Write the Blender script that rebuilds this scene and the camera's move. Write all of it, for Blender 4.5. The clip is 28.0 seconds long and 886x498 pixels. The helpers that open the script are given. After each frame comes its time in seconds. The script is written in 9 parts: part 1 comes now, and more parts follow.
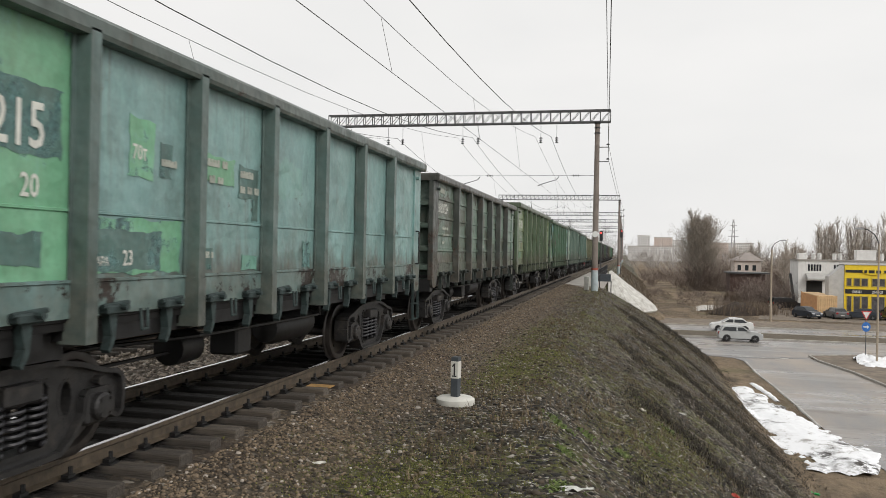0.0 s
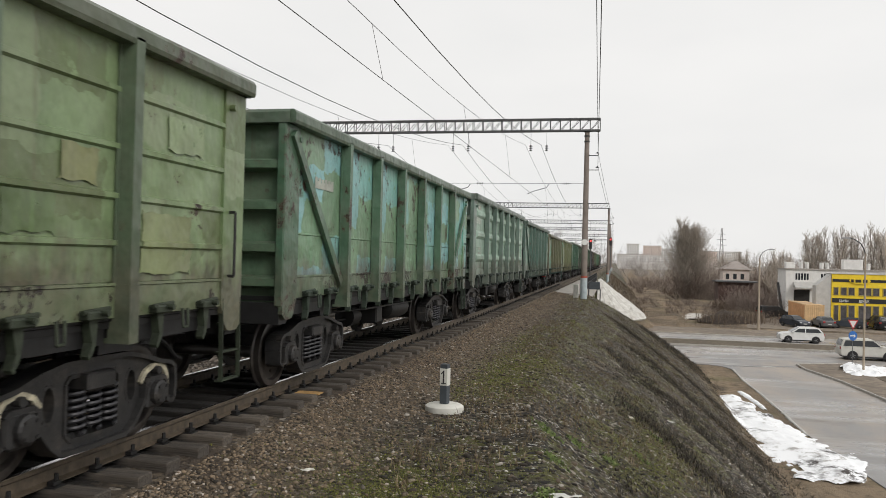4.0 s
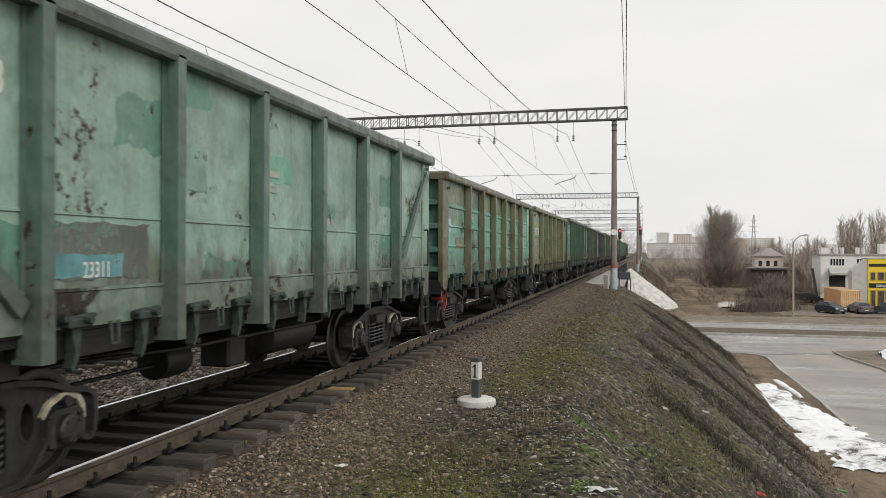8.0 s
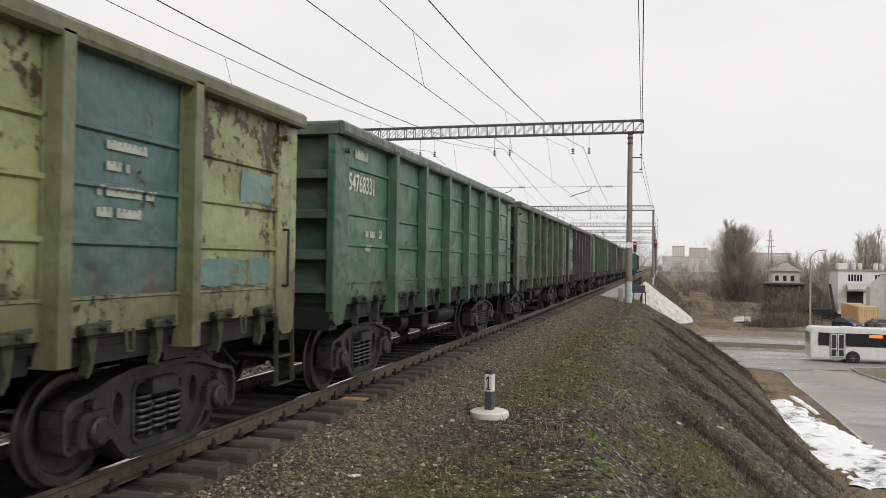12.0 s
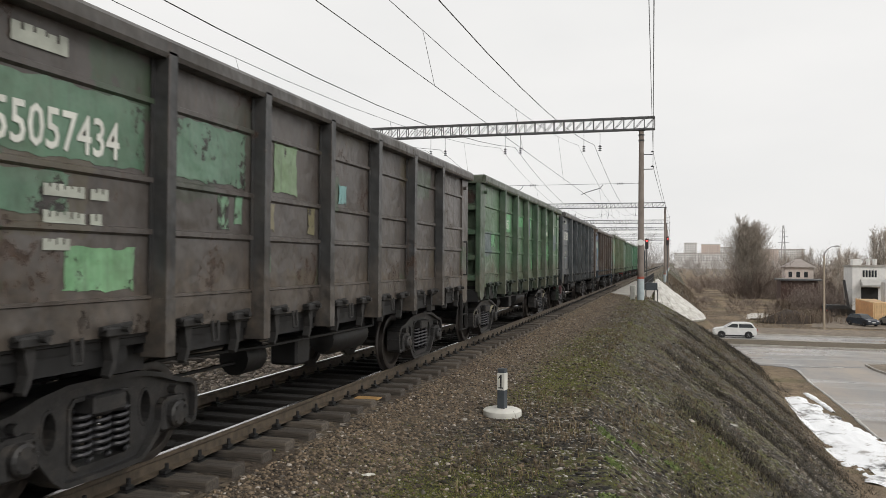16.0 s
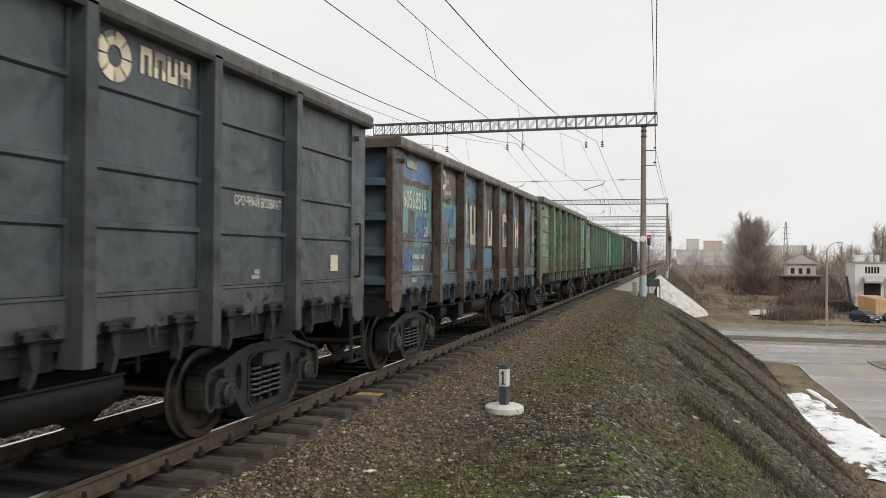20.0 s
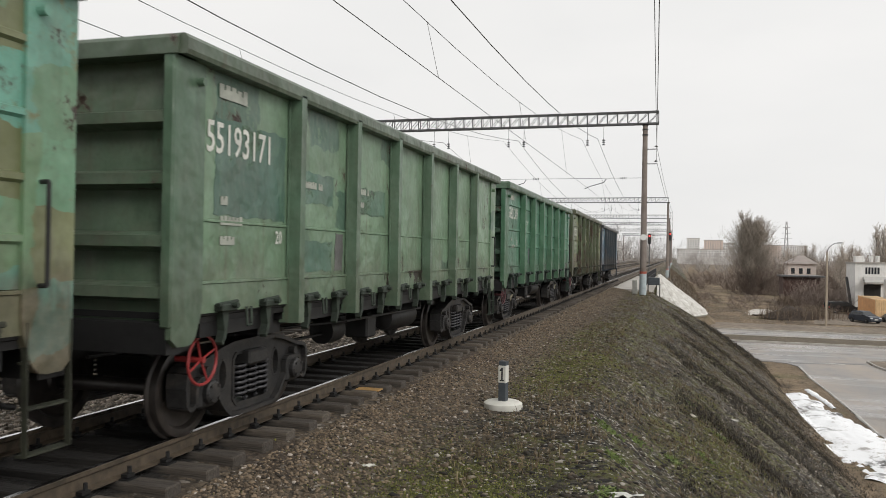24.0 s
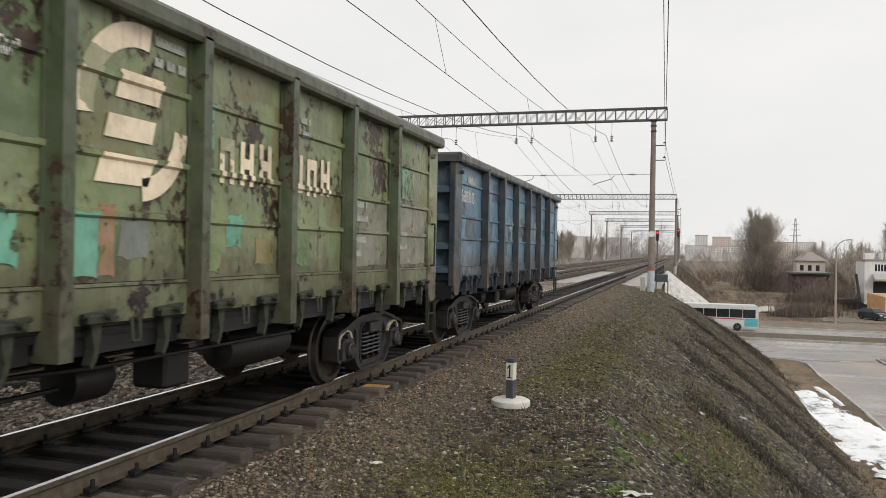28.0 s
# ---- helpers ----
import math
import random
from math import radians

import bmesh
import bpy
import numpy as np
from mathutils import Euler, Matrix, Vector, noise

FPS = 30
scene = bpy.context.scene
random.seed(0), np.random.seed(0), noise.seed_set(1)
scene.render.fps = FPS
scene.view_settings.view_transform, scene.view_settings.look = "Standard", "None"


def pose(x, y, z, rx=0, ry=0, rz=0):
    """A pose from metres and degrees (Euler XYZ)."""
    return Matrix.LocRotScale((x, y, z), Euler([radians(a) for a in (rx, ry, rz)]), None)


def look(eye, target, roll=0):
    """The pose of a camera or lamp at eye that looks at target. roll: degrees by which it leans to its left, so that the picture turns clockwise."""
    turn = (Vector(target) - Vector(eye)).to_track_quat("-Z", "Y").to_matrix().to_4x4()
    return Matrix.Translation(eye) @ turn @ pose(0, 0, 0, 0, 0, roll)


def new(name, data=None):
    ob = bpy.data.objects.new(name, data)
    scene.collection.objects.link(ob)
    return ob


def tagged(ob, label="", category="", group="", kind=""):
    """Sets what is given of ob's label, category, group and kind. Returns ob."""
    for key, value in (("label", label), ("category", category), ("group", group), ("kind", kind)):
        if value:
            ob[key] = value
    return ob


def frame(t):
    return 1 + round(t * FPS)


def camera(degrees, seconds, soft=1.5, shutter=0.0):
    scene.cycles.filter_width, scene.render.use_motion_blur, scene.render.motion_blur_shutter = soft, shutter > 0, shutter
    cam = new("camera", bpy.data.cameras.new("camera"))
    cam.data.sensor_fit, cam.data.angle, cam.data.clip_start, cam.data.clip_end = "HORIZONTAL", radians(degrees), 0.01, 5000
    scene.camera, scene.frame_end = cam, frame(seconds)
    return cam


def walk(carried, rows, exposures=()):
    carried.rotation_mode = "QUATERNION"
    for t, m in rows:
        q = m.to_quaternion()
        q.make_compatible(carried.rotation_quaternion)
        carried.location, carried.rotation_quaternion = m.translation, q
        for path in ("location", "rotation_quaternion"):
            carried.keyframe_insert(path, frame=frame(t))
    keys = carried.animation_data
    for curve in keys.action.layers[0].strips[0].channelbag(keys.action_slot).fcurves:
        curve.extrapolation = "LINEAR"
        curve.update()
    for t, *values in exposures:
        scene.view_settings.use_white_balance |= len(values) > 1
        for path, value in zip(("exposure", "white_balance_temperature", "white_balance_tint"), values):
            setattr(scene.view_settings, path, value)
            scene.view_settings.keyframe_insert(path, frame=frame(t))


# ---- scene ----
# ---- camera ----
cam = camera(59.18, 28.0, soft=0.55, shutter=0.12)

# seconds, eye x y z, yaw to the left, pitch up, roll
PATH = [
    (0, 5.719, 0.026, 1.930, 13.213, 0.125, 1.129),
    (0.5, 5.721, 0.017, 1.934, 12.948, 0.158, 1.186),
    (1, 5.710, 0.025, 1.920, 12.829, 0.300, 1.197),
    (1.5, 5.705, 0.037, 1.939, 12.796, 0.456, 1.360),
    (2, 5.715, 0.014, 1.926, 12.790, 0.723, 1.428),
    (2.5, 5.722, -0.001, 1.937, 12.759, 0.875, 1.500),
    (3, 5.706, 0.051, 1.938, 12.598, 0.818, 1.587),
    (3.5, 5.722, 0.016, 1.928, 12.433, 0.725, 1.474),
    (5.5, 5.714, 0.006, 1.944, 13.042, 0.434, 0.836),
    (6, 5.718, -0.004, 1.948, 13.274, 0.182, 0.461),
    (6.5, 5.711, 0.019, 1.940, 13.524, -0.027, 0.363),
    (7, 5.711, 0.015, 1.943, 13.809, -0.123, 0.345),
    (7.5, 5.715, 0.014, 1.954, 14.188, -0.127, 0.242),
    (8, 5.708, 0.039, 1.936, 14.534, 0.159, 0.175),
    (8.5, 5.714, 0.022, 1.940, 14.860, 0.277, 0.314),
    (9, 5.714, 0.021, 1.940, 15.119, 0.340, 0.365),
    (9.5, 5.705, 0.012, 1.948, 15.226, 0.527, 0.404),
    (10, 5.712, -0.006, 1.950, 15.350, 0.716, 0.555),
    (10.5, 5.701, 0.017, 1.951, 15.506, 0.814, 0.707),
    (11, 5.708, 0.027, 1.943, 15.562, 0.952, 0.682),
    (11.5, 5.709, 0.004, 1.945, 15.553, 0.957, 0.867),
    (12, 5.711, -0.007, 1.949, 15.588, 0.943, 0.850),
    (12.5, 5.706, 0.009, 1.946, 15.622, 0.823, 0.838),
    (14.5, 5.707, 0.008, 1.939, 16.061, 1.119, 0.556),
    (15, 5.680, 0.044, 1.946, 16.130, 1.073, 0.547),
    (15.5, 5.694, -0.029, 1.954, 16.228, 1.008, 0.436),
    (16, 5.708, -0.030, 1.961, 16.402, 0.821, 0.462),
    (16.5, 5.706, -0.012, 1.957, 16.598, 0.740, 0.348),
    (17, 5.703, -0.014, 1.959, 16.652, 0.734, 0.358),
    (17.5, 5.695, -0.002, 1.945, 16.573, 0.784, 0.397),
    (18, 5.701, -0.017, 1.952, 16.492, 0.615, 0.598),
    (18.5, 5.700, -0.007, 1.947, 16.387, 0.507, 0.683),
    (19, 5.700, -0.006, 1.951, 16.387, 0.532, 0.681),
    (19.5, 5.709, -0.044, 1.958, 16.443, 0.572, 0.537),
    (20, 5.694, 0.019, 1.949, 16.542, 0.562, 0.455),
    (20.5, 5.705, 0.019, 1.938, 16.573, 0.532, 0.509),
    (21, 5.704, -0.010, 1.950, 16.546, 0.389, 0.801),
    (21.5, 5.697, 0.019, 1.937, 16.547, 0.385, 1.004),
    (23.5, 5.711, -0.020, 1.937, 16.550, 0.377, 0.829),
    (24, 5.705, -0.019, 1.942, 16.571, 0.325, 0.981),
    (24.5, 5.696, 0.001, 1.946, 16.555, 0.231, 0.967),
    (25, 5.694, -0.001, 1.941, 16.623, 0.149, 0.851),
    (25.5, 5.707, -0.055, 1.955, 16.797, 0.084, 0.923),
    (26, 5.695, -0.008, 1.941, 16.846, 0.193, 0.941),
    (26.5, 5.711, -0.038, 1.957, 16.852, 0.310, 0.890),
    (27, 5.709, -0.026, 1.955, 16.912, 0.312, 0.814),
    (27.5, 5.699, -0.036, 1.951, 16.966, 0.209, 0.850),
    (28, 5.689, 0.019, 1.948, 17.105, 0.048, 1.061),
]


def aim(ex, ey, ez, yaw, pitch, roll):
    a, b = radians(yaw), radians(pitch)
    way = Vector((-math.sin(a) * math.cos(b), math.cos(a) * math.cos(b), math.sin(b)))
    eye = Vector((ex, ey, ez))
    return look(eye, eye + way * 10, roll)


walk(cam, [(r[0], aim(*r[1:])) for r in PATH])

# ---- overcast light ----
scene.view_settings.exposure = 0.0
world = bpy.data.worlds.new("overcast")
scene.world = world
world.use_nodes = True
wn, wl = world.node_tree.nodes, world.node_tree.links
wn.clear()
sky = wn.new("ShaderNodeTexSky")
sky.sky_type, sky.sun_disc = "NISHITA", False
sky.sun_elevation, sky.sun_rotation = radians(32), radians(75)
sky.dust_density, sky.air_density = 4.0, 1.0
grey = wn.new("ShaderNodeHueSaturation")
grey.inputs["Saturation"].default_value = 0.08
sky_level = wn.new("ShaderNodeMix")
sky_level.data_type = "RGBA"
sky_level.inputs["Factor"].default_value = 0.88
wco = wn.new("ShaderNodeTexCoord")
wmap = wn.new("ShaderNodeMapping")
wmap.inputs["Scale"].default_value = (1.2, 1.2, 3.2)
cloud = wn.new("ShaderNodeTexNoise")
cloud.inputs["Scale"].default_value, cloud.inputs["Detail"].default_value = 2.2, 5
ramp = wn.new("ShaderNodeValToRGB")
ramp.color_ramp.elements[0].position, ramp.color_ramp.elements[0].color = 0.3, (9.0, 8.98, 8.9, 1)
ramp.color_ramp.elements[1].position, ramp.color_ramp.elements[1].color = 0.7, (9.8, 9.7, 9.55, 1)
back = wn.new("ShaderNodeBackground")
back.inputs["Strength"].default_value = 0.1
wout = wn.new("ShaderNodeOutputWorld")
wl.new(sky.outputs["Color"], grey.inputs["Color"])
wl.new(wco.outputs["Generated"], wmap.inputs["Vector"])
wl.new(wmap.outputs["Vector"], cloud.inputs["Vector"])
wl.new(cloud.outputs["Fac"], ramp.inputs["Fac"])
wl.new(grey.outputs["Color"], sky_level.inputs["A"])
wl.new(ramp.outputs["Color"], sky_level.inputs["B"])
wl.new(sky_level.outputs["Result"], back.inputs["Color"])
wl.new(back.outputs["Background"], wout.inputs["Surface"])

sun = new("sun", bpy.data.lights.new("sun", "SUN"))
sun.data.energy, sun.data.angle, sun.data.color = 1.45, radians(22), (1.0, 0.96, 0.9)
sun.matrix_world = look((40, -10, 40), (0, 30, 0))

# ---- materials ----
class Nodes:
    """A node material under construction: principled shader, object coordinates and short ways to add nodes."""

    def __init__(self, name, rough=0.7, metal=0.0):
        self.mat = bpy.data.materials.new(name)
        self.mat.use_nodes = True
        self.n, self.l = self.mat.node_tree.nodes, self.mat.node_tree.links
        self.bsdf = self.n["Principled BSDF"]
        self.bsdf.inputs["Roughness"].default_value = rough
        self.bsdf.inputs["Metallic"].default_value = metal
        self.co = self.n.new("ShaderNodeTexCoord").outputs["Object"]
        self.raw = self.co
        self.info = self.n.new("ShaderNodeObjectInfo")

    def scatter(self, metres=60.0):
        """Moves the pattern by each object's random number, so that alike pieces differ."""
        m = self.n.new("ShaderNodeVectorMath")
        m.operation = "MULTIPLY_ADD"
        self.l.new(self.info.outputs["Random"], m.inputs[0])
        m.inputs[1].default_value = (0, metres, metres * 0.37)
        self.l.new(self.co, m.inputs[2])
        self.co = m.outputs[0]

    def mapped(self, scale=(1, 1, 1), shift=(0, 0, 0)):
        m = self.n.new("ShaderNodeMapping")
        m.inputs["Scale"].default_value, m.inputs["Location"].default_value = scale, shift
        self.l.new(self.co, m.inputs["Vector"])
        return m.outputs["Vector"]

    def noise(self, scale, detail=4, rough=0.55, stretch=(1, 1, 1), shift=(0, 0, 0)):
        t = self.n.new("ShaderNodeTexNoise")
        t.inputs["Scale"].default_value, t.inputs["Detail"].default_value = scale, detail
        t.inputs["Roughness"].default_value = rough
        self.l.new(self.mapped(stretch, shift), t.inputs["Vector"])
        return t.outputs["Fac"]

    def cells(self, scale, stretch=(1, 1, 1), metric="CHEBYCHEV", out="Color", shift=(0, 0, 0)):
        t = self.n.new("ShaderNodeTexVoronoi")
        t.distance = metric
        t.inputs["Scale"].default_value = scale
        self.l.new(self.mapped(stretch, shift), t.inputs["Vector"])
        return t.outputs[out]

    def step(self, value, lo, hi):
        r = self.n.new("ShaderNodeMapRange")
        r.inputs["From Min"].default_value, r.inputs["From Max"].default_value = lo, hi
        self.l.new(value, r.inputs["Value"])
        return r.outputs["Result"]

    def mix(self, fac, a, b, blend="MIX"):
        m = self.n.new("ShaderNodeMix")
        m.data_type, m.blend_type = "RGBA", blend
        for socket, v in (("Factor", fac), ("A", a), ("B", b)):
            target = [s for s in m.inputs if s.name == socket and s.type == ("VALUE" if socket == "Factor" else "RGBA")][0]
            if isinstance(v, (int, float)):
                target.default_value = v
            elif isinstance(v, tuple):
                target.default_value = (*v[:3], 1)
            else:
                self.l.new(v, target)
        return [s for s in m.outputs if s.type == "RGBA"][0]

    def maths(self, op, a, b):
        m = self.n.new("ShaderNodeMath")
        m.operation = op
        for i, v in enumerate((a, b)):
            if isinstance(v, (int, float)):
                m.inputs[i].default_value = v
            else:
                self.l.new(v, m.inputs[i])
        return m.outputs[0]

    def axis(self, which):
        s = self.n.new("ShaderNodeSeparateXYZ")
        self.l.new(self.co, s.inputs[0])
        return s.outputs[which]

    def done(self, colour, bump=None, strength=0.3, depth=0.01, rough=None):
        if isinstance(colour, tuple):
            self.bsdf.inputs["Base Color"].default_value = (*colour[:3], 1)
        else:
            self.l.new(colour, self.bsdf.inputs["Base Color"])
        if rough is not None:
            self.l.new(rough, self.bsdf.inputs["Roughness"])
        if bump is not None:
            b = self.n.new("ShaderNodeBump")
            b.inputs["Strength"].default_value, b.inputs["Distance"].default_value = strength, depth
            self.l.new(bump, b.inputs["Height"])
            self.l.new(b.outputs["Normal"], self.bsdf.inputs["Normal"])
        return self.mat


def plain(name, colour, rough=0.7, metal=0.0, grain=8.0, vary=0.25, bump=0.15):
    """A surface of one colour with fine grain and broader soiling."""
    m = Nodes(name, rough, metal)
    dark = tuple(c * (1 - vary) for c in colour)
    light = tuple(min(1, c * (1 + vary)) for c in colour)
    big = m.step(m.noise(grain * 0.12, 5), 0.3, 0.7)
    fine = m.noise(grain, 4)
    col = m.mix(m.step(fine, 0.25, 0.75), dark, light)
    col = m.mix(m.maths("MULTIPLY", big, 0.5), col, tuple(c * (1 - vary * 1.2) for c in colour))
    return m.done(col, fine, bump, 0.01)


def rgb(r, g, b):
    """Linear colour from 0..255 values."""
    return tuple(((c / 255 + 0.055) / 1.055) ** 2.4 if c > 10 else c / 255 / 12.92 for c in (r, g, b))


def soften(c, k=0.25):
    """Pulls a colour towards its own grey, as dust and fading do."""
    g = 0.3 * c[0] + 0.6 * c[1] + 0.1 * c[2]
    return tuple(v * (1 - k) + g * w * k for v, w in zip(c, (1.06, 1.0, 0.92)))


def paint(name, base, patch=None, patch2=None, patches=0.3, rust=0.15, streak=0.42, seed=0.0, rustcol=(0.06, 0.034, 0.021), dust=0.35, splash=0.0):
    """Old wagon paint: a faded coat, squarish touched-up areas, drip streaks, dust, chips and rust."""
    m = Nodes(name, 0.62)
    m.scatter()
    sh = (seed * 3.7, seed * 5.1, seed * 2.3)
    base = soften(base, 0.17)
    fade = tuple(min(1, c * 1.3 + 0.02) for c in base)
    dull = tuple(c * 0.55 for c in base)
    col = m.mix(m.step(m.noise(0.9, 7, 0.68, shift=sh), 0.38, 0.68), base, fade)
    col = m.mix(m.step(m.noise(2.6, 8, 0.72, (1, 1, 0.45), sh), 0.5, 0.8), col, dull)
    if patch:
        # oblong touch-ups with brushed, wavering edges
        wob = m.n.new("ShaderNodeTexNoise")
        wob.inputs["Scale"].default_value, wob.inputs["Detail"].default_value = 3.2, 6
        m.l.new(m.mapped((1, 1, 1), sh), wob.inputs["Vector"])
        add = m.n.new("ShaderNodeVectorMath")
        add.operation = "MULTIPLY_ADD"
        m.l.new(wob.outputs["Color"], add.inputs[0])
        add.inputs[1].default_value = (0.0, 0.42, 0.34)
        m.l.new(m.mapped((0.01, 1, 1), sh), add.inputs[2])
        size = m.n.new("ShaderNodeVectorMath")
        size.operation = "MULTIPLY"
        size.inputs[1].default_value = (1, 1.25, 2.05)
        m.l.new(add.outputs[0], size.inputs[0])
        floor = m.n.new("ShaderNodeVectorMath")
        floor.operation = "FLOOR"
        m.l.new(size.outputs[0], floor.inputs[0])
        pick = m.n.new("ShaderNodeTexWhiteNoise")
        pick.noise_dimensions = "3D"
        m.l.new(floor.outputs[0], pick.inputs["Vector"])
        s = m.n.new("ShaderNodeSeparateColor")
        m.l.new(pick.outputs["Color"], s.inputs[0])
        worn = m.step(m.noise(4.5, 6, 0.7, shift=sh), 0.34, 0.42)
        f1 = m.maths("MULTIPLY", m.step(s.outputs[0], 1 - patches - 0.005, 1 - patches + 0.005), worn)
        col = m.mix(m.maths("MULTIPLY", f1, 0.8), col, soften(patch, 0.15))
        if patch2:
            f2 = m.maths("MULTIPLY", m.step(s.outputs[1], 1 - patches * 0.7 - 0.005, 1 - patches * 0.7 + 0.005), worn)
            col = m.mix(m.maths("MULTIPLY", f2, 0.8), col, soften(patch2, 0.15))
        col = m.mix(m.maths("MULTIPLY", m.step(s.outputs[2], 0.2, 0.9), 0.22), col, dull)
    drip = m.noise(5.0, 3, 0.6, (1, 1, 0.06), sh)
    col = m.mix(m.maths("MULTIPLY", m.step(drip, 0.55, 0.8), streak), col, dull)
    col = m.mix(m.maths("MULTIPLY", m.step(m.noise(7.0, 3, 0.6, (1, 1, 0.05), sh), 0.62, 0.8), streak * 0.5), col, fade)
    col = m.mix(m.maths("MULTIPLY", m.step(m.noise(1.3, 8, 0.75, shift=(sh[1], sh[2], sh[0])), 0.42, 0.72), dust), col, (0.13, 0.11, 0.088))
    runs = m.maths("MULTIPLY", m.step(m.noise(10.0, 2, 0.5, (1, 1, 0.03), (sh[2], sh[0], sh[1])), 0.60, 0.70), m.step(m.noise(0.8, 4, 0.6, shift=(sh[2], sh[1], sh[0])), 0.42, 0.6))
    col = m.mix(m.maths("MULTIPLY", runs, min(0.7, 0.12 + rust * 1.3)), col, tuple(c * 1.5 for c in rustcol))
    mottle = m.noise(26.0, 5, 0.75, (1, 1, 0.7), sh)
    col = m.mix(m.maths("MULTIPLY", m.step(mottle, 0.5, 0.72), 0.3), col, dull)
    col = m.mix(m.maths("MULTIPLY", m.step(mottle, 0.48, 0.3), 0.22), col, fade)
    if splash:
        # brown road grime thrown up from the wheels, with a ragged streaky upper edge
        up = m.n.new("ShaderNodeSeparateXYZ")
        m.l.new(m.raw, up.inputs[0])
        edge_ = m.maths("MULTIPLY", m.maths("SUBTRACT", m.noise(3.2, 7, 0.7, (1, 1, 0.22), sh), 0.5), 1.5)
        grime = m.step(m.maths("ADD", up.outputs[2], edge_), 1.98, 1.60)
        mud = m.mix(m.step(m.noise(6, 6, 0.7, shift=sh), 0.35, 0.65), (0.030, 0.025, 0.021), (0.125, 0.098, 0.074))
        col = m.mix(m.maths("MULTIPLY", grime, splash), col, mud)
    chips = m.maths("ADD", m.noise(1.1, 3, 0.5, shift=sh), m.maths("MULTIPLY", m.noise(8.5, 6, 0.72, (1, 1, 0.8), sh), 0.95))
    edge = 1.36 - rust * 0.98
    halo = m.step(chips, edge - 0.07, edge + 0.02)
    col = m.mix(m.maths("MULTIPLY", halo, 0.45), col, tuple(c * 1.5 for c in rustcol))
    rusty = m.step(chips, edge, edge + 0.03)
    rcol = m.mix(m.step(m.noise(14, 4, shift=sh), 0.35, 0.65), rustcol, tuple(c * 0.35 for c in rustcol))
    col = m.mix(rusty, col, rcol)
    dents = m.maths("ADD", m.noise(1.7, 3, 0.5, shift=sh), m.maths("MULTIPLY", m.noise(3.6, 2, 0.4, shift=(sh[1], sh[0], sh[2])), 0.4))
    bump = m.maths("SUBTRACT", dents, m.maths("MULTIPLY", rusty, 0.12))
    return m.done(col, bump, 0.7, 0.10, m.maths("ADD", 0.22, m.maths("MULTIPLY", m.noise(3, 4, shift=sh), 0.36)))


def mat_rail_steel():
    m = Nodes("rusted_rail_steel", 0.6, 0.2)
    col = m.mix(m.step(m.noise(9, 5), 0.3, 0.7), (0.05, 0.040, 0.029), (0.125, 0.095, 0.066))
    return m.done(col, m.noise(30, 3), 0.2, 0.004)


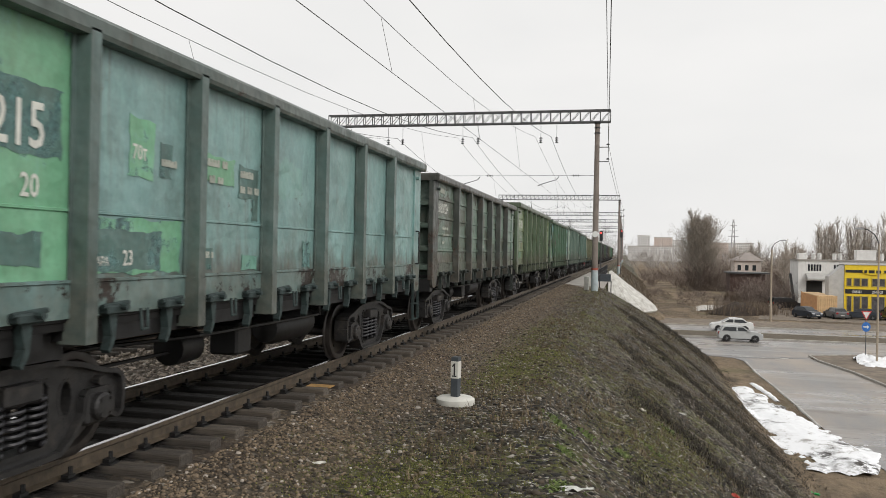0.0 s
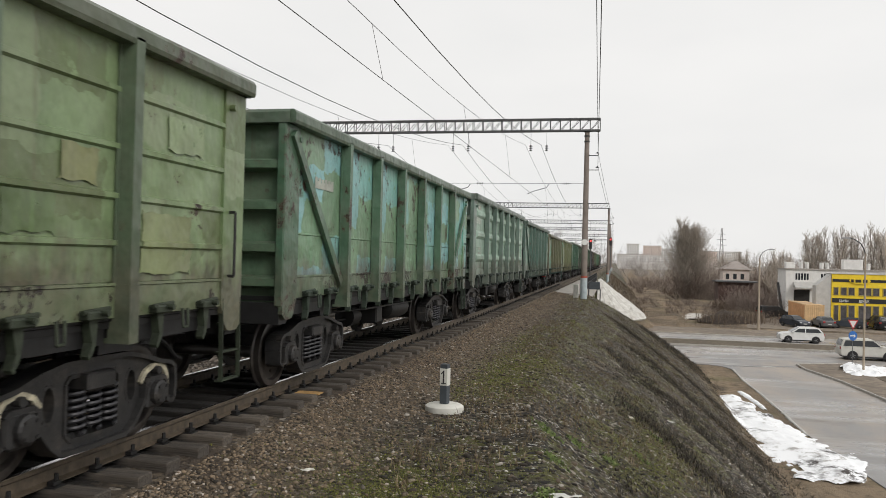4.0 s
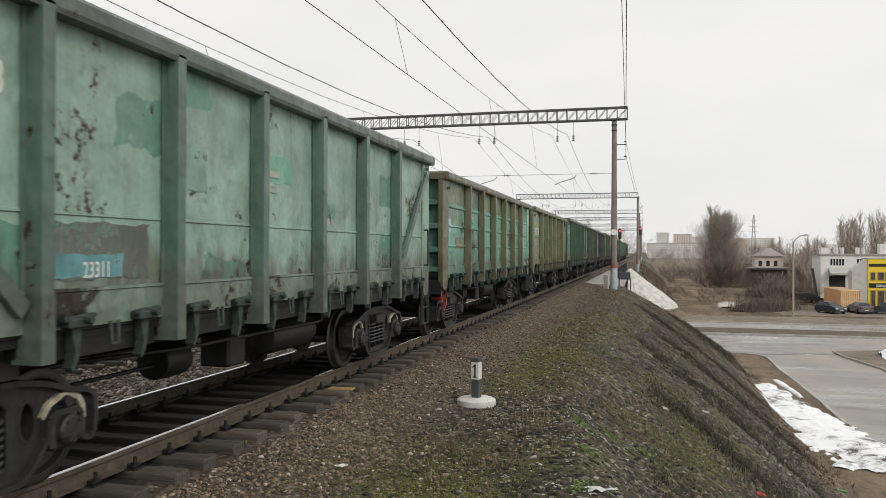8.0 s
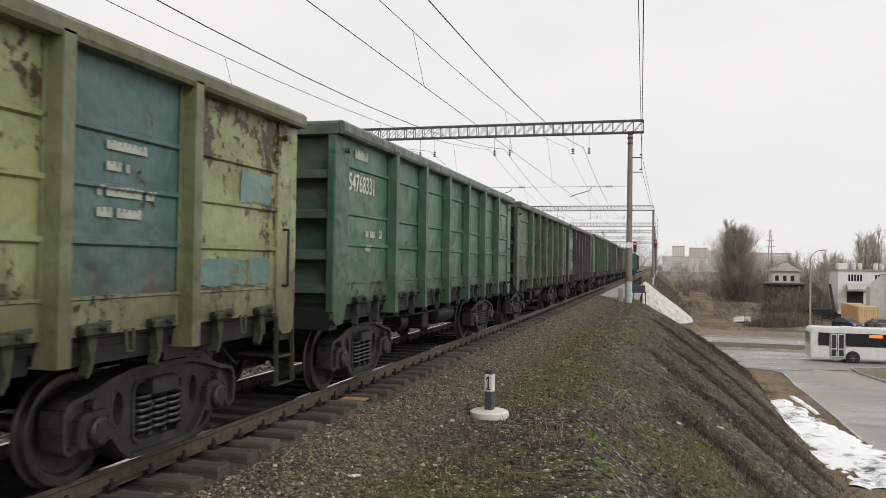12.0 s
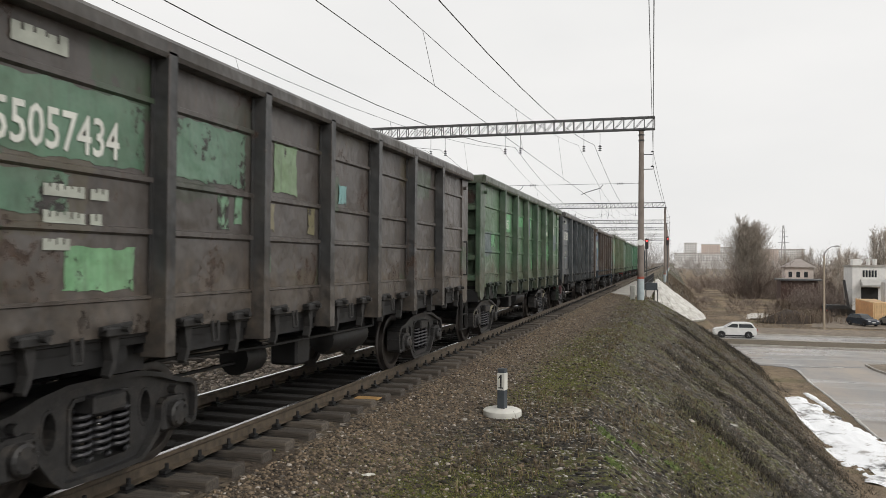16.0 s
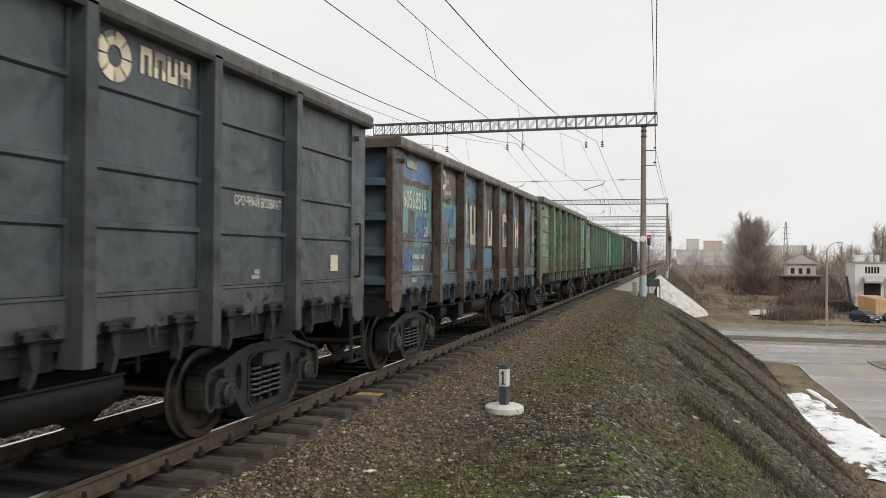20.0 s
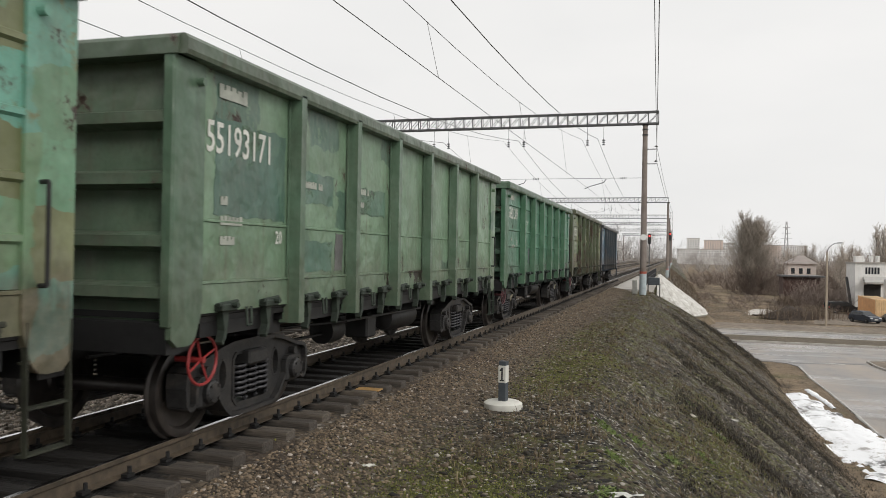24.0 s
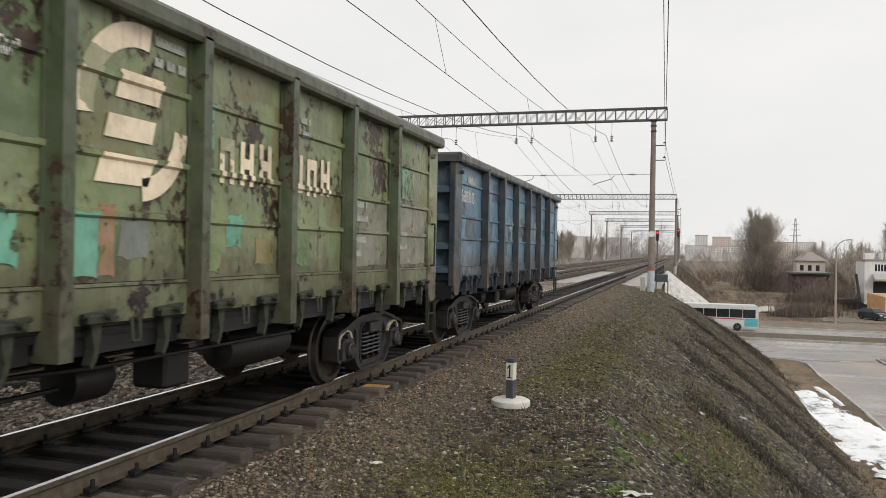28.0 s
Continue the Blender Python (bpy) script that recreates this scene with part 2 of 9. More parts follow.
def mat_ballast_ground():
    """Ground sheet: stony ballast by the track, thin turf and dead grass on the bank, waste ground below."""
    m = Nodes("bank_and_waste_ground", 0.95)
    x, y, z = m.axis(0), m.axis(1), m.axis(2)
    speck = m.cells(16, metric="EUCLIDEAN")
    s = m.n.new("ShaderNodeSeparateColor")
    m.l.new(speck, s.inputs[0])
    stone = m.mix(s.outputs[0], (0.040, 0.032, 0.023), (0.205, 0.158, 0.108))
    stone = m.mix(m.step(s.outputs[1], 0.9, 0.95), stone, (0.36, 0.32, 0.27))
    stone = m.mix(m.step(m.noise(0.7, 5), 0.45, 0.7), stone, (0.07, 0.05, 0.036))
    soil = m.mix(m.step(m.noise(9, 7, 0.75), 0.40, 0.68), (0.0068, 0.0062, 0.0050), (0.135, 0.110, 0.074))
    turf = m.mix(m.step(m.noise(14, 5, 0.7), 0.3, 0.7), (0.022, 0.026, 0.007), (0.175, 0.170, 0.042))
    dead = m.mix(m.step(m.noise(20, 5, 0.7, (1, 1, 0.4)), 0.3, 0.7), (0.05, 0.038, 0.022), (0.19, 0.14, 0.08))
    bank = m.mix(m.step(m.noise(0.8, 7, 0.68), 0.49, 0.58), soil, turf)
    bank = m.mix(m.step(m.noise(0.6, 7, 0.68, shift=(7, 3, 1)), 0.56, 0.64), bank, dead)
    wash = m.step(m.noise(1.1, 6, 0.65, (0.45, 1.0, 0.45), (2, 5, 1)), 0.5, 0.66)
    bank = m.mix(m.maths("MULTIPLY", wash, m.step(x, 4.2, 6.0)), bank, soil)
    litter = m.cells(11, metric="EUCLIDEAN", shift=(3, 8, 2))
    ls = m.n.new("ShaderNodeSeparateColor")
    m.l.new(litter, ls.inputs[0])
    bank = m.mix(m.step(ls.outputs[0], 0.93, 0.95), bank, m.mix(ls.outputs[1], (0.12, 0.095, 0.065), (0.34, 0.30, 0.25)))
    chip = m.n.new("ShaderNodeSeparateColor")
    m.l.new(m.cells(27, metric="EUCLIDEAN", shift=(1, 5, 3)), chip.inputs[0])
    few = m.maths("ADD", chip.outputs[0], m.maths("MULTIPLY", m.step(m.noise(0.55, 5, 0.6, shift=(6, 1, 2)), 0.4, 0.65), 0.06))
    bank = m.mix(m.step(few, 0.945, 0.955), bank, m.mix(chip.outputs[1], (0.22, 0.20, 0.175), (0.58, 0.56, 0.52)))
    bank = m.mix(m.step(ls.outputs[2], 0.80, 0.84), bank, (0.012, 0.010, 0.008))
    # ballast turns near black between the rails
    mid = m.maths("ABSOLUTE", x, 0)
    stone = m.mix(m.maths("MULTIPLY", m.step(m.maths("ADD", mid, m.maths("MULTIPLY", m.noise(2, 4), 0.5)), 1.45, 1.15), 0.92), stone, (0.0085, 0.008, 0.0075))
    wob = m.maths("MULTIPLY", m.maths("SUBTRACT", m.noise(0.5, 5), 0.5), 2.6)
    edge = m.maths("ADD", x, wob)
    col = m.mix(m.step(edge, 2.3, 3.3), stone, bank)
    low = m.mix(m.step(m.noise(0.11, 8, 0.68), 0.40, 0.60), (0.145, 0.106, 0.070), (0.30, 0.225, 0.145))
    low = m.mix(m.step(m.noise(0.35, 7, 0.72, (1, 0.3, 1)), 0.50, 0.66), low, (0.062, 0.047, 0.033))
    low = m.mix(m.maths("MULTIPLY", m.step(m.noise(1.6, 7, 0.75), 0.52, 0.66), 0.6), low, (0.05, 0.04, 0.028))
    low = m.mix(m.maths("MULTIPLY", m.step(m.noise(0.2, 6, 0.65, shift=(9, 4, 0)), 0.56, 0.66), 0.55), low, (0.12, 0.115, 0.05))
    col = m.mix(m.step(z, -4.9, -5.9), col, low)
    fine = m.maths("ADD", m.noise(22, 6, 0.75), m.cells(15, metric="EUCLIDEAN", out="Distance"))
    return m.done(col, fine, 1.0, 0.07)


def mat_asphalt():
    m = Nodes("worn_wet_asphalt", 0.6)
    grit = m.noise(60, 3)
    col = m.mix(m.step(grit, 0.3, 0.7), (0.20, 0.194, 0.19), (0.30, 0.29, 0.283))
    dust = m.step(m.noise(0.22, 8, 0.68, (1, 0.4, 1)), 0.42, 0.62)
    col = m.mix(m.maths("MULTIPLY", dust, 0.85), col, (0.36, 0.305, 0.255))
    patchy = m.step(m.noise(0.5, 7, 0.7, (0.5, 1, 1), (5, 2, 0)), 0.55, 0.7)
    col = m.mix(m.maths("MULTIPLY", patchy, 0.6), col, (0.12, 0.108, 0.098))
    wet = m.step(m.noise(0.16, 6, 0.6, (0.35, 1.4, 1), (3, 1, 0)), 0.47, 0.58)
    col = m.mix(m.maths("MULTIPLY", wet, 0.45), col, (0.15, 0.143, 0.14))
    return m.done(col, grit, 0.2, 0.005, m.maths("SUBTRACT", 0.62, m.maths("MULTIPLY", wet, 0.4)))


def mat_concrete(name="weathered_concrete", a=(0.30, 0.28, 0.25), b=(0.42, 0.40, 0.37)):
    m = Nodes(name, 0.9)
    col = m.mix(m.step(m.noise(1.3, 6, 0.65), 0.3, 0.7), a, b)
    col = m.mix(m.step(m.noise(5, 4, 0.6, (1, 1, 0.1)), 0.6, 0.8), col, tuple(c * 0.6 for c in a))
    return m.done(col, m.noise(25, 5), 0.3, 0.01)


def mat_paving():
    m = Nodes("dirty_pale_slope_concrete", 0.9)
    m.scatter(7)
    col = m.mix(m.step(m.noise(1.6, 7, 0.7), 0.35, 0.65), (0.42, 0.40, 0.365), (0.66, 0.65, 0.62))
    col = m.mix(m.maths("MULTIPLY", m.step(m.noise(0.9, 8, 0.75, shift=(3, 1, 5)), 0.53, 0.66), 0.7), col, (0.17, 0.145, 0.115))
    return m.done(col, m.noise(6, 7, 0.7), 0.5, 0.05)


def mat_sleeper():
    m = Nodes("creosoted_sleeper_wood", 0.9)
    grain = m.noise(6, 5, 0.65, (0.35, 6, 6))
    col = m.mix(m.step(grain, 0.3, 0.7), (0.03, 0.026, 0.022), (0.105, 0.088, 0.072))
    col = m.mix(m.step(m.info.outputs["Random"], 0.4, 1.0), col, m.mix(m.step(grain, 0.3, 0.7), (0.055, 0.047, 0.039), (0.19, 0.158, 0.125)))
    # sleeper wood turns near black towards its middle
    from_centre = m.maths("ADD", m.maths("ABSOLUTE", m.axis(0), 0), m.maths("MULTIPLY", m.noise(5, 4), 0.2))
    col = m.mix(m.maths("MULTIPLY", m.step(from_centre, 1.04, 0.9), 0.85), col, (0.0085, 0.008, 0.0078))
    return m.done(col, grain, 0.8, 0.03)


def mat_snow():
    m = Nodes("old_dirty_snow", 0.7)
    n = m.noise(1.6, 7, 0.7)
    col = m.mix(m.maths("MULTIPLY", m.step(n, 0.56, 0.66), 0.7), (0.88, 0.89, 0.91), (0.22, 0.19, 0.16))
    heap = m.step(m.noise(0.42, 5, 0.6, shift=(3.1, 0.4, 0)), 0.56, 0.66)
    col = m.mix(m.maths("MULTIPLY", heap, m.step(m.noise(3.5, 7, 0.75), 0.44, 0.52)), col, (0.05, 0.042, 0.036))
    col = m.mix(m.step(m.noise(22, 4, 0.7), 0.66, 0.78), col, (0.3, 0.26, 0.22))
    return m.done(col, m.noise(7, 6, 0.7), 0.6, 0.05)


def mat_casting():
    m = Nodes("dusty_cast_steel", 0.5, 0.1)
    m.scatter(20)
    col = m.mix(m.step(m.noise(9, 6, 0.7), 0.3, 0.7), (0.012, 0.012, 0.0125), (0.034, 0.033, 0.033))
    col = m.mix(m.maths("MULTIPLY", m.step(m.noise(3.5, 7, 0.72), 0.52, 0.68), 0.6), col, (0.085, 0.074, 0.064))
    col = m.mix(m.maths("MULTIPLY", m.step(m.noise(5.5, 6, 0.7, shift=(4, 1, 7)), 0.58, 0.68), 0.8), col, (0.012, 0.0115, 0.0115))
    return m.done(col, m.noise(24, 5, 0.7), 0.4, 0.008)


STEEL = mat_rail_steel()
RAILTOP = plain("polished_rail_top", (0.62, 0.62, 0.63), 0.22, 1.0, 20, 0.1, 0.05)
GROUND = mat_ballast_ground()
ASPHALT = mat_asphalt()
CONCRETE = mat_concrete()
PALE_CONCRETE = mat_paving()
SLEEPER = mat_sleeper()
SNOW = mat_snow()
GRIME = plain("oily_black_grime", (0.0105, 0.0105, 0.011), 0.55, 0.0, 9, 0.5, 0.4)
CASTING = mat_casting()
TREAD = plain("worn_wheel_steel", (0.052, 0.045, 0.041), 0.42, 0.3, 7, 0.5, 0.2)
SPRING = plain("dark_spring_steel", (0.05, 0.05, 0.055), 0.4, 0.4, 12, 0.4, 0.2)
MAST = mat_concrete("stained_mast_concrete", (0.15, 0.122, 0.105), (0.26, 0.225, 0.20))
GALV = plain("grey_painted_truss_steel", (0.10, 0.102, 0.104), 0.6, 0.3, 6, 0.35, 0.1)
DARKSTEEL = plain("dark_weathered_steel", (0.045, 0.045, 0.048), 0.6, 0.3, 8, 0.4, 0.1)
WIRE = plain("tarnished_copper_wire", (0.045, 0.042, 0.04), 0.6, 0.4, 4, 0.2, 0.0)
WHITEPAINT = plain("weathered_white_paint", (0.62, 0.61, 0.56), 0.7, 0, 6, 0.2, 0.2)
LETTER_WORN = plain("worn_stencil_paint", (0.38, 0.40, 0.35), 0.8, 0, 5, 0.35, 0.1)
LETTER = plain("faded_white_stencil_paint", (0.64, 0.65, 0.60), 0.75, 0, 5, 0.22, 0.1)
BLACKPAINT = plain("dull_black_paint", (0.02, 0.02, 0.021), 0.6, 0, 8, 0.3, 0.1)

# ---- building kit ----
def box(bm, x0, x1, y0, y1, z0, z1, bevel=0.0):
    v = bmesh.ops.create_cube(bm, size=1, matrix=Matrix.Translation(((x0 + x1) / 2, (y0 + y1) / 2, (z0 + z1) / 2)) @ Matrix.Diagonal((abs(x1 - x0), abs(y1 - y0), abs(z1 - z0), 1)))["verts"]
    if bevel:
        edges = list({e for w in v for e in w.link_edges})
        bmesh.ops.bevel(bm, geom=edges, offset=bevel, segments=1, affect="EDGES")
    return v


def rod(bm, a, b, r, n=8, r2=None):
    """A closed round bar from a to b."""
    a, b = Vector(a), Vector(b)
    d = b - a
    m = Matrix.Translation((a + b) / 2) @ d.to_track_quat("Z", "Y").to_matrix().to_4x4()
    return bmesh.ops.create_cone(bm, cap_ends=True, segments=n, radius1=r, radius2=r if r2 is None else r2, depth=d.length, matrix=m)["verts"]


def bar(bm, a, b, w, h):
    """A square bar from a to b."""
    a, b = Vector(a), Vector(b)
    d = b - a
    m = Matrix.Translation((a + b) / 2) @ d.to_track_quat("Z", "Y").to_matrix().to_4x4() @ Matrix.Diagonal((w, h, d.length, 1))
    return bmesh.ops.create_cube(bm, size=1, matrix=m)["verts"]


def prism(bm, outline, axis, a, b):
    """A flat outline of (u, v) pairs pushed from a to b along axis x, y or z."""
    def put(u, v, w):
        return {"x": (w, u, v), "y": (u, w, v), "z": (u, v, w)}[axis]
    low = [bm.verts.new(put(u, v, a)) for u, v in outline]
    top = [bm.verts.new(put(u, v, b)) for u, v in outline]
    n = len(outline)
    for i in range(n):
        bm.faces.new((low[i], low[(i + 1) % n], top[(i + 1) % n], top[i]))
    bm.faces.new(low[::-1])
    bm.faces.new(top)


def ring(bm, centre, axis, R, r, n=20, k=6):
    """A torus round axis x or z."""
    c = Vector(centre)
    rows = []
    for i in range(n):
        a = 2 * math.pi * i / n
        row = []
        for j in range(k):
            b = 2 * math.pi * j / k
            rad, off = R + r * math.cos(b), r * math.sin(b)
            p = (off, rad * math.cos(a), rad * math.sin(a)) if axis == "x" else (rad * math.cos(a), rad * math.sin(a), off)
            row.append(bm.verts.new(c + Vector(p)))
        rows.append(row)
    for i in range(n):
        for j in range(k):
            bm.faces.new((rows[i][j], rows[(i + 1) % n][j], rows[(i + 1) % n][(j + 1) % k], rows[i][(j + 1) % k]))


def lathe(bm, profile, axis="x", n=28, centre=(0, 0, 0)):
    """Turns (radius, offset) pairs round an axis; closed at both ends where the radius is 0."""
    c = Vector(centre)
    rows = []
    for rad, off in profile:
        row = []
        for i in range(n):
            a = 2 * math.pi * i / n
            u, v = rad * math.cos(a), rad * math.sin(a)
            row.append(bm.verts.new(c + Vector({"x": (off, u, v), "y": (u, off, v), "z": (u, v, off)}[axis])))
        rows.append(row)
    for p, q in zip(rows, rows[1:]):
        for i in range(n):
            bm.faces.new((p[i], p[(i + 1) % n], q[(i + 1) % n], q[i]))
    bm.faces.new(rows[0][::-1])
    bm.faces.new(rows[-1])


def sweep(bm, pts, r, k=6):
    """A round tube along points, closed at both ends."""
    rows = []
    for i, p in enumerate(pts):
        d = (pts[min(i + 1, len(pts) - 1)] - pts[max(i - 1, 0)]).normalized()
        up = Vector((0, 0, 1)) if abs(d.z) < 0.9 else Vector((1, 0, 0))
        u = d.cross(up).normalized()
        v = d.cross(u)
        rows.append([bm.verts.new(p + (u * math.cos(2 * math.pi * j / k) + v * math.sin(2 * math.pi * j / k)) * r) for j in range(k)])
    for a, b in zip(rows, rows[1:]):
        for j in range(k):
            bm.faces.new((a[j], a[(j + 1) % k], b[(j + 1) % k], b[j]))
    bm.faces.new(rows[0][::-1])
    bm.faces.new(rows[-1])


def finish(bm, name, smooth=False):
    bmesh.ops.recalc_face_normals(bm, faces=bm.faces[:])
    me = bpy.data.meshes.new(name)
    bm.to_mesh(me)
    bm.free()
    if smooth:
        me.shade_smooth()
        me.set_sharp_from_angle(angle=radians(35))
    return me


def part(name, bm, material, parent=None, label="", smooth=False, at=None):
    """Links a bmesh (or a ready mesh) as one mesh object under parent."""
    me = finish(bm, name, smooth) if isinstance(bm, bmesh.types.BMesh) else bm
    ob = new(name, me)
    if not me.materials:
        me.materials.append(material)
    elif material and me.materials[0] != material:
        ob.material_slots[0].link = "OBJECT"
        ob.material_slots[0].material = material
    if parent:
        ob.parent = parent
    if at is not None:
        ob.matrix_basis = at
    if label:
        ob["label"] = label
    return ob


def thing(name, label, category, group="", kind="", at=None):
    ob = new(name)
    if at is not None:
        ob.matrix_basis = at
    return tagged(ob, label, category, group, kind)


def lettering(text, size, align="LEFT"):
    """A flat mesh of text in the plane that faces +x, running along +y."""
    cu = bpy.data.curves.new("lettering", "FONT")
    cu.body, cu.size, cu.align_x = text, size, align
    cu.resolution_u = 2
    cu.offset = 0.012 * size
    ob = bpy.data.objects.new("lettering", cu)
    me = bpy.data.meshes.new_from_object(ob)
    bpy.data.objects.remove(ob)
    bpy.data.curves.remove(cu)
    me.transform(Matrix(((0, 0, 1, 0), (0.74, 0, 0, 0), (0, 1, 0, 0), (0, 0, 0, 1))))
    return me


def hashed(ix, iy, seed):
    h = (ix.astype(np.int64) * 374761393 + iy.astype(np.int64) * 668265263 + seed * 1274126177) & 0xFFFFFFFF
    h = ((h ^ (h >> 13)) * 1274126177) & 0xFFFFFFFF
    return ((h ^ (h >> 16)) & 0xFFFF) / 65535.0


def lumps(x, y, size, seed=1):
    """Smooth value noise on arrays, 0..1."""
    u, v = x / size, y / size
    iu, iv = np.floor(u), np.floor(v)
    fu, fv = u - iu, v - iv
    fu, fv = fu * fu * (3 - 2 * fu), fv * fv * (3 - 2 * fv)
    a, b = hashed(iu, iv, seed), hashed(iu + 1, iv, seed)
    c, e = hashed(iu, iv + 1, seed), hashed(iu + 1, iv + 1, seed)
    return (a * (1 - fu) + b * fu) * (1 - fv) + (c * (1 - fu) + e * fu) * fv


def quick_mesh(name, verts, *faces):
    """A mesh from arrays of points and of faces; each array of faces holds polygons of one size."""
    me = bpy.data.meshes.new(name)
    me.vertices.add(len(verts))
    me.vertices.foreach_set("co", np.ascontiguousarray(verts, np.float32).ravel())
    loops = np.concatenate([np.asarray(f, np.int32).ravel() for f in faces])
    sizes = np.concatenate([np.full(len(f), np.asarray(f).shape[1], np.int32) for f in faces])
    me.loops.add(len(loops))
    me.loops.foreach_set("vertex_index", loops)
    me.polygons.add(len(sizes))
    me.polygons.foreach_set("loop_start", np.concatenate([[0], np.cumsum(sizes)[:-1]]).astype(np.int32))
    me.update(calc_edges=True)
    return me


def many_boxes(name, boxes):
    """One mesh of many plain boxes (x0, x1, y0, y1, z0, z1)."""
    b = np.array(boxes, float)
    pick = np.array([(i, 2 + j, 4 + k) for k in (0, 1) for j in (0, 1) for i in (0, 1)])
    verts = b[:, pick].reshape(-1, 3)
    quad = np.array([(0, 2, 3, 1), (4, 5, 7, 6), (0, 1, 5, 4), (2, 6, 7, 3), (0, 4, 6, 2), (1, 3, 7, 5)])
    faces = (np.arange(len(b))[:, None, None] * 8 + quad[None]).reshape(-1, 4)
    return quick_mesh(name, verts, faces)

# ---- ground, bank and roads ----
LOW = -6.2          # street level; rail tops are at 0
TRACKS = (0.0, -5.3, -10.6)
PORTALS = ((52.0, 3.74, -0.45), (127.5, 4.55, -1.3), (180.0, 4.4, -1.2), (218.0, 4.3, -1.2), (270.0, 4.3, -1.2), (325.0, 4.3, -1.2))


def ramp_to(v, a, b):
    t = np.clip((v - a) / (b - a), 0, 1)
    return t


def bank_height(x, y):
    """Height of the ground: the railway bank with its gap for the street, and the low ground."""
    x, y = np.asarray(x, float), np.asarray(y, float)
    top = np.full(x.shape, -0.255)
    # stone shoulder falls to a path beside the track
    top = top - 0.27 * ramp_to(x, 1.35, 2.7)
    top = top - 0.025 * np.clip(1 - np.abs(x - 1.38) / 0.42, 0, 1)
    for c in TRACKS[:2]:
        mid = c - 2.65
        top = top - 0.10 * np.clip(1 - np.abs(x - mid) / 1.0, 0, 1)
    crest = np.where(y > 80, 3.9, 4.1 + 2.6 * np.exp(-(np.maximum(y, 0) / 9.0) ** 2))
    toe = np.where(y > 80, 10.2, 12.3)
    side = ramp_to(x, crest, toe)
    side = side - 0.05 * np.sin(side * math.pi)
    left = ramp_to(-x, 15.5, 25.0)
    gap = np.minimum(ramp_to(y, 57.5, 66.0), ramp_to(-y, -103.0, -95.0))
    drop = np.maximum(np.maximum(side, left), gap)
    round_end = np.minimum(1, np.hypot(np.maximum(x - 3.6, 0) / 7.2, np.maximum(103.0 - y, 0) / 8.0))
    drop = np.where((y > 80) & (x > 0), np.maximum(round_end, left), drop)
    z = top + (LOW - top) * drop
    return z


def ground_z(x, y):
    x, y = np.asarray(x, float), np.asarray(y, float)
    z = bank_height(x, y)
    on = np.clip((x - 1.9) / 1.2, 0, 1) * np.clip((12.5 - x) / 3, 0, 1) * np.clip((64 - y) / 8, 0, 1)
    p, q = 0.78 * x + 0.626 * y, 0.78 * y - 0.626 * x
    p2, q2 = 0.42 * x + 0.908 * y, 0.42 * y - 0.908 * x
    rough = (lumps(p, q, 2.3, 3) - 0.5) * 0.16 + (lumps(p2, q2, 0.9, 5) - 0.5) * 0.10 + (lumps(p, q, 0.4, 6) - 0.5) * 0.05
    slope = np.clip((x - 5) / 2, 0, 1)
    z = z + on * rough * (0.45 + 0.45 * slope)
    # two washed gullies that run slantwise down the bank, and a low ridge of gravel between them
    for ax, ay, bx, by, wide, deep in ((5.3, 29.5, 10.4, 22.5, 0.7, 0.11),):
        ux, uy = bx - ax, by - ay
        n_ = math.hypot(ux, uy)
        along = ((x - ax) * ux + (y - ay) * uy) / n_
        off = ((x - ax) * uy - (y - ay) * ux) / n_ + (lumps(x, y, 1.9, 12) - 0.5) * 1.8
        z = z - deep * np.exp(-(off / wide) ** 2) * np.clip(along / 1.5, 0, 1) * np.clip((n_ - along) / 1.5, 0, 1)
    far = np.clip((y - 104) / 10, 0, 1) * np.clip((x - 11) / 4, 0, 1) * np.clip((260 - y) / 60, 0, 1)
    z = z + far * ((lumps(x, y, 9, 8) - 0.35) * 0.7 + (lumps(x, y, 3, 9) - 0.5) * 0.25) * np.clip((27 - x) / 6, 0, 1)
    return z


def axis_steps(*spans):
    out = []
    for a, b, s in spans:
        out.append(np.arange(a, b, s))
    out.append(np.array([spans[-1][1]], float))
    return np.concatenate(out)


def ground_sheet():
    xs = axis_steps((-4000, -400, 600), (-400, -60, 40), (-60, -26, 6), (-26, -3, 1.0), (-3, 1.6, 0.4), (1.6, 14, 0.16), (14, 40, 1.0), (40, 80, 4), (80, 400, 40), (400, 4000, 600))
    ys = axis_steps((-300, -20, 20), (-20, 2, 2), (2, 30, 0.18), (30, 68, 0.4), (68, 96, 2.0), (96, 124, 0.7), (124, 260, 3), (260, 700, 40), (700, 5000, 430))
    X, Y = np.meshgrid(xs, ys)
    Z = ground_z(X, Y)
    nx, ny = len(xs), len(ys)
    verts = np.stack([X, Y, Z], -1).reshape(-1, 3)
    i = np.arange(nx * ny).reshape(ny, nx)
    faces = np.stack([i[:-1, :-1], i[:-1, 1:], i[1:, 1:], i[1:, :-1]], -1).reshape(-1, 4)
    me = quick_mesh("ground", verts, faces)
    me.shade_smooth()
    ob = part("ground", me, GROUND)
    return tagged(ob, "stony dirt bank with thin turf above waste ground", "ground", kind="structure")


ground_sheet()


def slab(name, outline, z0, z1, material, label, category, kind="structure"):
    bm = bmesh.new()
    prism(bm, outline, "z", z0, z1)
    return tagged(part(name, bm, material), label, category, kind=kind)


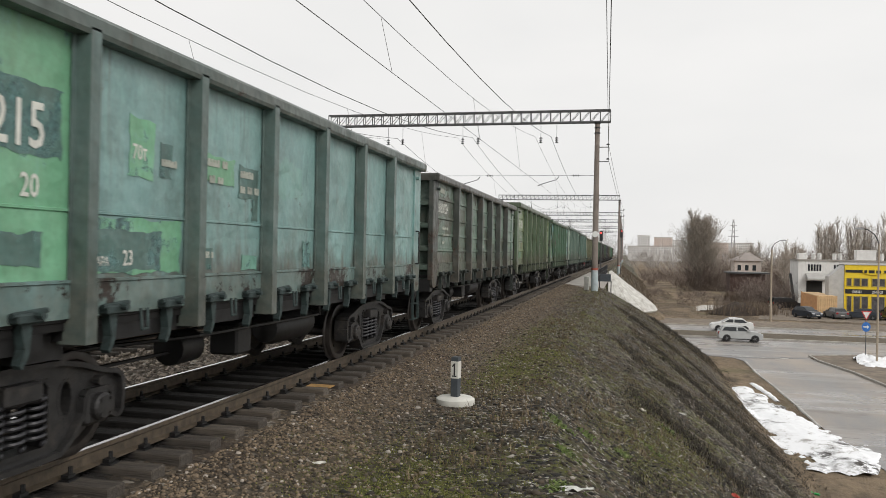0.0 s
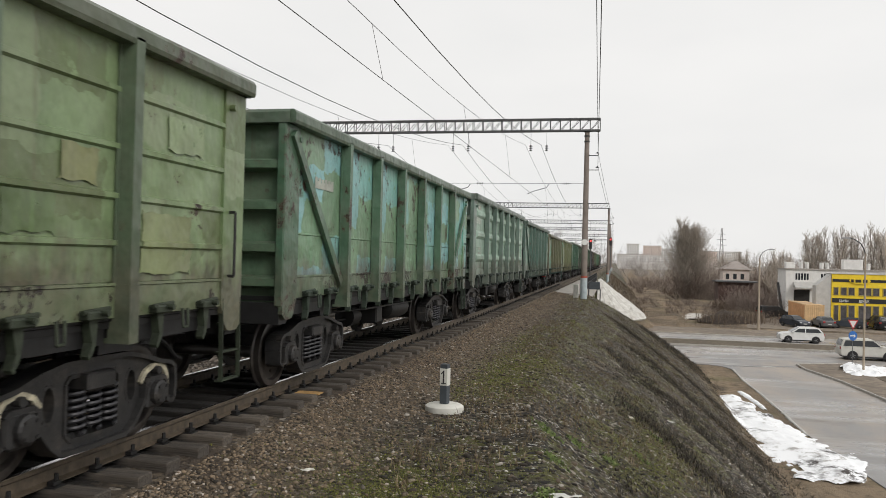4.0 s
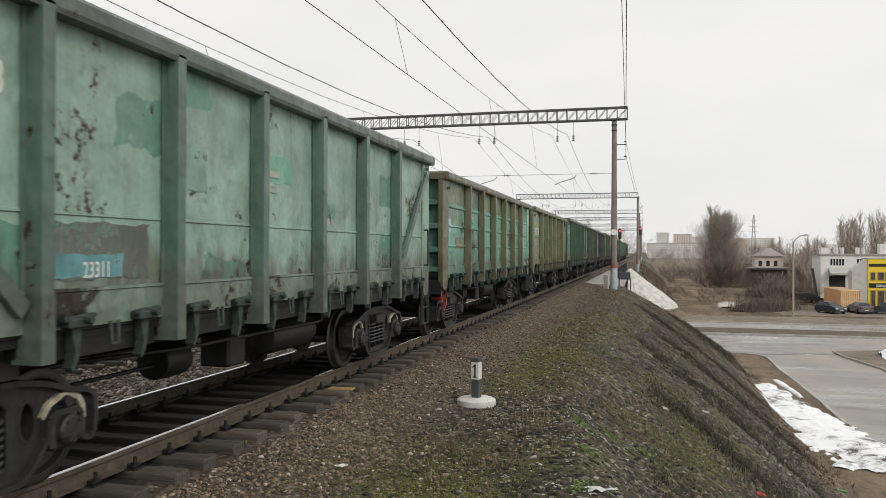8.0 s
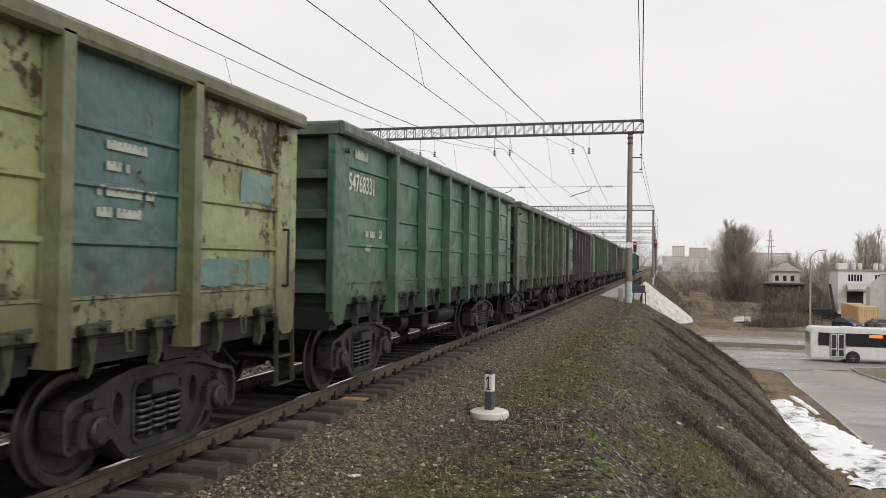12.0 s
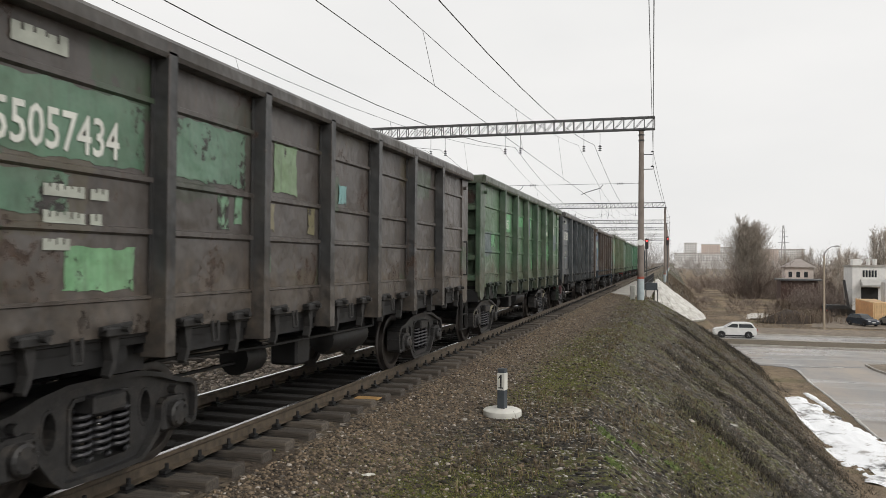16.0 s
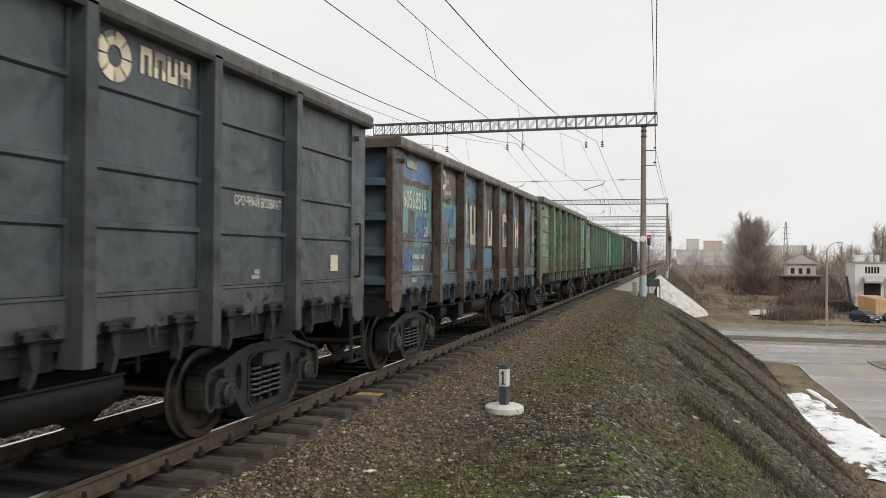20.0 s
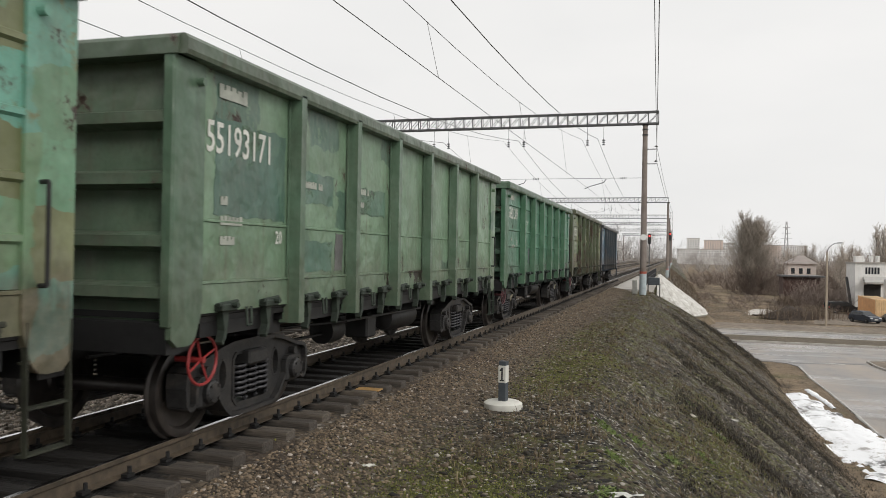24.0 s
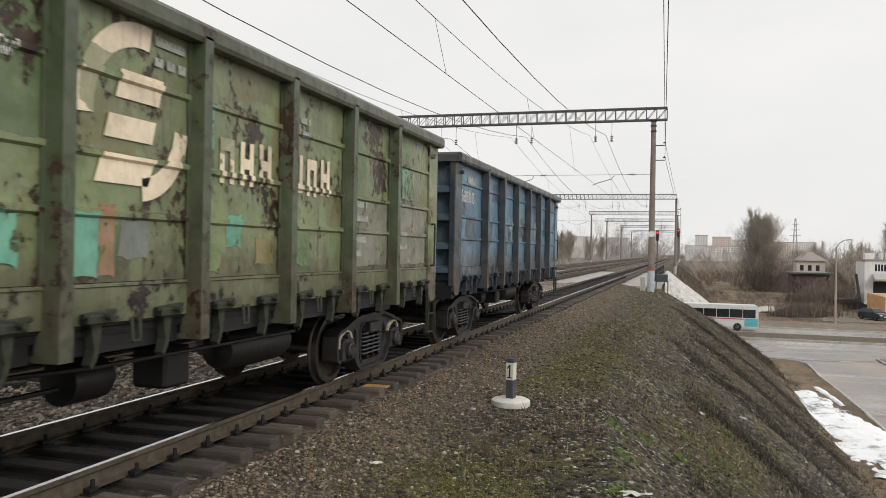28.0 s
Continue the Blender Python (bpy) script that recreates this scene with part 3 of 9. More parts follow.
slab("road", [(-500, 66.6), (14.0, 66.6), (22.9, 66.6), (500, 66.6), (500, 81.3), (-500, 81.3)], LOW - 0.3, LOW + 0.05, ASPHALT, "wet worn grey asphalt main road", "road")
slab("road", [(-500, 87.2), (500, 87.2), (500, 94.2), (-500, 94.2)], LOW - 0.3, LOW + 0.05, ASPHALT, "grey asphalt far carriageway of the main road", "road")
slab("side_road", [(13.2, 66.6), (14.2, 66.0), (14.75, 64.5), (14.7, 58), (14.9, 52), (14.9, 46), (15.0, 40), (16.6, 20), (18, -30), (28, -30), (25.5, 20), (22.3, 50), (22.0, 55), (21.4, 60), (20.8, 63.5), (20.45, 66.6)], LOW - 0.3, LOW + 0.046, ASPHALT, "cracked asphalt side road joining the main road", "road")
DIRT = plain("trodden_sandy_dirt", (0.215, 0.175, 0.135), 0.95, 0, 1.6, 0.5, 0.5)
VERGE = plain("dusty_dead_grass_verge", (0.125, 0.10, 0.068), 0.95, 0, 3, 0.6, 0.5)
slab("median", [(-500, 81.5), (500, 81.5), (500, 87.0), (-500, 87.0)], LOW - 0.3, LOW + 0.16, VERGE, "narrow dirt median between the carriageways", "median")
slab("verge", [(-60, 94.4), (200, 94.4), (200, 107), (11, 104), (-60, 104)], LOW - 0.3, LOW + 0.10, DIRT, "dusty trodden verge beyond the road", "verge")
slab("yard", [(22.5, 107.3), (90, 108), (90, 124), (40, 124), (27, 130), (24, 116)], LOW - 0.3, LOW + 0.12, DIRT, "bare dirt parking yard before the shop", "yard")
slab("pavement", [(20.3, 67.6), (20.5, 69.0), (21.2, 70.0), (24, 70.6), (60, 70.8), (60, 63.5), (24.6, 63.5), (24.6, 45), (22.75, 45), (22.45, 50), (22.15, 55), (21.55, 60), (20.95, 63.5), (20.5, 66.0)], LOW - 0.3, LOW + 0.14, DIRT, "sandy pavement at the corner of the side road", "pavement")
slab("verge", [(24.7, 63.3), (60, 63.3), (60, 30), (25.6, 30), (24.7, 45)], LOW - 0.3, LOW + 0.13, VERGE, "dead grass strip behind the pavement", "verge")

slab("road_patch", [(14.5, 66.1), (17.4, 66.7), (20.1, 67.5), (20.0, 68.2), (17.2, 67.5), (14.3, 66.8)], LOW - 0.1, LOW + 0.055, plain("dark_wet_tar", (0.075, 0.07, 0.068), 0.35, 0, 1.2, 0.5, 0.2), "dark wet tarred strip across the junction", "road patch")


def kerb_line(a, b, n, label):
    """Concrete kerb stones laid end to end from a to b."""
    k = thing("kerb", label, "kerb", "road kerbs", kind="structure")
    a, b = Vector((*a, LOW)), Vector((*b, LOW))
    d = (b - a) / n
    bm = bmesh.new()
    box(bm, 0.012, d.length - 0.012, -0.075, 0.075, -0.2, 0.20, 0.02)
    me = finish(bm, "kerb_stone")
    for i in range(n):
        p = a + d * i
        part("kerb_stone", me, CONCRETE, k, at=pose(p.x, p.y, p.z, 0, 0, math.degrees(math.atan2(d.y, d.x))))
    return k


kerb_line((6, 81.4), (66, 81.4), 30, "dirty concrete kerb along the median")
kerb_line((6, 87.1), (66, 87.1), 30, "pale concrete kerb of the far carriageway")
kerb_line((6, 94.3), (66, 94.3), 30, "dirty concrete kerb below the verge")
kerb_line((24.0, 70.7), (49, 70.9), 14, "worn concrete kerb at the road corner")
kerb_line((20.45, 66.0), (21.5, 60.0), 5, "worn concrete kerb at the side road corner")
kerb_line((21.5, 60.0), (22.6, 46.0), 9, "worn concrete kerb beside the side road")
kerb_line((20.45, 66.0), (20.45, 69.0), 2, "worn concrete kerb at the rounded corner")
kerb_line((20.45, 69.0), (24.0, 70.7), 3, "worn concrete kerb at the rounded corner")

# ---- bridge, abutments, bank details ----
def bridge():
    b = thing("railway_bridge", "concrete railway bridge deck over the street", "bridge", kind="structure")
    bm = bmesh.new()
    box(bm, -15.5, 3.6, 58, 99.5, -1.5, -0.42)
    part("deck", bm, CONCRETE, b)
    for y in (60.5, 97.5):
        bm = bmesh.new()
        box(bm, -15.0, 3.3, y - 1.0, y + 1.0, LOW - 0.4, -1.5)
        part("abutment", bm, CONCRETE, b)
    bm = bmesh.new()
    box(bm, -14.5, 3.0, 83.2, 85.0, LOW - 0.4, -1.5)
    part("pier", bm, CONCRETE, b)
    for y in np.arange(58.5, 99.4, 2.4):
        bm = bmesh.new()
        box(bm, 3.42, 3.5, y - 0.04, y + 0.04, -0.42, 0.6)
        part("rail_post", bm, DARKSTEEL, b)
    for z in (0.1, 0.58):
        bm = bmesh.new()
        rod(bm, (3.46, 58.5, z), (3.46, 99.3, z), 0.025, 6)
        part("hand_rail", bm, DARKSTEEL, b)
    return b


bridge()


def slope_paving():
    """Pale concrete slabs that face the rounded end of the bank beyond the street."""
    s = thing("slope_paving", "pale concrete slabs facing the bank beside the bridge", "slope paving", kind="structure")

    def point(u, v):
        # u runs round the end and on along the side, v from the top edge to the foot
        if u <= 6:
            a = radians(-90 + 15 * u)
            top, foot = (3.6 + 0.15 * math.cos(a), 103 + 0.15 * math.sin(a)), (3.6 + 7.3 * math.cos(a), 103 + 8.1 * math.sin(a))
        else:
            top, foot = (3.75, 103 + (u - 6) * 2.2), (10.9, 103 + (u - 6) * 2.2)
        v *= 0.83
        z = -0.36 + (LOW + 0.08 + 0.36) * v
        return Vector((top[0] + (foot[0] - top[0]) * v, top[1] + (foot[1] - top[1]) * v, z))
    n, m = 10, 5
    for i in range(n):
        for j in range(m):
            if i >= 8 and j < (i - 7) * 1.2:
                continue
            pts = [point(u, v / m) for u, v in ((i + 0.006, j + 0.006), (i + 0.994, j + 0.006), (i + 0.994, j + 0.994), (i + 0.006, j + 0.994))]
            nrm = (pts[2] - pts[0]).cross(pts[3] - pts[1]).normalized()
            if nrm.z < 0:
                nrm = -nrm
            bm = bmesh.new()
            low = [bm.verts.new(p - nrm * 0.12) for p in pts]
            top = [bm.verts.new(p + nrm * 0.14) for p in pts]
            bm.faces.new(low)
            bm.faces.new(top)
            for k in range(4):
                bm.faces.new((low[k], low[(k + 1) % 4], top[(k + 1) % 4], top[k]))
            part("slab", bm, PALE_CONCRETE, s)
    return s


slope_paving()


def z_at(x, y):
    return float(ground_z(np.array([x]), np.array([y]))[0])


def picket_post():
    x, y = 3.08, 12.35
    z = z_at(x, y)
    p = thing("distance_post", "black and white railway distance post on a white disc", "distance post", at=pose(x, y, z, 0, 0, -12))
    bm = bmesh.new()
    lathe(bm, [(0.30, -0.06), (0.315, 0.0), (0.31, 0.075), (0.27, 0.10), (0.02, 0.11)], "z", 30)
    part("disc", bm, WHITEPAINT, p, "chipped white disc", smooth=True)
    bm = bmesh.new()
    box(bm, -0.062, 0.062, -0.062, 0.062, 0.1, 0.40, 0.006)
    part("post", bm, SLATE, p, "dark grey square post")
    bm = bmesh.new()
    box(bm, -0.066, 0.066, -0.066, 0.066, 0.40, 0.675, 0.006)
    part("number_block", bm, WHITEPAINT, p, "white number block")
    bm = bmesh.new()
    box(bm, -0.062, 0.062, -0.062, 0.062, 0.675, 0.745, 0.006)
    part("cap", bm, SLATE, p)
    bm = bmesh.new()
    prism(bm, [(-0.038, 0.43), (0.042, 0.43), (0.042, 0.448), (0.016, 0.448), (0.016, 0.645), (-0.004, 0.645), (-0.040, 0.60), (-0.040, 0.578), (-0.010, 0.602), (-0.010, 0.448), (-0.038, 0.448)], "y", -0.069, -0.0655)
    part("numeral", bm, BLACKPAINT, p, "black numeral 1")
    return p


SLATE = plain("dark_slate_grey_paint", (0.055, 0.065, 0.075), 0.7, 0, 9, 0.3, 0.2)
picket_post()


def drift(name, left, right, label, height, n=60, m=26, seed=3, material=None, thin=0.0):
    """A ragged low heap between two border lines in plan."""
    def along(line, t):
        k = t * (len(line) - 1)
        i = min(int(k), len(line) - 2)
        f = k - i
        return line[i][0] * (1 - f) + line[i + 1][0] * f, line[i][1] * (1 - f) + line[i + 1][1] * f
    P, M = [], []
    for i in range(n + 1):
        t = i / n
        ax, ay = along(left, t)
        bx, by = along(right, t)
        for j in range(m + 1):
            s = -0.12 + 1.24 * j / m
            P.append((ax + (bx - ax) * s, ay + (by - ay) * s))
            M.append(min(s, 1 - s) * 2.2 + 0.06 - 0.25 * max(0, 1 - 6 * min(t, 1 - t)))
    P, M = np.array(P), np.array(M)
    rag = (lumps(P[:, 0], P[:, 1], 1.1, seed) - 0.5) * 0.7 + (lumps(P[:, 0], P[:, 1], 0.4, seed + 1) - 0.5) * 0.5
    mask = M + rag - thin
    z = ground_z(P[:, 0], P[:, 1]) + 0.03
    z = np.maximum(z, LOW + 0.06) + height * np.clip(mask, 0, 1) * (0.35 + 0.65 * lumps(P[:, 0], P[:, 1], 0.9, seed + 2)) + (lumps(P[:, 0], P[:, 1], 0.25, seed + 3) - 0.5) * min(0.08, height * 0.35)
    z = z - np.clip(-mask, 0, 0.3) * 0.8
    verts = np.column_stack([P, z])
    faces = []
    for i in range(n):
        for j in range(m):
            q = (i * (m + 1) + j, i * (m + 1) + j + 1, (i + 1) * (m + 1) + j + 1, (i + 1) * (m + 1) + j)
            if mask[list(q)].max() > 0:
                faces.append(q)
    me = bpy.data.meshes.new(name)
    me.from_pydata(verts.tolist(), [], faces)
    me.shade_smooth()
    return tagged(part(name, me, material or SNOW), label, ("dried puddle" if "puddle" in name else "salt crust") if material else "snow", "" if material else "patches of old snow", kind="stuff")


SALT = plain("dirty_salt_crust", (0.50, 0.485, 0.46), 0.8, 0, 5, 0.4, 0.2)
drift("snow_patch", [(12.2, 50.8), (12.0, 46), (12.05, 42.5), (12.15, 38), (12.5, 35), (13.0, 32.6), (14.0, 31.8)], [(13.3, 50.8), (13.6, 47.9), (14.3, 42.5), (15.2, 39), (15.7, 37), (15.9, 35.5), (15.0, 32.2)], "melting old snow speckled with grit at the foot of the bank", 0.22, 90, 34)
drift("snow_patch", [(13.5, 53.2), (13.9, 49.5), (14.05, 47)], [(13.95, 53.2), (14.25, 49.5), (14.3, 47)], "thin strip of old snow beside the side road", 0.06, 26, 8, 11)
drift("snow_heap", [(23.0, 64.4), (25.0, 63.6), (29.5, 62.5)], [(23.6, 69.0), (27.0, 69.6), (31.5, 68.5)], "ploughed heap of dirty snow on the corner", 0.75, 50, 30, 21)


def scattered(name, count, place, material, label, category, size, squash=0.65, seed=1, bury=0.3):
    """Loose stones as one mesh: lopsided little solids at places given by place(rng)."""
    rng = np.random.RandomState(seed)
    pts = np.array([place(rng) for _ in range(count)])
    phi = (1 + 5 ** 0.5) / 2
    ico = np.array([(-1, phi, 0), (1, phi, 0), (-1, -phi, 0), (1, -phi, 0), (0, -1, phi), (0, 1, phi), (0, -1, -phi), (0, 1, -phi), (phi, 0, -1), (phi, 0, 1), (-phi, 0, -1), (-phi, 0, 1)]) / 1.9
    tri = np.array([(0, 11, 5), (0, 5, 1), (0, 1, 7), (0, 7, 10), (0, 10, 11), (1, 5, 9), (5, 11, 4), (11, 10, 2), (10, 7, 6), (7, 1, 8), (3, 9, 4), (3, 4, 2), (3, 2, 6), (3, 6, 8), (3, 8, 9), (4, 9, 5), (2, 4, 11), (6, 2, 10), (8, 6, 7), (9, 8, 1)])
    z = ground_z(pts[:, 0], pts[:, 1])
    r = size * (0.5 + rng.rand(count) ** 2 * 1.1)
    shape = 1 + (rng.rand(count, 12, 3) - 0.5) * 0.95
    v = ico[None] * shape * r[:, None, None] * np.stack([0.75 + 0.5 * rng.rand(count), 0.75 + 0.5 * rng.rand(count), np.full(count, squash)], 1)[:, None, :]
    a = rng.rand(count) * 6.283
    c, s = np.cos(a)[:, None], np.sin(a)[:, None]
    v = np.stack([v[..., 0] * c - v[..., 1] * s, v[..., 0] * s + v[..., 1] * c, v[..., 2]], -1)
    v[..., 0] += pts[:, 0:1]
    v[..., 1] += pts[:, 1:2]
    v[..., 2] += (z + r * squash * bury)[:, None]
    f = (np.arange(count)[:, None, None] * 12 + tri[None]).reshape(-1, 3)
    me = quick_mesh(name, v.reshape(-1, 3), f)
    return tagged(part(name, me, material), label, category, kind="stuff")


def mat_loose(name, a, b, pale=(0.34, 0.31, 0.27), share=0.92, rough=0.9):
    m = Nodes(name, rough)
    g = m.n.new("ShaderNodeNewGeometry")
    r = g.outputs["Random Per Island"]
    col = m.mix(r, a, b)
    wn_ = m.n.new("ShaderNodeTexWhiteNoise")
    wn_.noise_dimensions = "1D"
    m.l.new(r, wn_.inputs["W"])
    col = m.mix(m.step(wn_.outputs["Value"], share, share + 0.02), col, pale)
    return m.done(col, m.noise(40, 3), 0.4, 0.005)


# Stones between the tracks are painted paler to offset the train's shade.
LIFTED_BALLAST = mat_loose("lifted_pale_stone", (0.10, 0.082, 0.066), (0.46, 0.385, 0.315))
BALLAST = mat_loose("broken_stone_ballast", (0.024, 0.0193, 0.0140), (0.245, 0.183, 0.122), (0.40, 0.35, 0.30), 0.945)
GRIT = mat_loose("pale_gravel_and_litter", (0.15, 0.125, 0.095), (0.34, 0.30, 0.25), (0.58, 0.55, 0.5), 0.92)


def near_first(rng, y0, y1, power=2.2):
    return y0 + (y1 - y0) * rng.rand() ** power


def ballast_place(rng):
    y = near_first(rng, 3.5, 60)
    x = 1.47 + abs(rng.normal(0, 0.8)) if rng.rand() < 0.85 else rng.uniform(2.2, 4.2)
    return x, y


def between_place(rng):
    return rng.uniform(-4.4, -1.2), near_first(rng, 4, 60, 1.7)


def bank_place(rng):
    y = near_first(rng, 4.0, 62, 2.0)
    return 2.4 + rng.rand() ** 0.8 * 9.5, y


scattered("ballast_stones", 36000, ballast_place, BALLAST, "loose brown broken stones of the track shoulder", "ballast", 0.0175, seed=4)
scattered("ballast_stones", 13000, between_place, LIFTED_BALLAST, "loose brown broken stones between the tracks", "ballast", 0.035, seed=6)
scattered("gravel_chips", 11000, bank_place, GRIT, "pale gravel chips and bits of litter on the bank", "gravel", 0.0145, seed=5)
scattered("ballast_stones", 9000, bank_place, mat_loose("brown_clods", (0.018, 0.0145, 0.0105), (0.12, 0.092, 0.063)), "brown clods and stones in the turf of the bank", "clods", 0.030, seed=8)


def blades(name, count, place, material, label, height, seed, per=7, lean=0.8, width=0.006, category="grass"):
    """Tufts of narrow bent blades as one mesh."""
    rng = np.random.RandomState(seed)
    pts = np.array([place(rng) for _ in range(count)])
    pts = np.repeat(pts, per, 0)
    n = len(pts)
    pts[:, :2] += rng.normal(0, 0.05, (n, 2))
    z = ground_z(pts[:, 0], pts[:, 1])
    a = rng.rand(n) * 6.283
    h = height * (0.4 + 0.9 * rng.rand(n))
    d = np.stack([np.cos(a), np.sin(a)], 1)
    out = d * (h * lean * rng.rand(n))[:, None]
    side = np.stack([-d[:, 1], d[:, 0]], 1) * width
    base = np.column_stack([pts[:, :2], z - 0.01])
    v = np.zeros((n, 5, 3))
    v[:, 0] = base
    v[:, 0, :2] -= side
    v[:, 1] = base
    v[:, 1, :2] += side
    mid = base.copy()
    mid[:, :2] += out * 0.35
    mid[:, 2] += h * 0.6
    v[:, 2] = mid
    v[:, 2, :2] += side * 0.8
    v[:, 3] = mid
    v[:, 3, :2] -= side * 0.8
    v[:, 4] = base
    v[:, 4, :2] += out
    v[:, 4, 2] += h * (1 - 0.35 * rng.rand(n))
    i = np.arange(n)[:, None] * 5
    me = quick_mesh(name, v.reshape(-1, 3), i + np.array([0, 1, 2, 3]), i + np.array([3, 2, 4]))
    return tagged(part(name, me, material), label, category, kind="stuff")


DEAD = mat_loose("dead_grass_straw", (0.055, 0.04, 0.022), (0.20, 0.145, 0.08), (0.26, 0.21, 0.13), 0.9)
STRAW = mat_loose("pale_dead_straw", (0.14, 0.105, 0.065), (0.30, 0.235, 0.15), (0.34, 0.28, 0.19), 0.9)
SCRUB = mat_loose("dry_brown_scrub", (0.10, 0.074, 0.056), (0.22, 0.17, 0.125), (0.30, 0.24, 0.17), 0.92)
TURF = mat_loose("thin_winter_turf", (0.045, 0.054, 0.010), (0.205, 0.21, 0.045), (0.14, 0.12, 0.06), 0.9)
WEED = mat_loose("fresh_green_weeds", (0.06, 0.09, 0.02), (0.15, 0.20, 0.055), (0.2, 0.22, 0.09), 0.9)
TWIGGY = mat_loose("dark_dead_weed_stalks", (0.017, 0.0145, 0.011), (0.056, 0.046, 0.032), (0.115, 0.09, 0.05), 0.94)


def clumped(x0, x1, y0, y1, size, seed, keep, power=1.8):
    def place(rng):
        for _ in range(40):
            x, y = rng.uniform(x0, x1), near_first(rng, y0, y1, power)
            if float(lumps(np.array([x]), np.array([y]), size, seed)[0]) > keep:
                return x, y
        return x, y
    return place


def moss_place(rng):
    cx, cy, rx, ry = ((3.15, 8.3, 0.55, 1.0), (3.9, 7.6, 0.45, 0.8), (3.35, 15.8, 0.4, 1.6), (4.0, 18.0, 0.5, 2.2), (3.2, 22.0, 0.4, 2.5), (6.9, 18.6, 0.5, 1.5), (6.2, 14.6, 0.6, 1.2), (4.4, 30.0, 0.7, 5.0))[rng.randint(8)]
    return cx + rng.normal(0, rx), cy + rng.normal(0, ry)


blades("turf", 5200, clumped(2.8, 8.5, 3.5, 58, 1.3, 31, 0.58), TURF, "thin short winter turf on the bank", 0.04, 11, 6, 1.4, 0.005)
blades("moss_turf", 15000, moss_place, TURF, "low yellow-green mossy turf in patches on the bank", 0.026, 18, 7, 1.6, 0.006)
blades("dead_grass", 4200, clumped(3.2, 12.6, 4, 62, 1.8, 33, 0.45), DEAD, "flattened dead grass on the bank", 0.12, 12, 6, 1.6, 0.005)
def gully_place(rng):
    ax, ay, bx, by = ((5.3, 29.5, 10.4, 22.5), (6.2, 36.0, 11.2, 29.0), (5.4, 47.0, 10.8, 39.0), (6.0, 20.5, 9.6, 16.0))[rng.randint(4)]
    u = rng.rand()
    return ax + (bx - ax) * u + rng.normal(0.15, 0.35), ay + (by - ay) * u + rng.normal(0.3, 0.6)


def wash_place(rng):
    ax, ay, bx, by = ((5.3, 28.3, 10.2, 21.6), (6.2, 34.8, 11.0, 28.0))[rng.randint(2)]
    u = rng.rand()
    return ax + (bx - ax) * u + rng.normal(0, 0.22), ay + (by - ay) * u + rng.normal(0, 0.35)


blades("dead_weeds", 4600, clumped(5.8, 12.8, 8, 66, 2.4, 35, 0.42), TWIGGY, "dark dead weed stalks low on the bank", 0.09, 13, 7, 2.8, 0.007)
blades("dead_weeds", 2600, gully_place, TWIGGY, "dark matted weeds in the gullies of the bank", 0.15, 16, 7, 2.2, 0.006)
scattered("gravel_chips", 900, wash_place, GRIT, "grey gravel washed out beside the gullies", "gravel", 0.022, seed=9)
scattered("leaf_litter", 12000, bank_place, mat_loose("dark_brown_leaf_litter", (0.008, 0.0065, 0.005), (0.08, 0.062, 0.041), (0.20, 0.165, 0.12), 0.9), "dark dead leaves and crumbs of soil on the bank", "leaf litter", 0.034, 0.3, seed=10, bury=0.5)
blades("dead_weeds", 700, lambda rng: (rng.uniform(7.5, 12.3), rng.uniform(54, 66)), TWIGGY, "dark dead weed stalks at the bank's end", 0.22, 14, 6, 1.8, 0.008)


def weeds(rng):
    spots = ((4.79, 11.93), (4.70, 12.2), (5.17, 12.71), (5.7, 12.92), (5.07, 8.28), (6.18, 20.75), (6.75, 18.78), (5.0, 10.3), (6.3, 15.0))
    cx, cy = spots[rng.randint(len(spots))]
    return cx + rng.normal(0, 0.07), cy + rng.normal(0, 0.11)


blades("green_weeds", 230, weeds, WEED, "fresh green leafy weeds among dead grass", 0.05, 15, 5, 2.4, 0.016, "weeds")


def litter(label, x, y, w, h, colour, turn, seed):
    """A crumpled scrap of plastic or paper lying on the bank."""
    rng = random.Random(seed)
    bm = bmesh.new()
    n = 6
    grid = [[bm.verts.new((w * (i / n - 0.5) * rng.uniform(0.8, 1.1), h * (j / n - 0.5) * rng.uniform(0.8, 1.1), rng.uniform(0.0, 0.35) * min(w, h))) for j in range(n + 1)] for i in range(n + 1)]
    for i in range(n):
        for j in range(n):
            bm.faces.new((grid[i][j], grid[i + 1][j], grid[i + 1][j + 1], grid[i][j + 1]))
    ob = part("litter_scrap", bm, plain("scrap_" + label.split()[1], colour, 0.5, 0, 9, 0.2, 0.1), smooth=True, at=pose(x, y, z_at(x, y) + 0.01, 0, 0, turn))
    return tagged(ob, label, "litter", "litter on the bank")


litter("crumpled white plastic scrap on the bank", 6.15, 18.98, 0.12, 0.34, (0.55, 0.5, 0.42), 20, 1)
litter("torn pale paper scrap in the turf", 5.27, 8.23, 0.34, 0.12, (0.62, 0.62, 0.58), 10, 2)
litter("small white rag beside the ballast", 2.43, 8.21, 0.16, 0.07, (0.6, 0.58, 0.52), 30, 3)
litter("crushed red drink packet on the slope", 7.92, 16.61, 0.16, 0.2, (0.45, 0.05, 0.03), 50, 4)
litter("crumpled green bottle at the bank foot", 11.92, 27.96, 0.2, 0.36, (0.05, 0.42, 0.12), 60, 5)
litter("flat white scrap of sheet on the slope", 7.3, 22.4, 0.12, 0.3, (0.5, 0.48, 0.45), 40, 6)


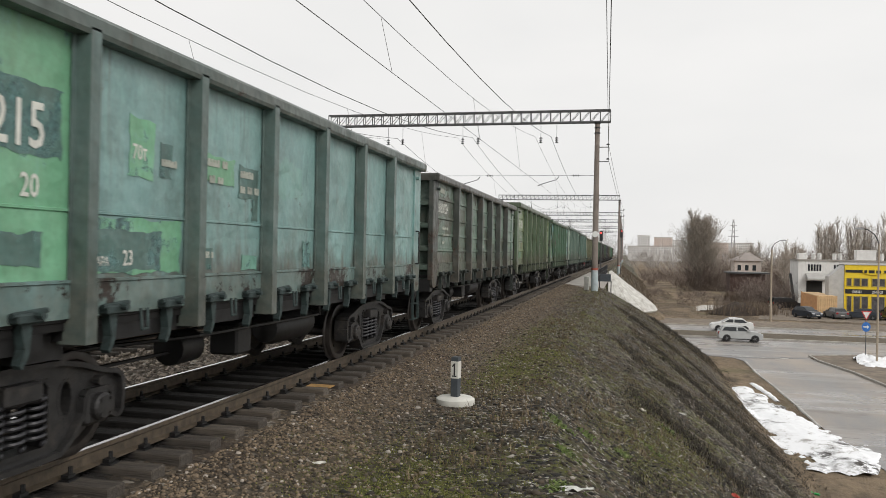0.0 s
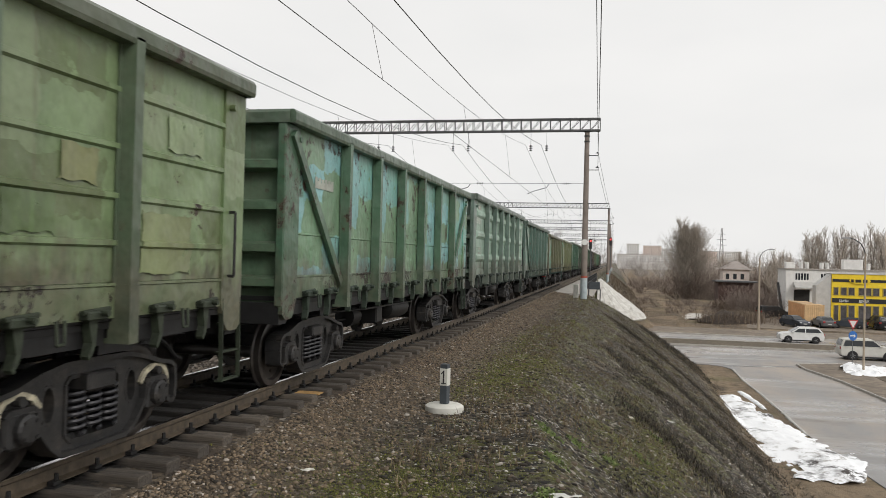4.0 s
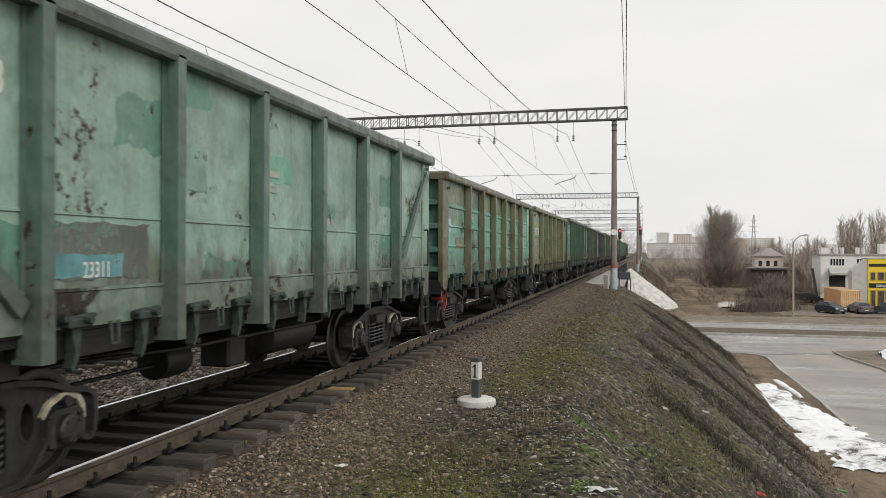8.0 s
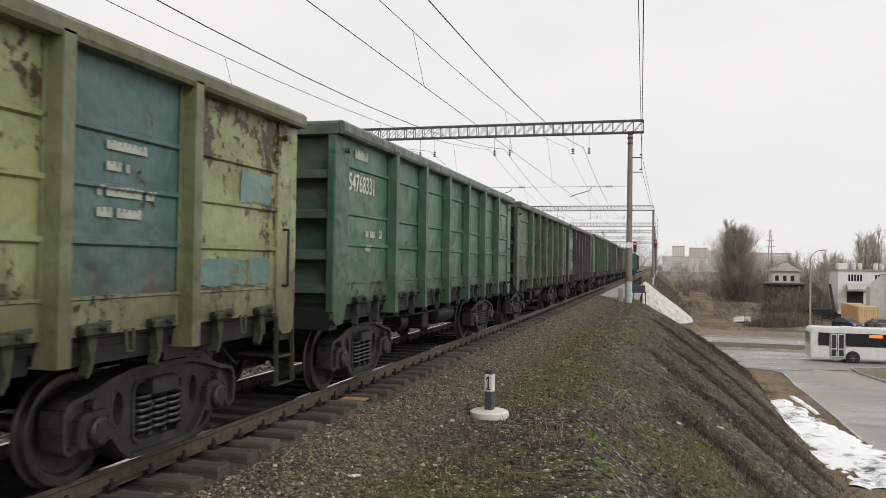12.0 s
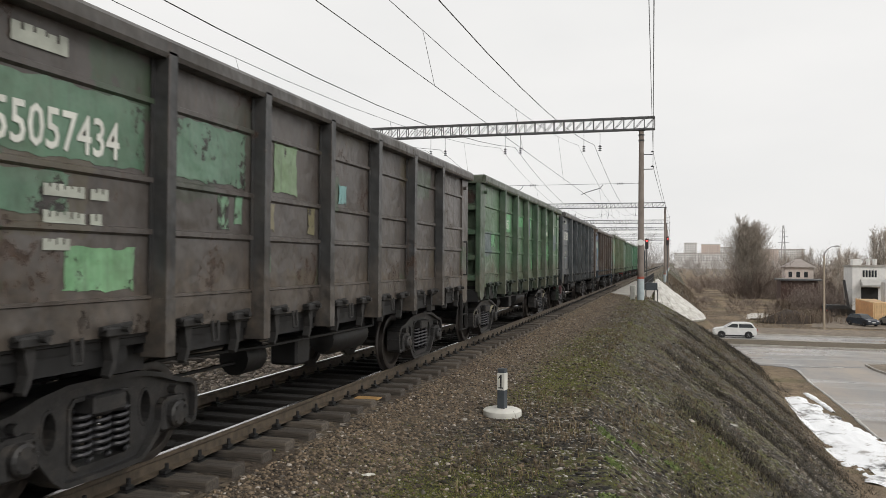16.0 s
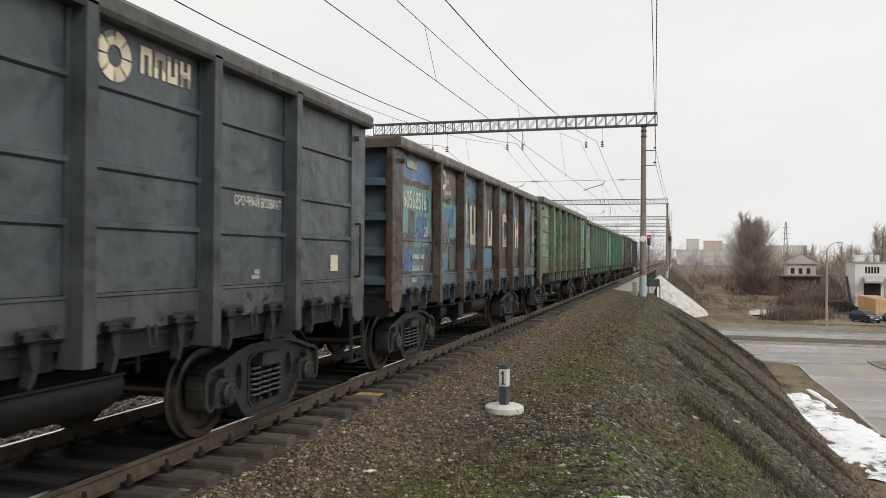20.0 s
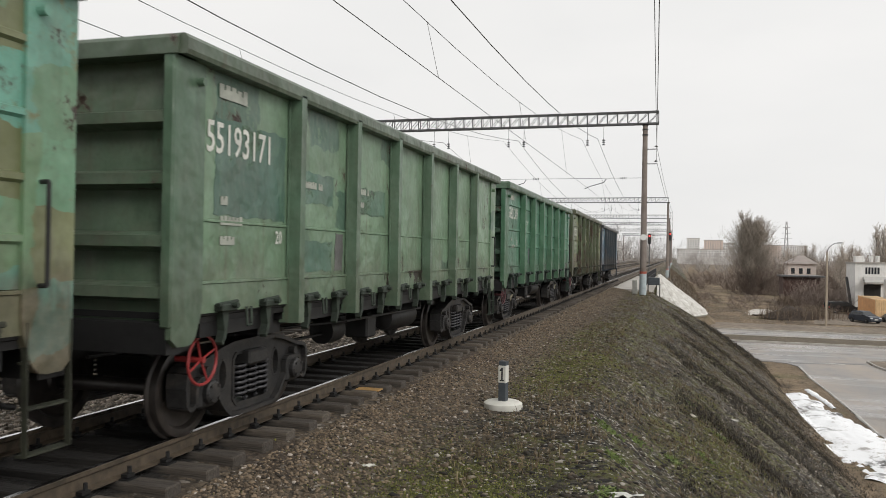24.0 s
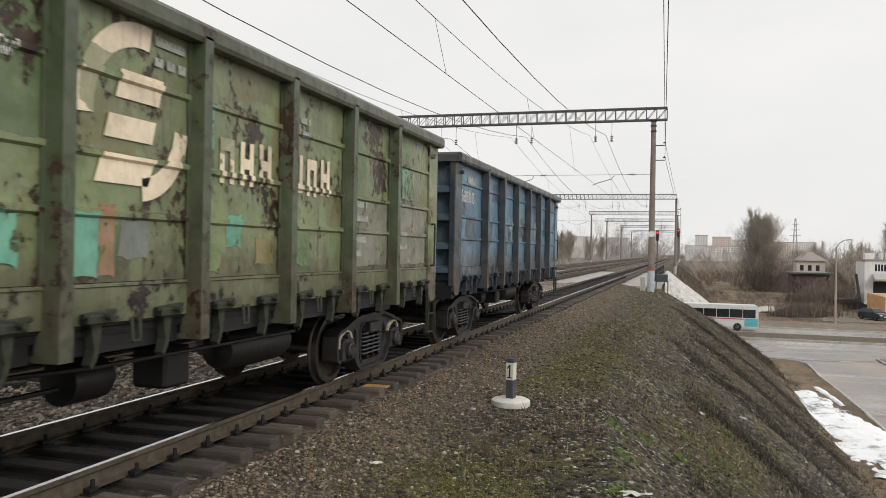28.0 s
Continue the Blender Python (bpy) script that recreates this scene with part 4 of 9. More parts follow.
drift("salt_line", [(14.75, 64.5), (14.62, 58), (14.8, 52), (14.82, 46), (14.8, 40.5)], [(15.0, 64.5), (14.85, 58), (15.05, 52), (15.1, 46), (15.1, 40.5)], "thin broken crust of salt and ice along the road edge", 0.02, 160, 8, 31, SALT, 0.5)
drift("ice_patch", [(14.2, 66.9), (16.5, 66.7), (18.5, 66.8)], [(14.4, 67.6), (16.5, 67.3), (18.5, 67.4)], "thin melting ice at the road junction", 0.02, 60, 8, 33, SALT, 0.6)
blades("dead_scrub", 900, lambda rng: (rng.uniform(23, 31), rng.uniform(138, 149)), SCRUB, "brown scrub before the shed", 2.0, 23, 7, 0.5, 0.03, "scrub")


def yard_place(rng):
    while True:
        x, y = rng.uniform(10.5, 30), rng.uniform(106, 165)
        if not (x > 22 and y < 130):
            return x, y


blades("dead_grass", 500, yard_place, STRAW, "straw-coloured dead grass on the waste ground", 0.12, 17, 9, 2.0, 0.02)
drift("dried_puddle", [(16.3, 121.5), (16.6, 127), (17.0, 133)], [(21.0, 123), (21.6, 128), (21.8, 135)], "pale dried puddle of silt on the waste ground", 0.03, 40, 20, 61, plain("pale_dry_silt", (0.52, 0.49, 0.45), 0.8, 0, 1.5, 0.2, 0.1))
def earth_mound():
    """A rounded lumpy heap of dug earth."""
    cx, cy, rx, ry, h = 21.9, 117.5, 4.2, 4.0, 1.75
    n, m = 40, 14
    A, R = np.meshgrid(np.arange(n) * 2 * math.pi / n, np.linspace(0, 1, m), indexing="ij")
    x, y = cx + rx * R * np.cos(A) * (1 + 0.15 * np.sin(3 * A)), cy + ry * R * np.sin(A)
    z = LOW - 0.1 + h * (1 - R ** 1.6) * (0.75 + 0.5 * lumps(x, y, 1.7, 71)) + (lumps(x, y, 0.5, 72) - 0.5) * 0.35 * (1 - R)
    k = np.arange(n * m).reshape(n, m)
    j = np.roll(k, -1, 0)
    faces = np.stack([k[:, :-1], k[:, 1:], j[:, 1:], j[:, :-1]], -1).reshape(-1, 4)
    me = quick_mesh("earth_mound", np.stack([x, y, z], -1).reshape(-1, 3), faces)
    me.shade_smooth()
    return tagged(part("earth_mound", me, plain("dark_damp_earth", (0.055, 0.040, 0.030), 0.95, 0, 3, 0.6, 0.9)), "heap of dark brown earth on the waste ground", "earth heap")


earth_mound()
blades("dead_scrub", 500, lambda rng: (22.4 + rng.normal(0, 2.2), 117.8 + rng.normal(0, 2.0)), SCRUB, "cut brown brushwood on the earth heap", 1.9, 19, 7, 0.8, 0.014, "brushwood")
blades("dead_weeds", 900, lambda rng: (rng.uniform(4.6, 10.5), rng.uniform(119, 230)), SCRUB, "dead weeds on the far bank", 0.5, 20, 6, 0.8, 0.02)

# ---- tracks ----
RAIL_OUTLINE = [(-0.066, -0.18), (0.066, -0.18), (0.066, -0.168), (0.012, -0.150), (0.009, -0.055), (0.036, -0.038), (0.036, -0.004), (0.028, 0.0), (-0.028, 0.0), (-0.036, -0.004), (-0.036, -0.038), (-0.009, -0.055), (-0.012, -0.150), (-0.066, -0.168)]


def railway_track(x, y0, y1, fine):
    track = thing("railway_track", "steel rails on old dark timber sleepers in stone ballast", "railway track", "parallel railway tracks", at=pose(x, 0, 0))
    for side in (-0.797, 0.797):
        bm = bmesh.new()
        prism(bm, [(side + u, v) for u, v in RAIL_OUTLINE], "y", y0, y1)
        rail = part("rail", bm, STEEL, track, "rusty brown steel rail")
        bm = bmesh.new()
        box(bm, side - 0.027, side + 0.027, y0, y1, 0.0, 0.003)
        part("running_surface", bm, RAILTOP, rail, "bright polished running surface")
    bm = bmesh.new()
    box(bm, -1.375, 1.375, -0.115, 0.115, -0.35, -0.185, 0.012)
    sleeper = finish(bm, "sleeper")
    bm = bmesh.new()
    for sx in (0.0,):
        box(bm, sx - 0.17, sx + 0.17, -0.075, 0.075, -0.186, -0.172)
        for ex in (-0.1, 0.1):
            rod(bm, (sx + ex, 0.03, -0.18), (sx + ex, 0.03, -0.075), 0.02, 6)
            box(bm, sx + ex - 0.035, sx + ex + 0.035, -0.045, 0.055, -0.165, -0.135)
    clip = finish(bm, "rail_fastening")
    rng = random.Random(5 + int(x))
    n = int((y1 - y0) / 0.565)
    n_parts = 120 if fine else 0
    if fine:
        bm = bmesh.new()
        box(bm, 0.98, 1.37, -0.108, 0.108, -0.2, -0.180, 0.006)
        part("split_sleeper_end", bm, YELLOW_WOOD, track, "fresh yellow split sleeper end", at=pose(0, 11.28, 0, 0, 0, 1))
    joined = []
    for i in range(n):
        y = y0 + 0.3 + i * 0.565
        turn = rng.uniform(-1.6, 1.6)
        dx = rng.uniform(-0.05, 0.05)
        if fine and 3.0 < y < 3.0 + n_parts * 0.565:
            m = pose(dx, y, rng.uniform(-0.012, 0.006), 0, rng.uniform(-0.4, 0.4), turn)
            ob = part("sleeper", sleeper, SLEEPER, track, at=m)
            for sx in (-0.797, 0.797):
                part("rail_fastening", clip, GRIME, track, at=pose(sx, y, 0))
        elif y < 320:
            joined.append((-1.375 + dx, 1.375 + dx, y - 0.115, y + 0.115, -0.35, -0.185))
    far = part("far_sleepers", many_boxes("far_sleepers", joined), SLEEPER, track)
    far["kind"] = "stuff"
    return track


YELLOW_WOOD = plain("fresh_split_sleeper_wood", (0.42, 0.25, 0.09), 0.85, 0, 9, 0.4, 0.4)
railway_track(TRACKS[0], -40, 420, True)
railway_track(TRACKS[1], -40, 420, False)
railway_track(TRACKS[2], -40, 420, False)

# ---- goods train ----
PITCH, HALF = 13.92, 6.375     # coupling pitch and half the body length of a wagon
POST_Y = (-4.13, -2.48, -0.83, 0.83, 2.48, 4.13)
PANEL_EDGES = (-6.12, *POST_Y, 6.12)
WHEEL_R = 0.4785
Z_SILL, Z_LOW, Z_TOP = 1.42, 1.64, 3.72


RIBS = {"plank": (2.19, 2.63, 3.30), "tall_plank": (2.16, 2.60, 3.20), "low_plank": (2.12, 2.60, 3.07), "board": (1.98, 2.38, 2.80, 3.28)}


def panel_mesh(width, style):
    """One side sheet between two posts, facing +x at x = 0, y from 0 to width, z from sill to top."""
    bm = bmesh.new()
    rows = [(0.0, Z_LOW)]
    if style in RIBS:
        for z in RIBS[style]:
            rows += [(0.0, z - 0.05), (0.028, z - 0.03), (0.028, z + 0.012), (0.0, z + 0.022)]
    elif style == "smooth":
        for z in (2.22,):
            rows += [(0.0, z - 0.022), (0.014, z - 0.012), (0.014, z + 0.006), (0.0, z + 0.012)]
    else:
        for z in (2.28,):
            rows += [(0.0, z - 0.02), (0.012, z - 0.01), (0.012, z + 0.005), (0.0, z + 0.01)]
    rows.append((0.0, Z_TOP))
    cols = [0.0, width]
    grid = [[bm.verts.new((x, y, z)) for y in cols] for x, z in rows]
    for a, b in zip(grid, grid[1:]):
        bm.faces.new((a[0], a[1], b[1], b[0]))
    back = [[bm.verts.new((-0.012, y, z)) for y in cols] for z in (Z_LOW, Z_TOP)]
    bm.faces.new((back[1][0], back[1][1], back[0][1], back[0][0]))
    if style == "relief":
        for z in (1.95, 2.65, 3.29):
            y0, y1, h = 0.22, width - 0.16, 0.13
            a = [bm.verts.new(p) for p in ((0, y0, z - h), (0, y1, z - h), (0, y1, z + h), (0, y0, z + h))]
            b = [bm.verts.new(p) for p in ((0.06, y0 + 0.1, z - h * 0.35), (0.06, y1 - 0.1, z - h * 0.35), (0.06, y1 - 0.1, z + h * 0.35), (0.06, y0 + 0.1, z + h * 0.35))]
            for i in range(4):
                bm.faces.new((a[i], a[(i + 1) % 4], b[(i + 1) % 4], b[i]))
            bm.faces.new(b)
    me = finish(bm, "side_panel")
    return me


def wagon_meshes():
    """The meshes that all wagons share, built once."""
    g = {}
    for style in (*RIBS, "smooth", "relief"):
        g["panel", style, "mid"] = panel_mesh(1.65 - 0.02, style)
        g["panel", style, "end"] = panel_mesh(1.99 - 0.02, style)
    for kind, width in (("mid", 1.65), ("end", 1.99)):
        bm = bmesh.new()  # riveted bottom strip under the side sheets
        prism(bm, [(0.0, 1.335), (0.012, 1.335), (0.012, Z_LOW - 0.03), (0.026, Z_LOW - 0.022), (0.026, Z_LOW), (0.0, Z_LOW + 0.004)], "y", 0.0, width - 0.02)
        g["strip", kind] = finish(bm, "bottom_strip")
    bm = bmesh.new()      # pressed side post, wider at the foot
    prism(bm, [(0.0, -0.115), (0.008, -0.115), (0.012, -0.075), (0.14, -0.062), (0.14, 0.062), (0.012, 0.075), (0.008, 0.115), (0.0, 0.115)], "z", 1.62, Z_TOP)
    prism(bm, [(-0.10, -0.078), (0.145, -0.068), (0.145, 0.068), (-0.10, 0.078)], "z", 1.12, 1.62)
    g["post"] = finish(bm, "side_post")
    bm = bmesh.new()      # hollow top chord with a sloping cover
    prism(bm, [(1.40, 3.66), (1.585, 3.66), (1.60, 3.70), (1.60, 3.80), (1.565, 3.84), (1.40, 3.84)], "y", -HALF, HALF)
    g["chord"] = finish(bm, "top_chord")
    bm = bmesh.new()
    prism(bm, [(1.34, 1.24), (1.415, 1.24), (1.415, 1.30), (1.435, 1.31), (1.435, 1.46), (1.34, 1.46)], "y", -HALF + 0.1, HALF - 0.1)
    g["sill"] = finish(bm, "side_sill")
    bm = bmesh.new()      # corner plate that reaches below the sill, at the +y end
    prism(bm, [(5.91, 1.46), (5.93, 1.32), (6.00, 1.14), (6.06, 1.075), (6.14, 1.06), (6.28, 1.065), (HALF, 1.14), (HALF, 3.70), (5.91, 3.70)], "x", 1.42, 1.477)
    box(bm, 1.36, 1.473, HALF - 0.05, HALF + 0.015, 1.24, 3.70, 0.012)
    rod(bm, (1.45, 6.02, 3.48), (1.545, 6.02, 3.48), 0.038, 10)
    g["corner"] = finish(bm, "corner_post")
    bm = bmesh.new()      # end wall with four stiffening ribs
    box(bm, -1.42, 1.42, 6.13, 6.18, 1.25, 3.72)
    g["end_wall"] = finish(bm, "end_wall")
    bm = bmesh.new()
    prism(bm, [(6.18, -0.09), (HALF - 0.02, -0.05), (HALF - 0.02, 0.05), (6.18, 0.09)], "x", -1.355, 1.355)
    g["end_rib"] = finish(bm, "end_rib")
    bm = bmesh.new()
    prism(bm, [(6.12, 3.66), (HALF + 0.03, 3.66), (HALF + 0.03, 3.80), (HALF, 3.84), (6.12, 3.84)], "x", -1.52, 1.52)
    g["end_chord"] = finish(bm, "end_chord")
    bm = bmesh.new()
    box(bm, -1.4, 1.4, -6.2, 6.2, 1.30, 1.36)
    g["floor"] = finish(bm, "floor")
    bm = bmesh.new()      # centre sill and cross bearers
    box(bm, -0.26, 0.26, -6.3, 6.3, 0.88, 1.30)
    for y in POST_Y:
        prism(bm, [(-1.40, 1.30), (-1.40, 1.16), (-0.26, 0.95), (0.26, 0.95), (1.40, 1.16), (1.40, 1.30)], "y", y - 0.08, y + 0.08)
    for y in (-4.325, 4.325):
        box(bm, -1.3, 1.3, y - 0.25, y + 0.25, 1.0, 1.3)
    for s in (-1, 1):
        box(bm, -1.42, 1.42, s * 6.12, s * 6.36, 1.0, 1.28)
    g["underframe"] = finish(bm, "underframe")
    bm = bmesh.new()      # bottom hatch: sloped leaf with its stiffener seen below the sill
    box(bm, 0.3, 1.36, -0.70, 0.70, 1.22, 1.29)
    box(bm, 1.30, 1.40, -0.70, 0.70, 1.10, 1.24)
    g["hatch"] = finish(bm, "bottom_hatch")
    bm = bmesh.new()      # hatch lock: bracket, hooked claw and its pin
    box(bm, 1.44, 1.56, -0.13, 0.13, 1.34, 1.42, 0.015)
    prism(bm, [(-0.05, 1.34), (0.06, 1.34), (0.05, 1.20), (0.02, 1.08), (-0.03, 1.01), (-0.05, 1.04), (-0.01, 1.15), (-0.03, 1.25)], "x", 1.42, 1.50)
    rod(bm, (1.40, 0.04, 1.40), (1.62, 0.04, 1.40), 0.028, 8)
    rod(bm, (1.52, -0.16, 1.41), (1.52, 0.18, 1.43), 0.022, 6)
    g["lock"] = finish(bm, "hatch_lock")
    bm = bmesh.new()      # drop loop under the sill
    for y in (-0.05, 0.05):
        rod(bm, (1.48, y, 1.36), (1.49, y * 0.85, 1.17), 0.014, 6)
    rod(bm, (1.49, -0.045, 1.17), (1.49, 0.045, 1.17), 0.014, 6)
    g["loop"] = finish(bm, "tie_loop")
    bm = bmesh.new()      # footstep frame below the corner
    for y in (5.96, 6.36):
        bar(bm, (1.455, y, 1.42), (1.47, y, 0.50), 0.012, 0.05)
    for z in (0.50, 0.82, 1.14):
        box(bm, 1.40, 1.475, 5.955, 6.365, z - 0.008, z + 0.008)
    g["step"] = finish(bm, "footstep")
    bm = bmesh.new()
    rod(bm, (1.47, 6.05, 2.35), (1.55, 6.05, 2.35), 0.016, 6)
    rod(bm, (1.55, 6.05, 2.35), (1.55, 6.05, 1.66), 0.016, 6)
    rod(bm, (1.55, 6.05, 1.66), (1.47, 6.05, 1.66), 0.016, 6)
    g["grab"] = finish(bm, "grab_rail")
    bm = bmesh.new()      # air reservoir and brake cylinder
    lathe(bm, [(0.02, -0.75), (0.2, -0.68), (0.24, -0.55), (0.24, 0.55), (0.2, 0.68), (0.02, 0.75)], "y", 14, (0.75, 1.35, 0.78))
    g["air_tank"] = finish(bm, "air_reservoir", True)
    bm = bmesh.new()
    lathe(bm, [(0.05, -0.3), (0.2, -0.28), (0.2, 0.18), (0.12, 0.3), (0.05, 0.34)], "y", 14, (0.6, -1.2, 0.74))
    g["brake_cylinder"] = finish(bm, "brake_cylinder", True)
    bm = bmesh.new()
    box(bm, 0.55, 0.95, -0.5, -0.1, 0.55, 0.95, 0.03)
    g["brake_valve"] = finish(bm, "brake_valve")
    bm = bmesh.new()      # brake pipe and rods
    for a, b in (((0.45, -6.2, 0.92), (0.45, -2.4, 0.86)), ((0.45, -2.4, 0.86), (1.05, -1.6, 0.92)), ((1.05, -1.6, 0.92), (1.05, 1.9, 0.90)), ((1.05, 1.9, 0.90), (0.45, 2.6, 0.86)), ((0.45, 2.6, 0.86), (0.45, 6.2, 0.92)), ((-0.5, -3.4, 0.7), (-0.5, 3.4, 0.7)), ((0.3, -2.6, 0.62), (0.62, -1.5, 0.70)), ((0.95, 2.2, 1.24), (0.95, 2.2, 0.86)), ((0.85, 0.7, 1.24), (0.85, 0.7, 0.86))):
        rod(bm, a, b, 0.022, 6)
    g["pipe"] = finish(bm, "brake_pipe")
    bm = bmesh.new()      # automatic coupler at the +y end
    box(bm, -0.13, 0.13, 6.2, 6.66, 0.93, 1.17, 0.02)
    prism(bm, [(-0.24, 6.62), (0.22, 6.62), (0.24, 6.90), (0.10, 6.955), (0.02, 6.86), (-0.10, 6.86), (-0.20, 6.955)], "z", 0.86, 1.22)
    g["coupler"] = finish(bm, "coupler")
    bm = bmesh.new()
    pts = [(0.4, 6.3, 0.95), (0.42, 6.55, 0.80), (0.40, 6.80, 0.62), (0.38, 6.95, 0.58)]
    for a, b in zip(pts, pts[1:]):
        rod(bm, a, b, 0.028, 7)
    g["hose"] = finish(bm, "air_hose", True)
    # bogie
    bm = bmesh.new()      # cast side frame with oval windows, spring opening and axle jaws, flanged round its rim
    half = [(0.0, 0.935), (0.45, 0.925), (0.72, 0.875), (1.00, 0.79), (1.20, 0.755), (1.275, 0.70), (1.29, 0.56), (1.27, 0.38), (1.21, 0.34), (1.13, 0.38), (1.115, 0.585), (1.06, 0.625), (0.80, 0.625), (0.755, 0.585), (0.745, 0.44), (0.67, 0.34), (0.58, 0.235), (0.46, 0.155), (0.0, 0.145)]
    rim = half + [(-u, v) for u, v in half[-2:0:-1]]
    loops = [rim]
    for s in (-1, 1):
        loops.append([(s * 0.575 + 0.085 * math.cos(a), 0.60 + 0.165 * math.sin(a)) for a in (2 * math.pi * k / 14 for k in range(14))])
    loops.append([(-0.37, 0.30), (-0.30, 0.235), (0.30, 0.235), (0.37, 0.30), (0.37, 0.74), (0.32, 0.80), (-0.32, 0.80), (-0.37, 0.74)])
    rims = []
    for loop in loops:
        v = [bm.verts.new((0.955, u, w)) for u, w in loop]
        rims += [bm.edges.new((v[k], v[(k + 1) % len(v)])) for k in range(len(v))]
    bmesh.ops.triangle_fill(bm, edges=rims, use_beauty=True)
    slab_ = bmesh.ops.extrude_face_region(bm, geom=bm.faces[:])
    bmesh.ops.translate(bm, vec=(0.115, 0, 0), verts=[e for e in slab_["geom"] if isinstance(e, bmesh.types.BMVert)])
    for loop, w, out in ((rim, 0.045, 0.235), (loops[1], 0.03, 0.175), (loops[2], 0.03, 0.175), (loops[3], 0.035, 0.185)):
        for (ya, za), (yb, zb) in zip(loop, loop[1:] + loop[:1]):
            bar(bm, (0.9 + out / 2, ya, za), (0.9 + out / 2, yb, zb), out, w)
    for s in (-1, 1):
        rod(bm, (1.06, s * 0.95, 0.70), (1.15, s * 0.95, 0.70), 0.045, 10)
    g["frame"] = finish(bm, "side_frame")
    bm = bmesh.new()      # painted edge over an axle jaw
    brow = [(0.70, 0.60), (0.78, 0.70), (0.90, 0.745), (1.0, 0.745), (1.10, 0.715), (1.16, 0.64), (1.17, 0.52)]
    for (ya, za), (yb, zb) in zip(brow, brow[1:]):
        bar(bm, (1.085, ya, za), (1.085, yb, zb), 0.04, 0.05)
    g["brow"] = finish(bm, "painted_edge")
    bm = bmesh.new()
    turns, per = 6.5, 12
    coil = [Vector((1.05 + 0.088 * math.cos(2 * math.pi * i / per), 0.088 * math.sin(2 * math.pi * i / per), 0.30 + 0.39 * i / (turns * per))) for i in range(int(turns * per) + 1)]
    sweep(bm, coil, 0.0195, 6)
    g["springs"] = finish(bm, "coil_spring", True)
    bm = bmesh.new()
    box(bm, -1.18, 1.18, -0.2, 0.2, 0.66, 0.82, 0.02)
    box(bm, -0.9, 0.9, -0.16, 0.16, 0.42, 0.66)
    rod(bm, (0, 0, 0.8), (0, 0, 1.0), 0.24, 14)
    for s in (-1, 1):
        rod(bm, (s * 0.76, 0, 0.8), (s * 0.76, 0, 1.0), 0.1, 8)
    g["bolster"] = finish(bm, "bolster")
    bm = bmesh.new()      # axle box with cover and bolts, centred on the axle end
    box(bm, 0.92, 1.14, -0.15, 0.15, -0.16, 0.15, 0.03)
    lathe(bm, [(0.02, 1.13), (0.125, 1.13), (0.125, 1.19), (0.10, 1.21), (0.02, 1.215)], "x", 16)
    for k in range(4):
        a = math.pi / 4 + k * math.pi / 2
        rod(bm, (1.20, 0.09 * math.cos(a), 0.09 * math.sin(a)), (1.225, 0.09 * math.cos(a), 0.09 * math.sin(a)), 0.018, 6)
    g["axle_box"] = finish(bm, "axle_box")
    bm = bmesh.new()
    for y in (-0.42, 0.42):
        for x in (-0.79, 0.79):
            prism(bm, [(y - 0.03, 0.30), (y + 0.03, 0.30), (y + 0.03, 0.66), (y - 0.03, 0.66)], "x", x - 0.04, x + 0.04)
        rod(bm, (-0.9, y, 0.4), (0.9, y, 0.4), 0.03, 8)
    g["brake_beam"] = finish(bm, "brake_beam")
    bm = bmesh.new()      # wheel: outer face at +x
    lathe(bm, [(0.02, 0.015), (0.12, 0.045), (0.13, 0.02), (0.19, -0.01), (0.37, 0.01), (0.40, 0.055), (0.455, 0.06), (0.4785, 0.05), (WHEEL_R, -0.03), (0.505, -0.05), (0.505, -0.07), (0.40, -0.075), (0.37, -0.03), (0.16, -0.05), (0.13, -0.08), (0.02, -0.08)], "x", 36)
    for k in range(3):
        a = k * 2.1
        rod(bm, (-0.01, 0.27 * math.cos(a), 0.27 * math.sin(a)), (0.012, 0.27 * math.cos(a), 0.27 * math.sin(a)), 0.028, 8)
    g["wheel"] = finish(bm, "wheel", True)
    bm = bmesh.new()
    rod(bm, (-0.98, 0, 0), (0.98, 0, 0), 0.085, 14)
    g["axle"] = finish(bm, "axle", True)
    bm = bmesh.new()      # hand brake wheel by the corner
    ring(bm, (1.30, -5.62, 0.86), "x", 0.24, 0.016, 22, 6)
    for k in range(4):
        a = k * math.pi / 2 + 0.4
        rod(bm, (1.28, -5.62, 0.86), (1.30, -5.62 + 0.24 * math.cos(a), 0.86 + 0.24 * math.sin(a)), 0.012, 6)
    rod(bm, (1.0, -5.62, 0.86), (1.32, -5.62, 0.86), 0.03, 8)
    g["hand_wheel"] = finish(bm, "hand_brake_wheel")
    bm = bmesh.new()      # diagonal brace across an end bay
    bar(bm, (1.50, 4.25, 1.50), (1.50, 6.2, 3.55), 0.06, 0.13)
    g["brace"] = finish(bm, "diagonal_brace")
    bm = bmesh.new()
    box(bm, -1.36, -1.3, 6.30, 6.36, 0.3, 1.2)
    box(bm, 0.9, 0.98, 6.30, 6.40, 0.45, 1.25, 0.01)
    g["tail"] = finish(bm, "tail_bracket")
    return g


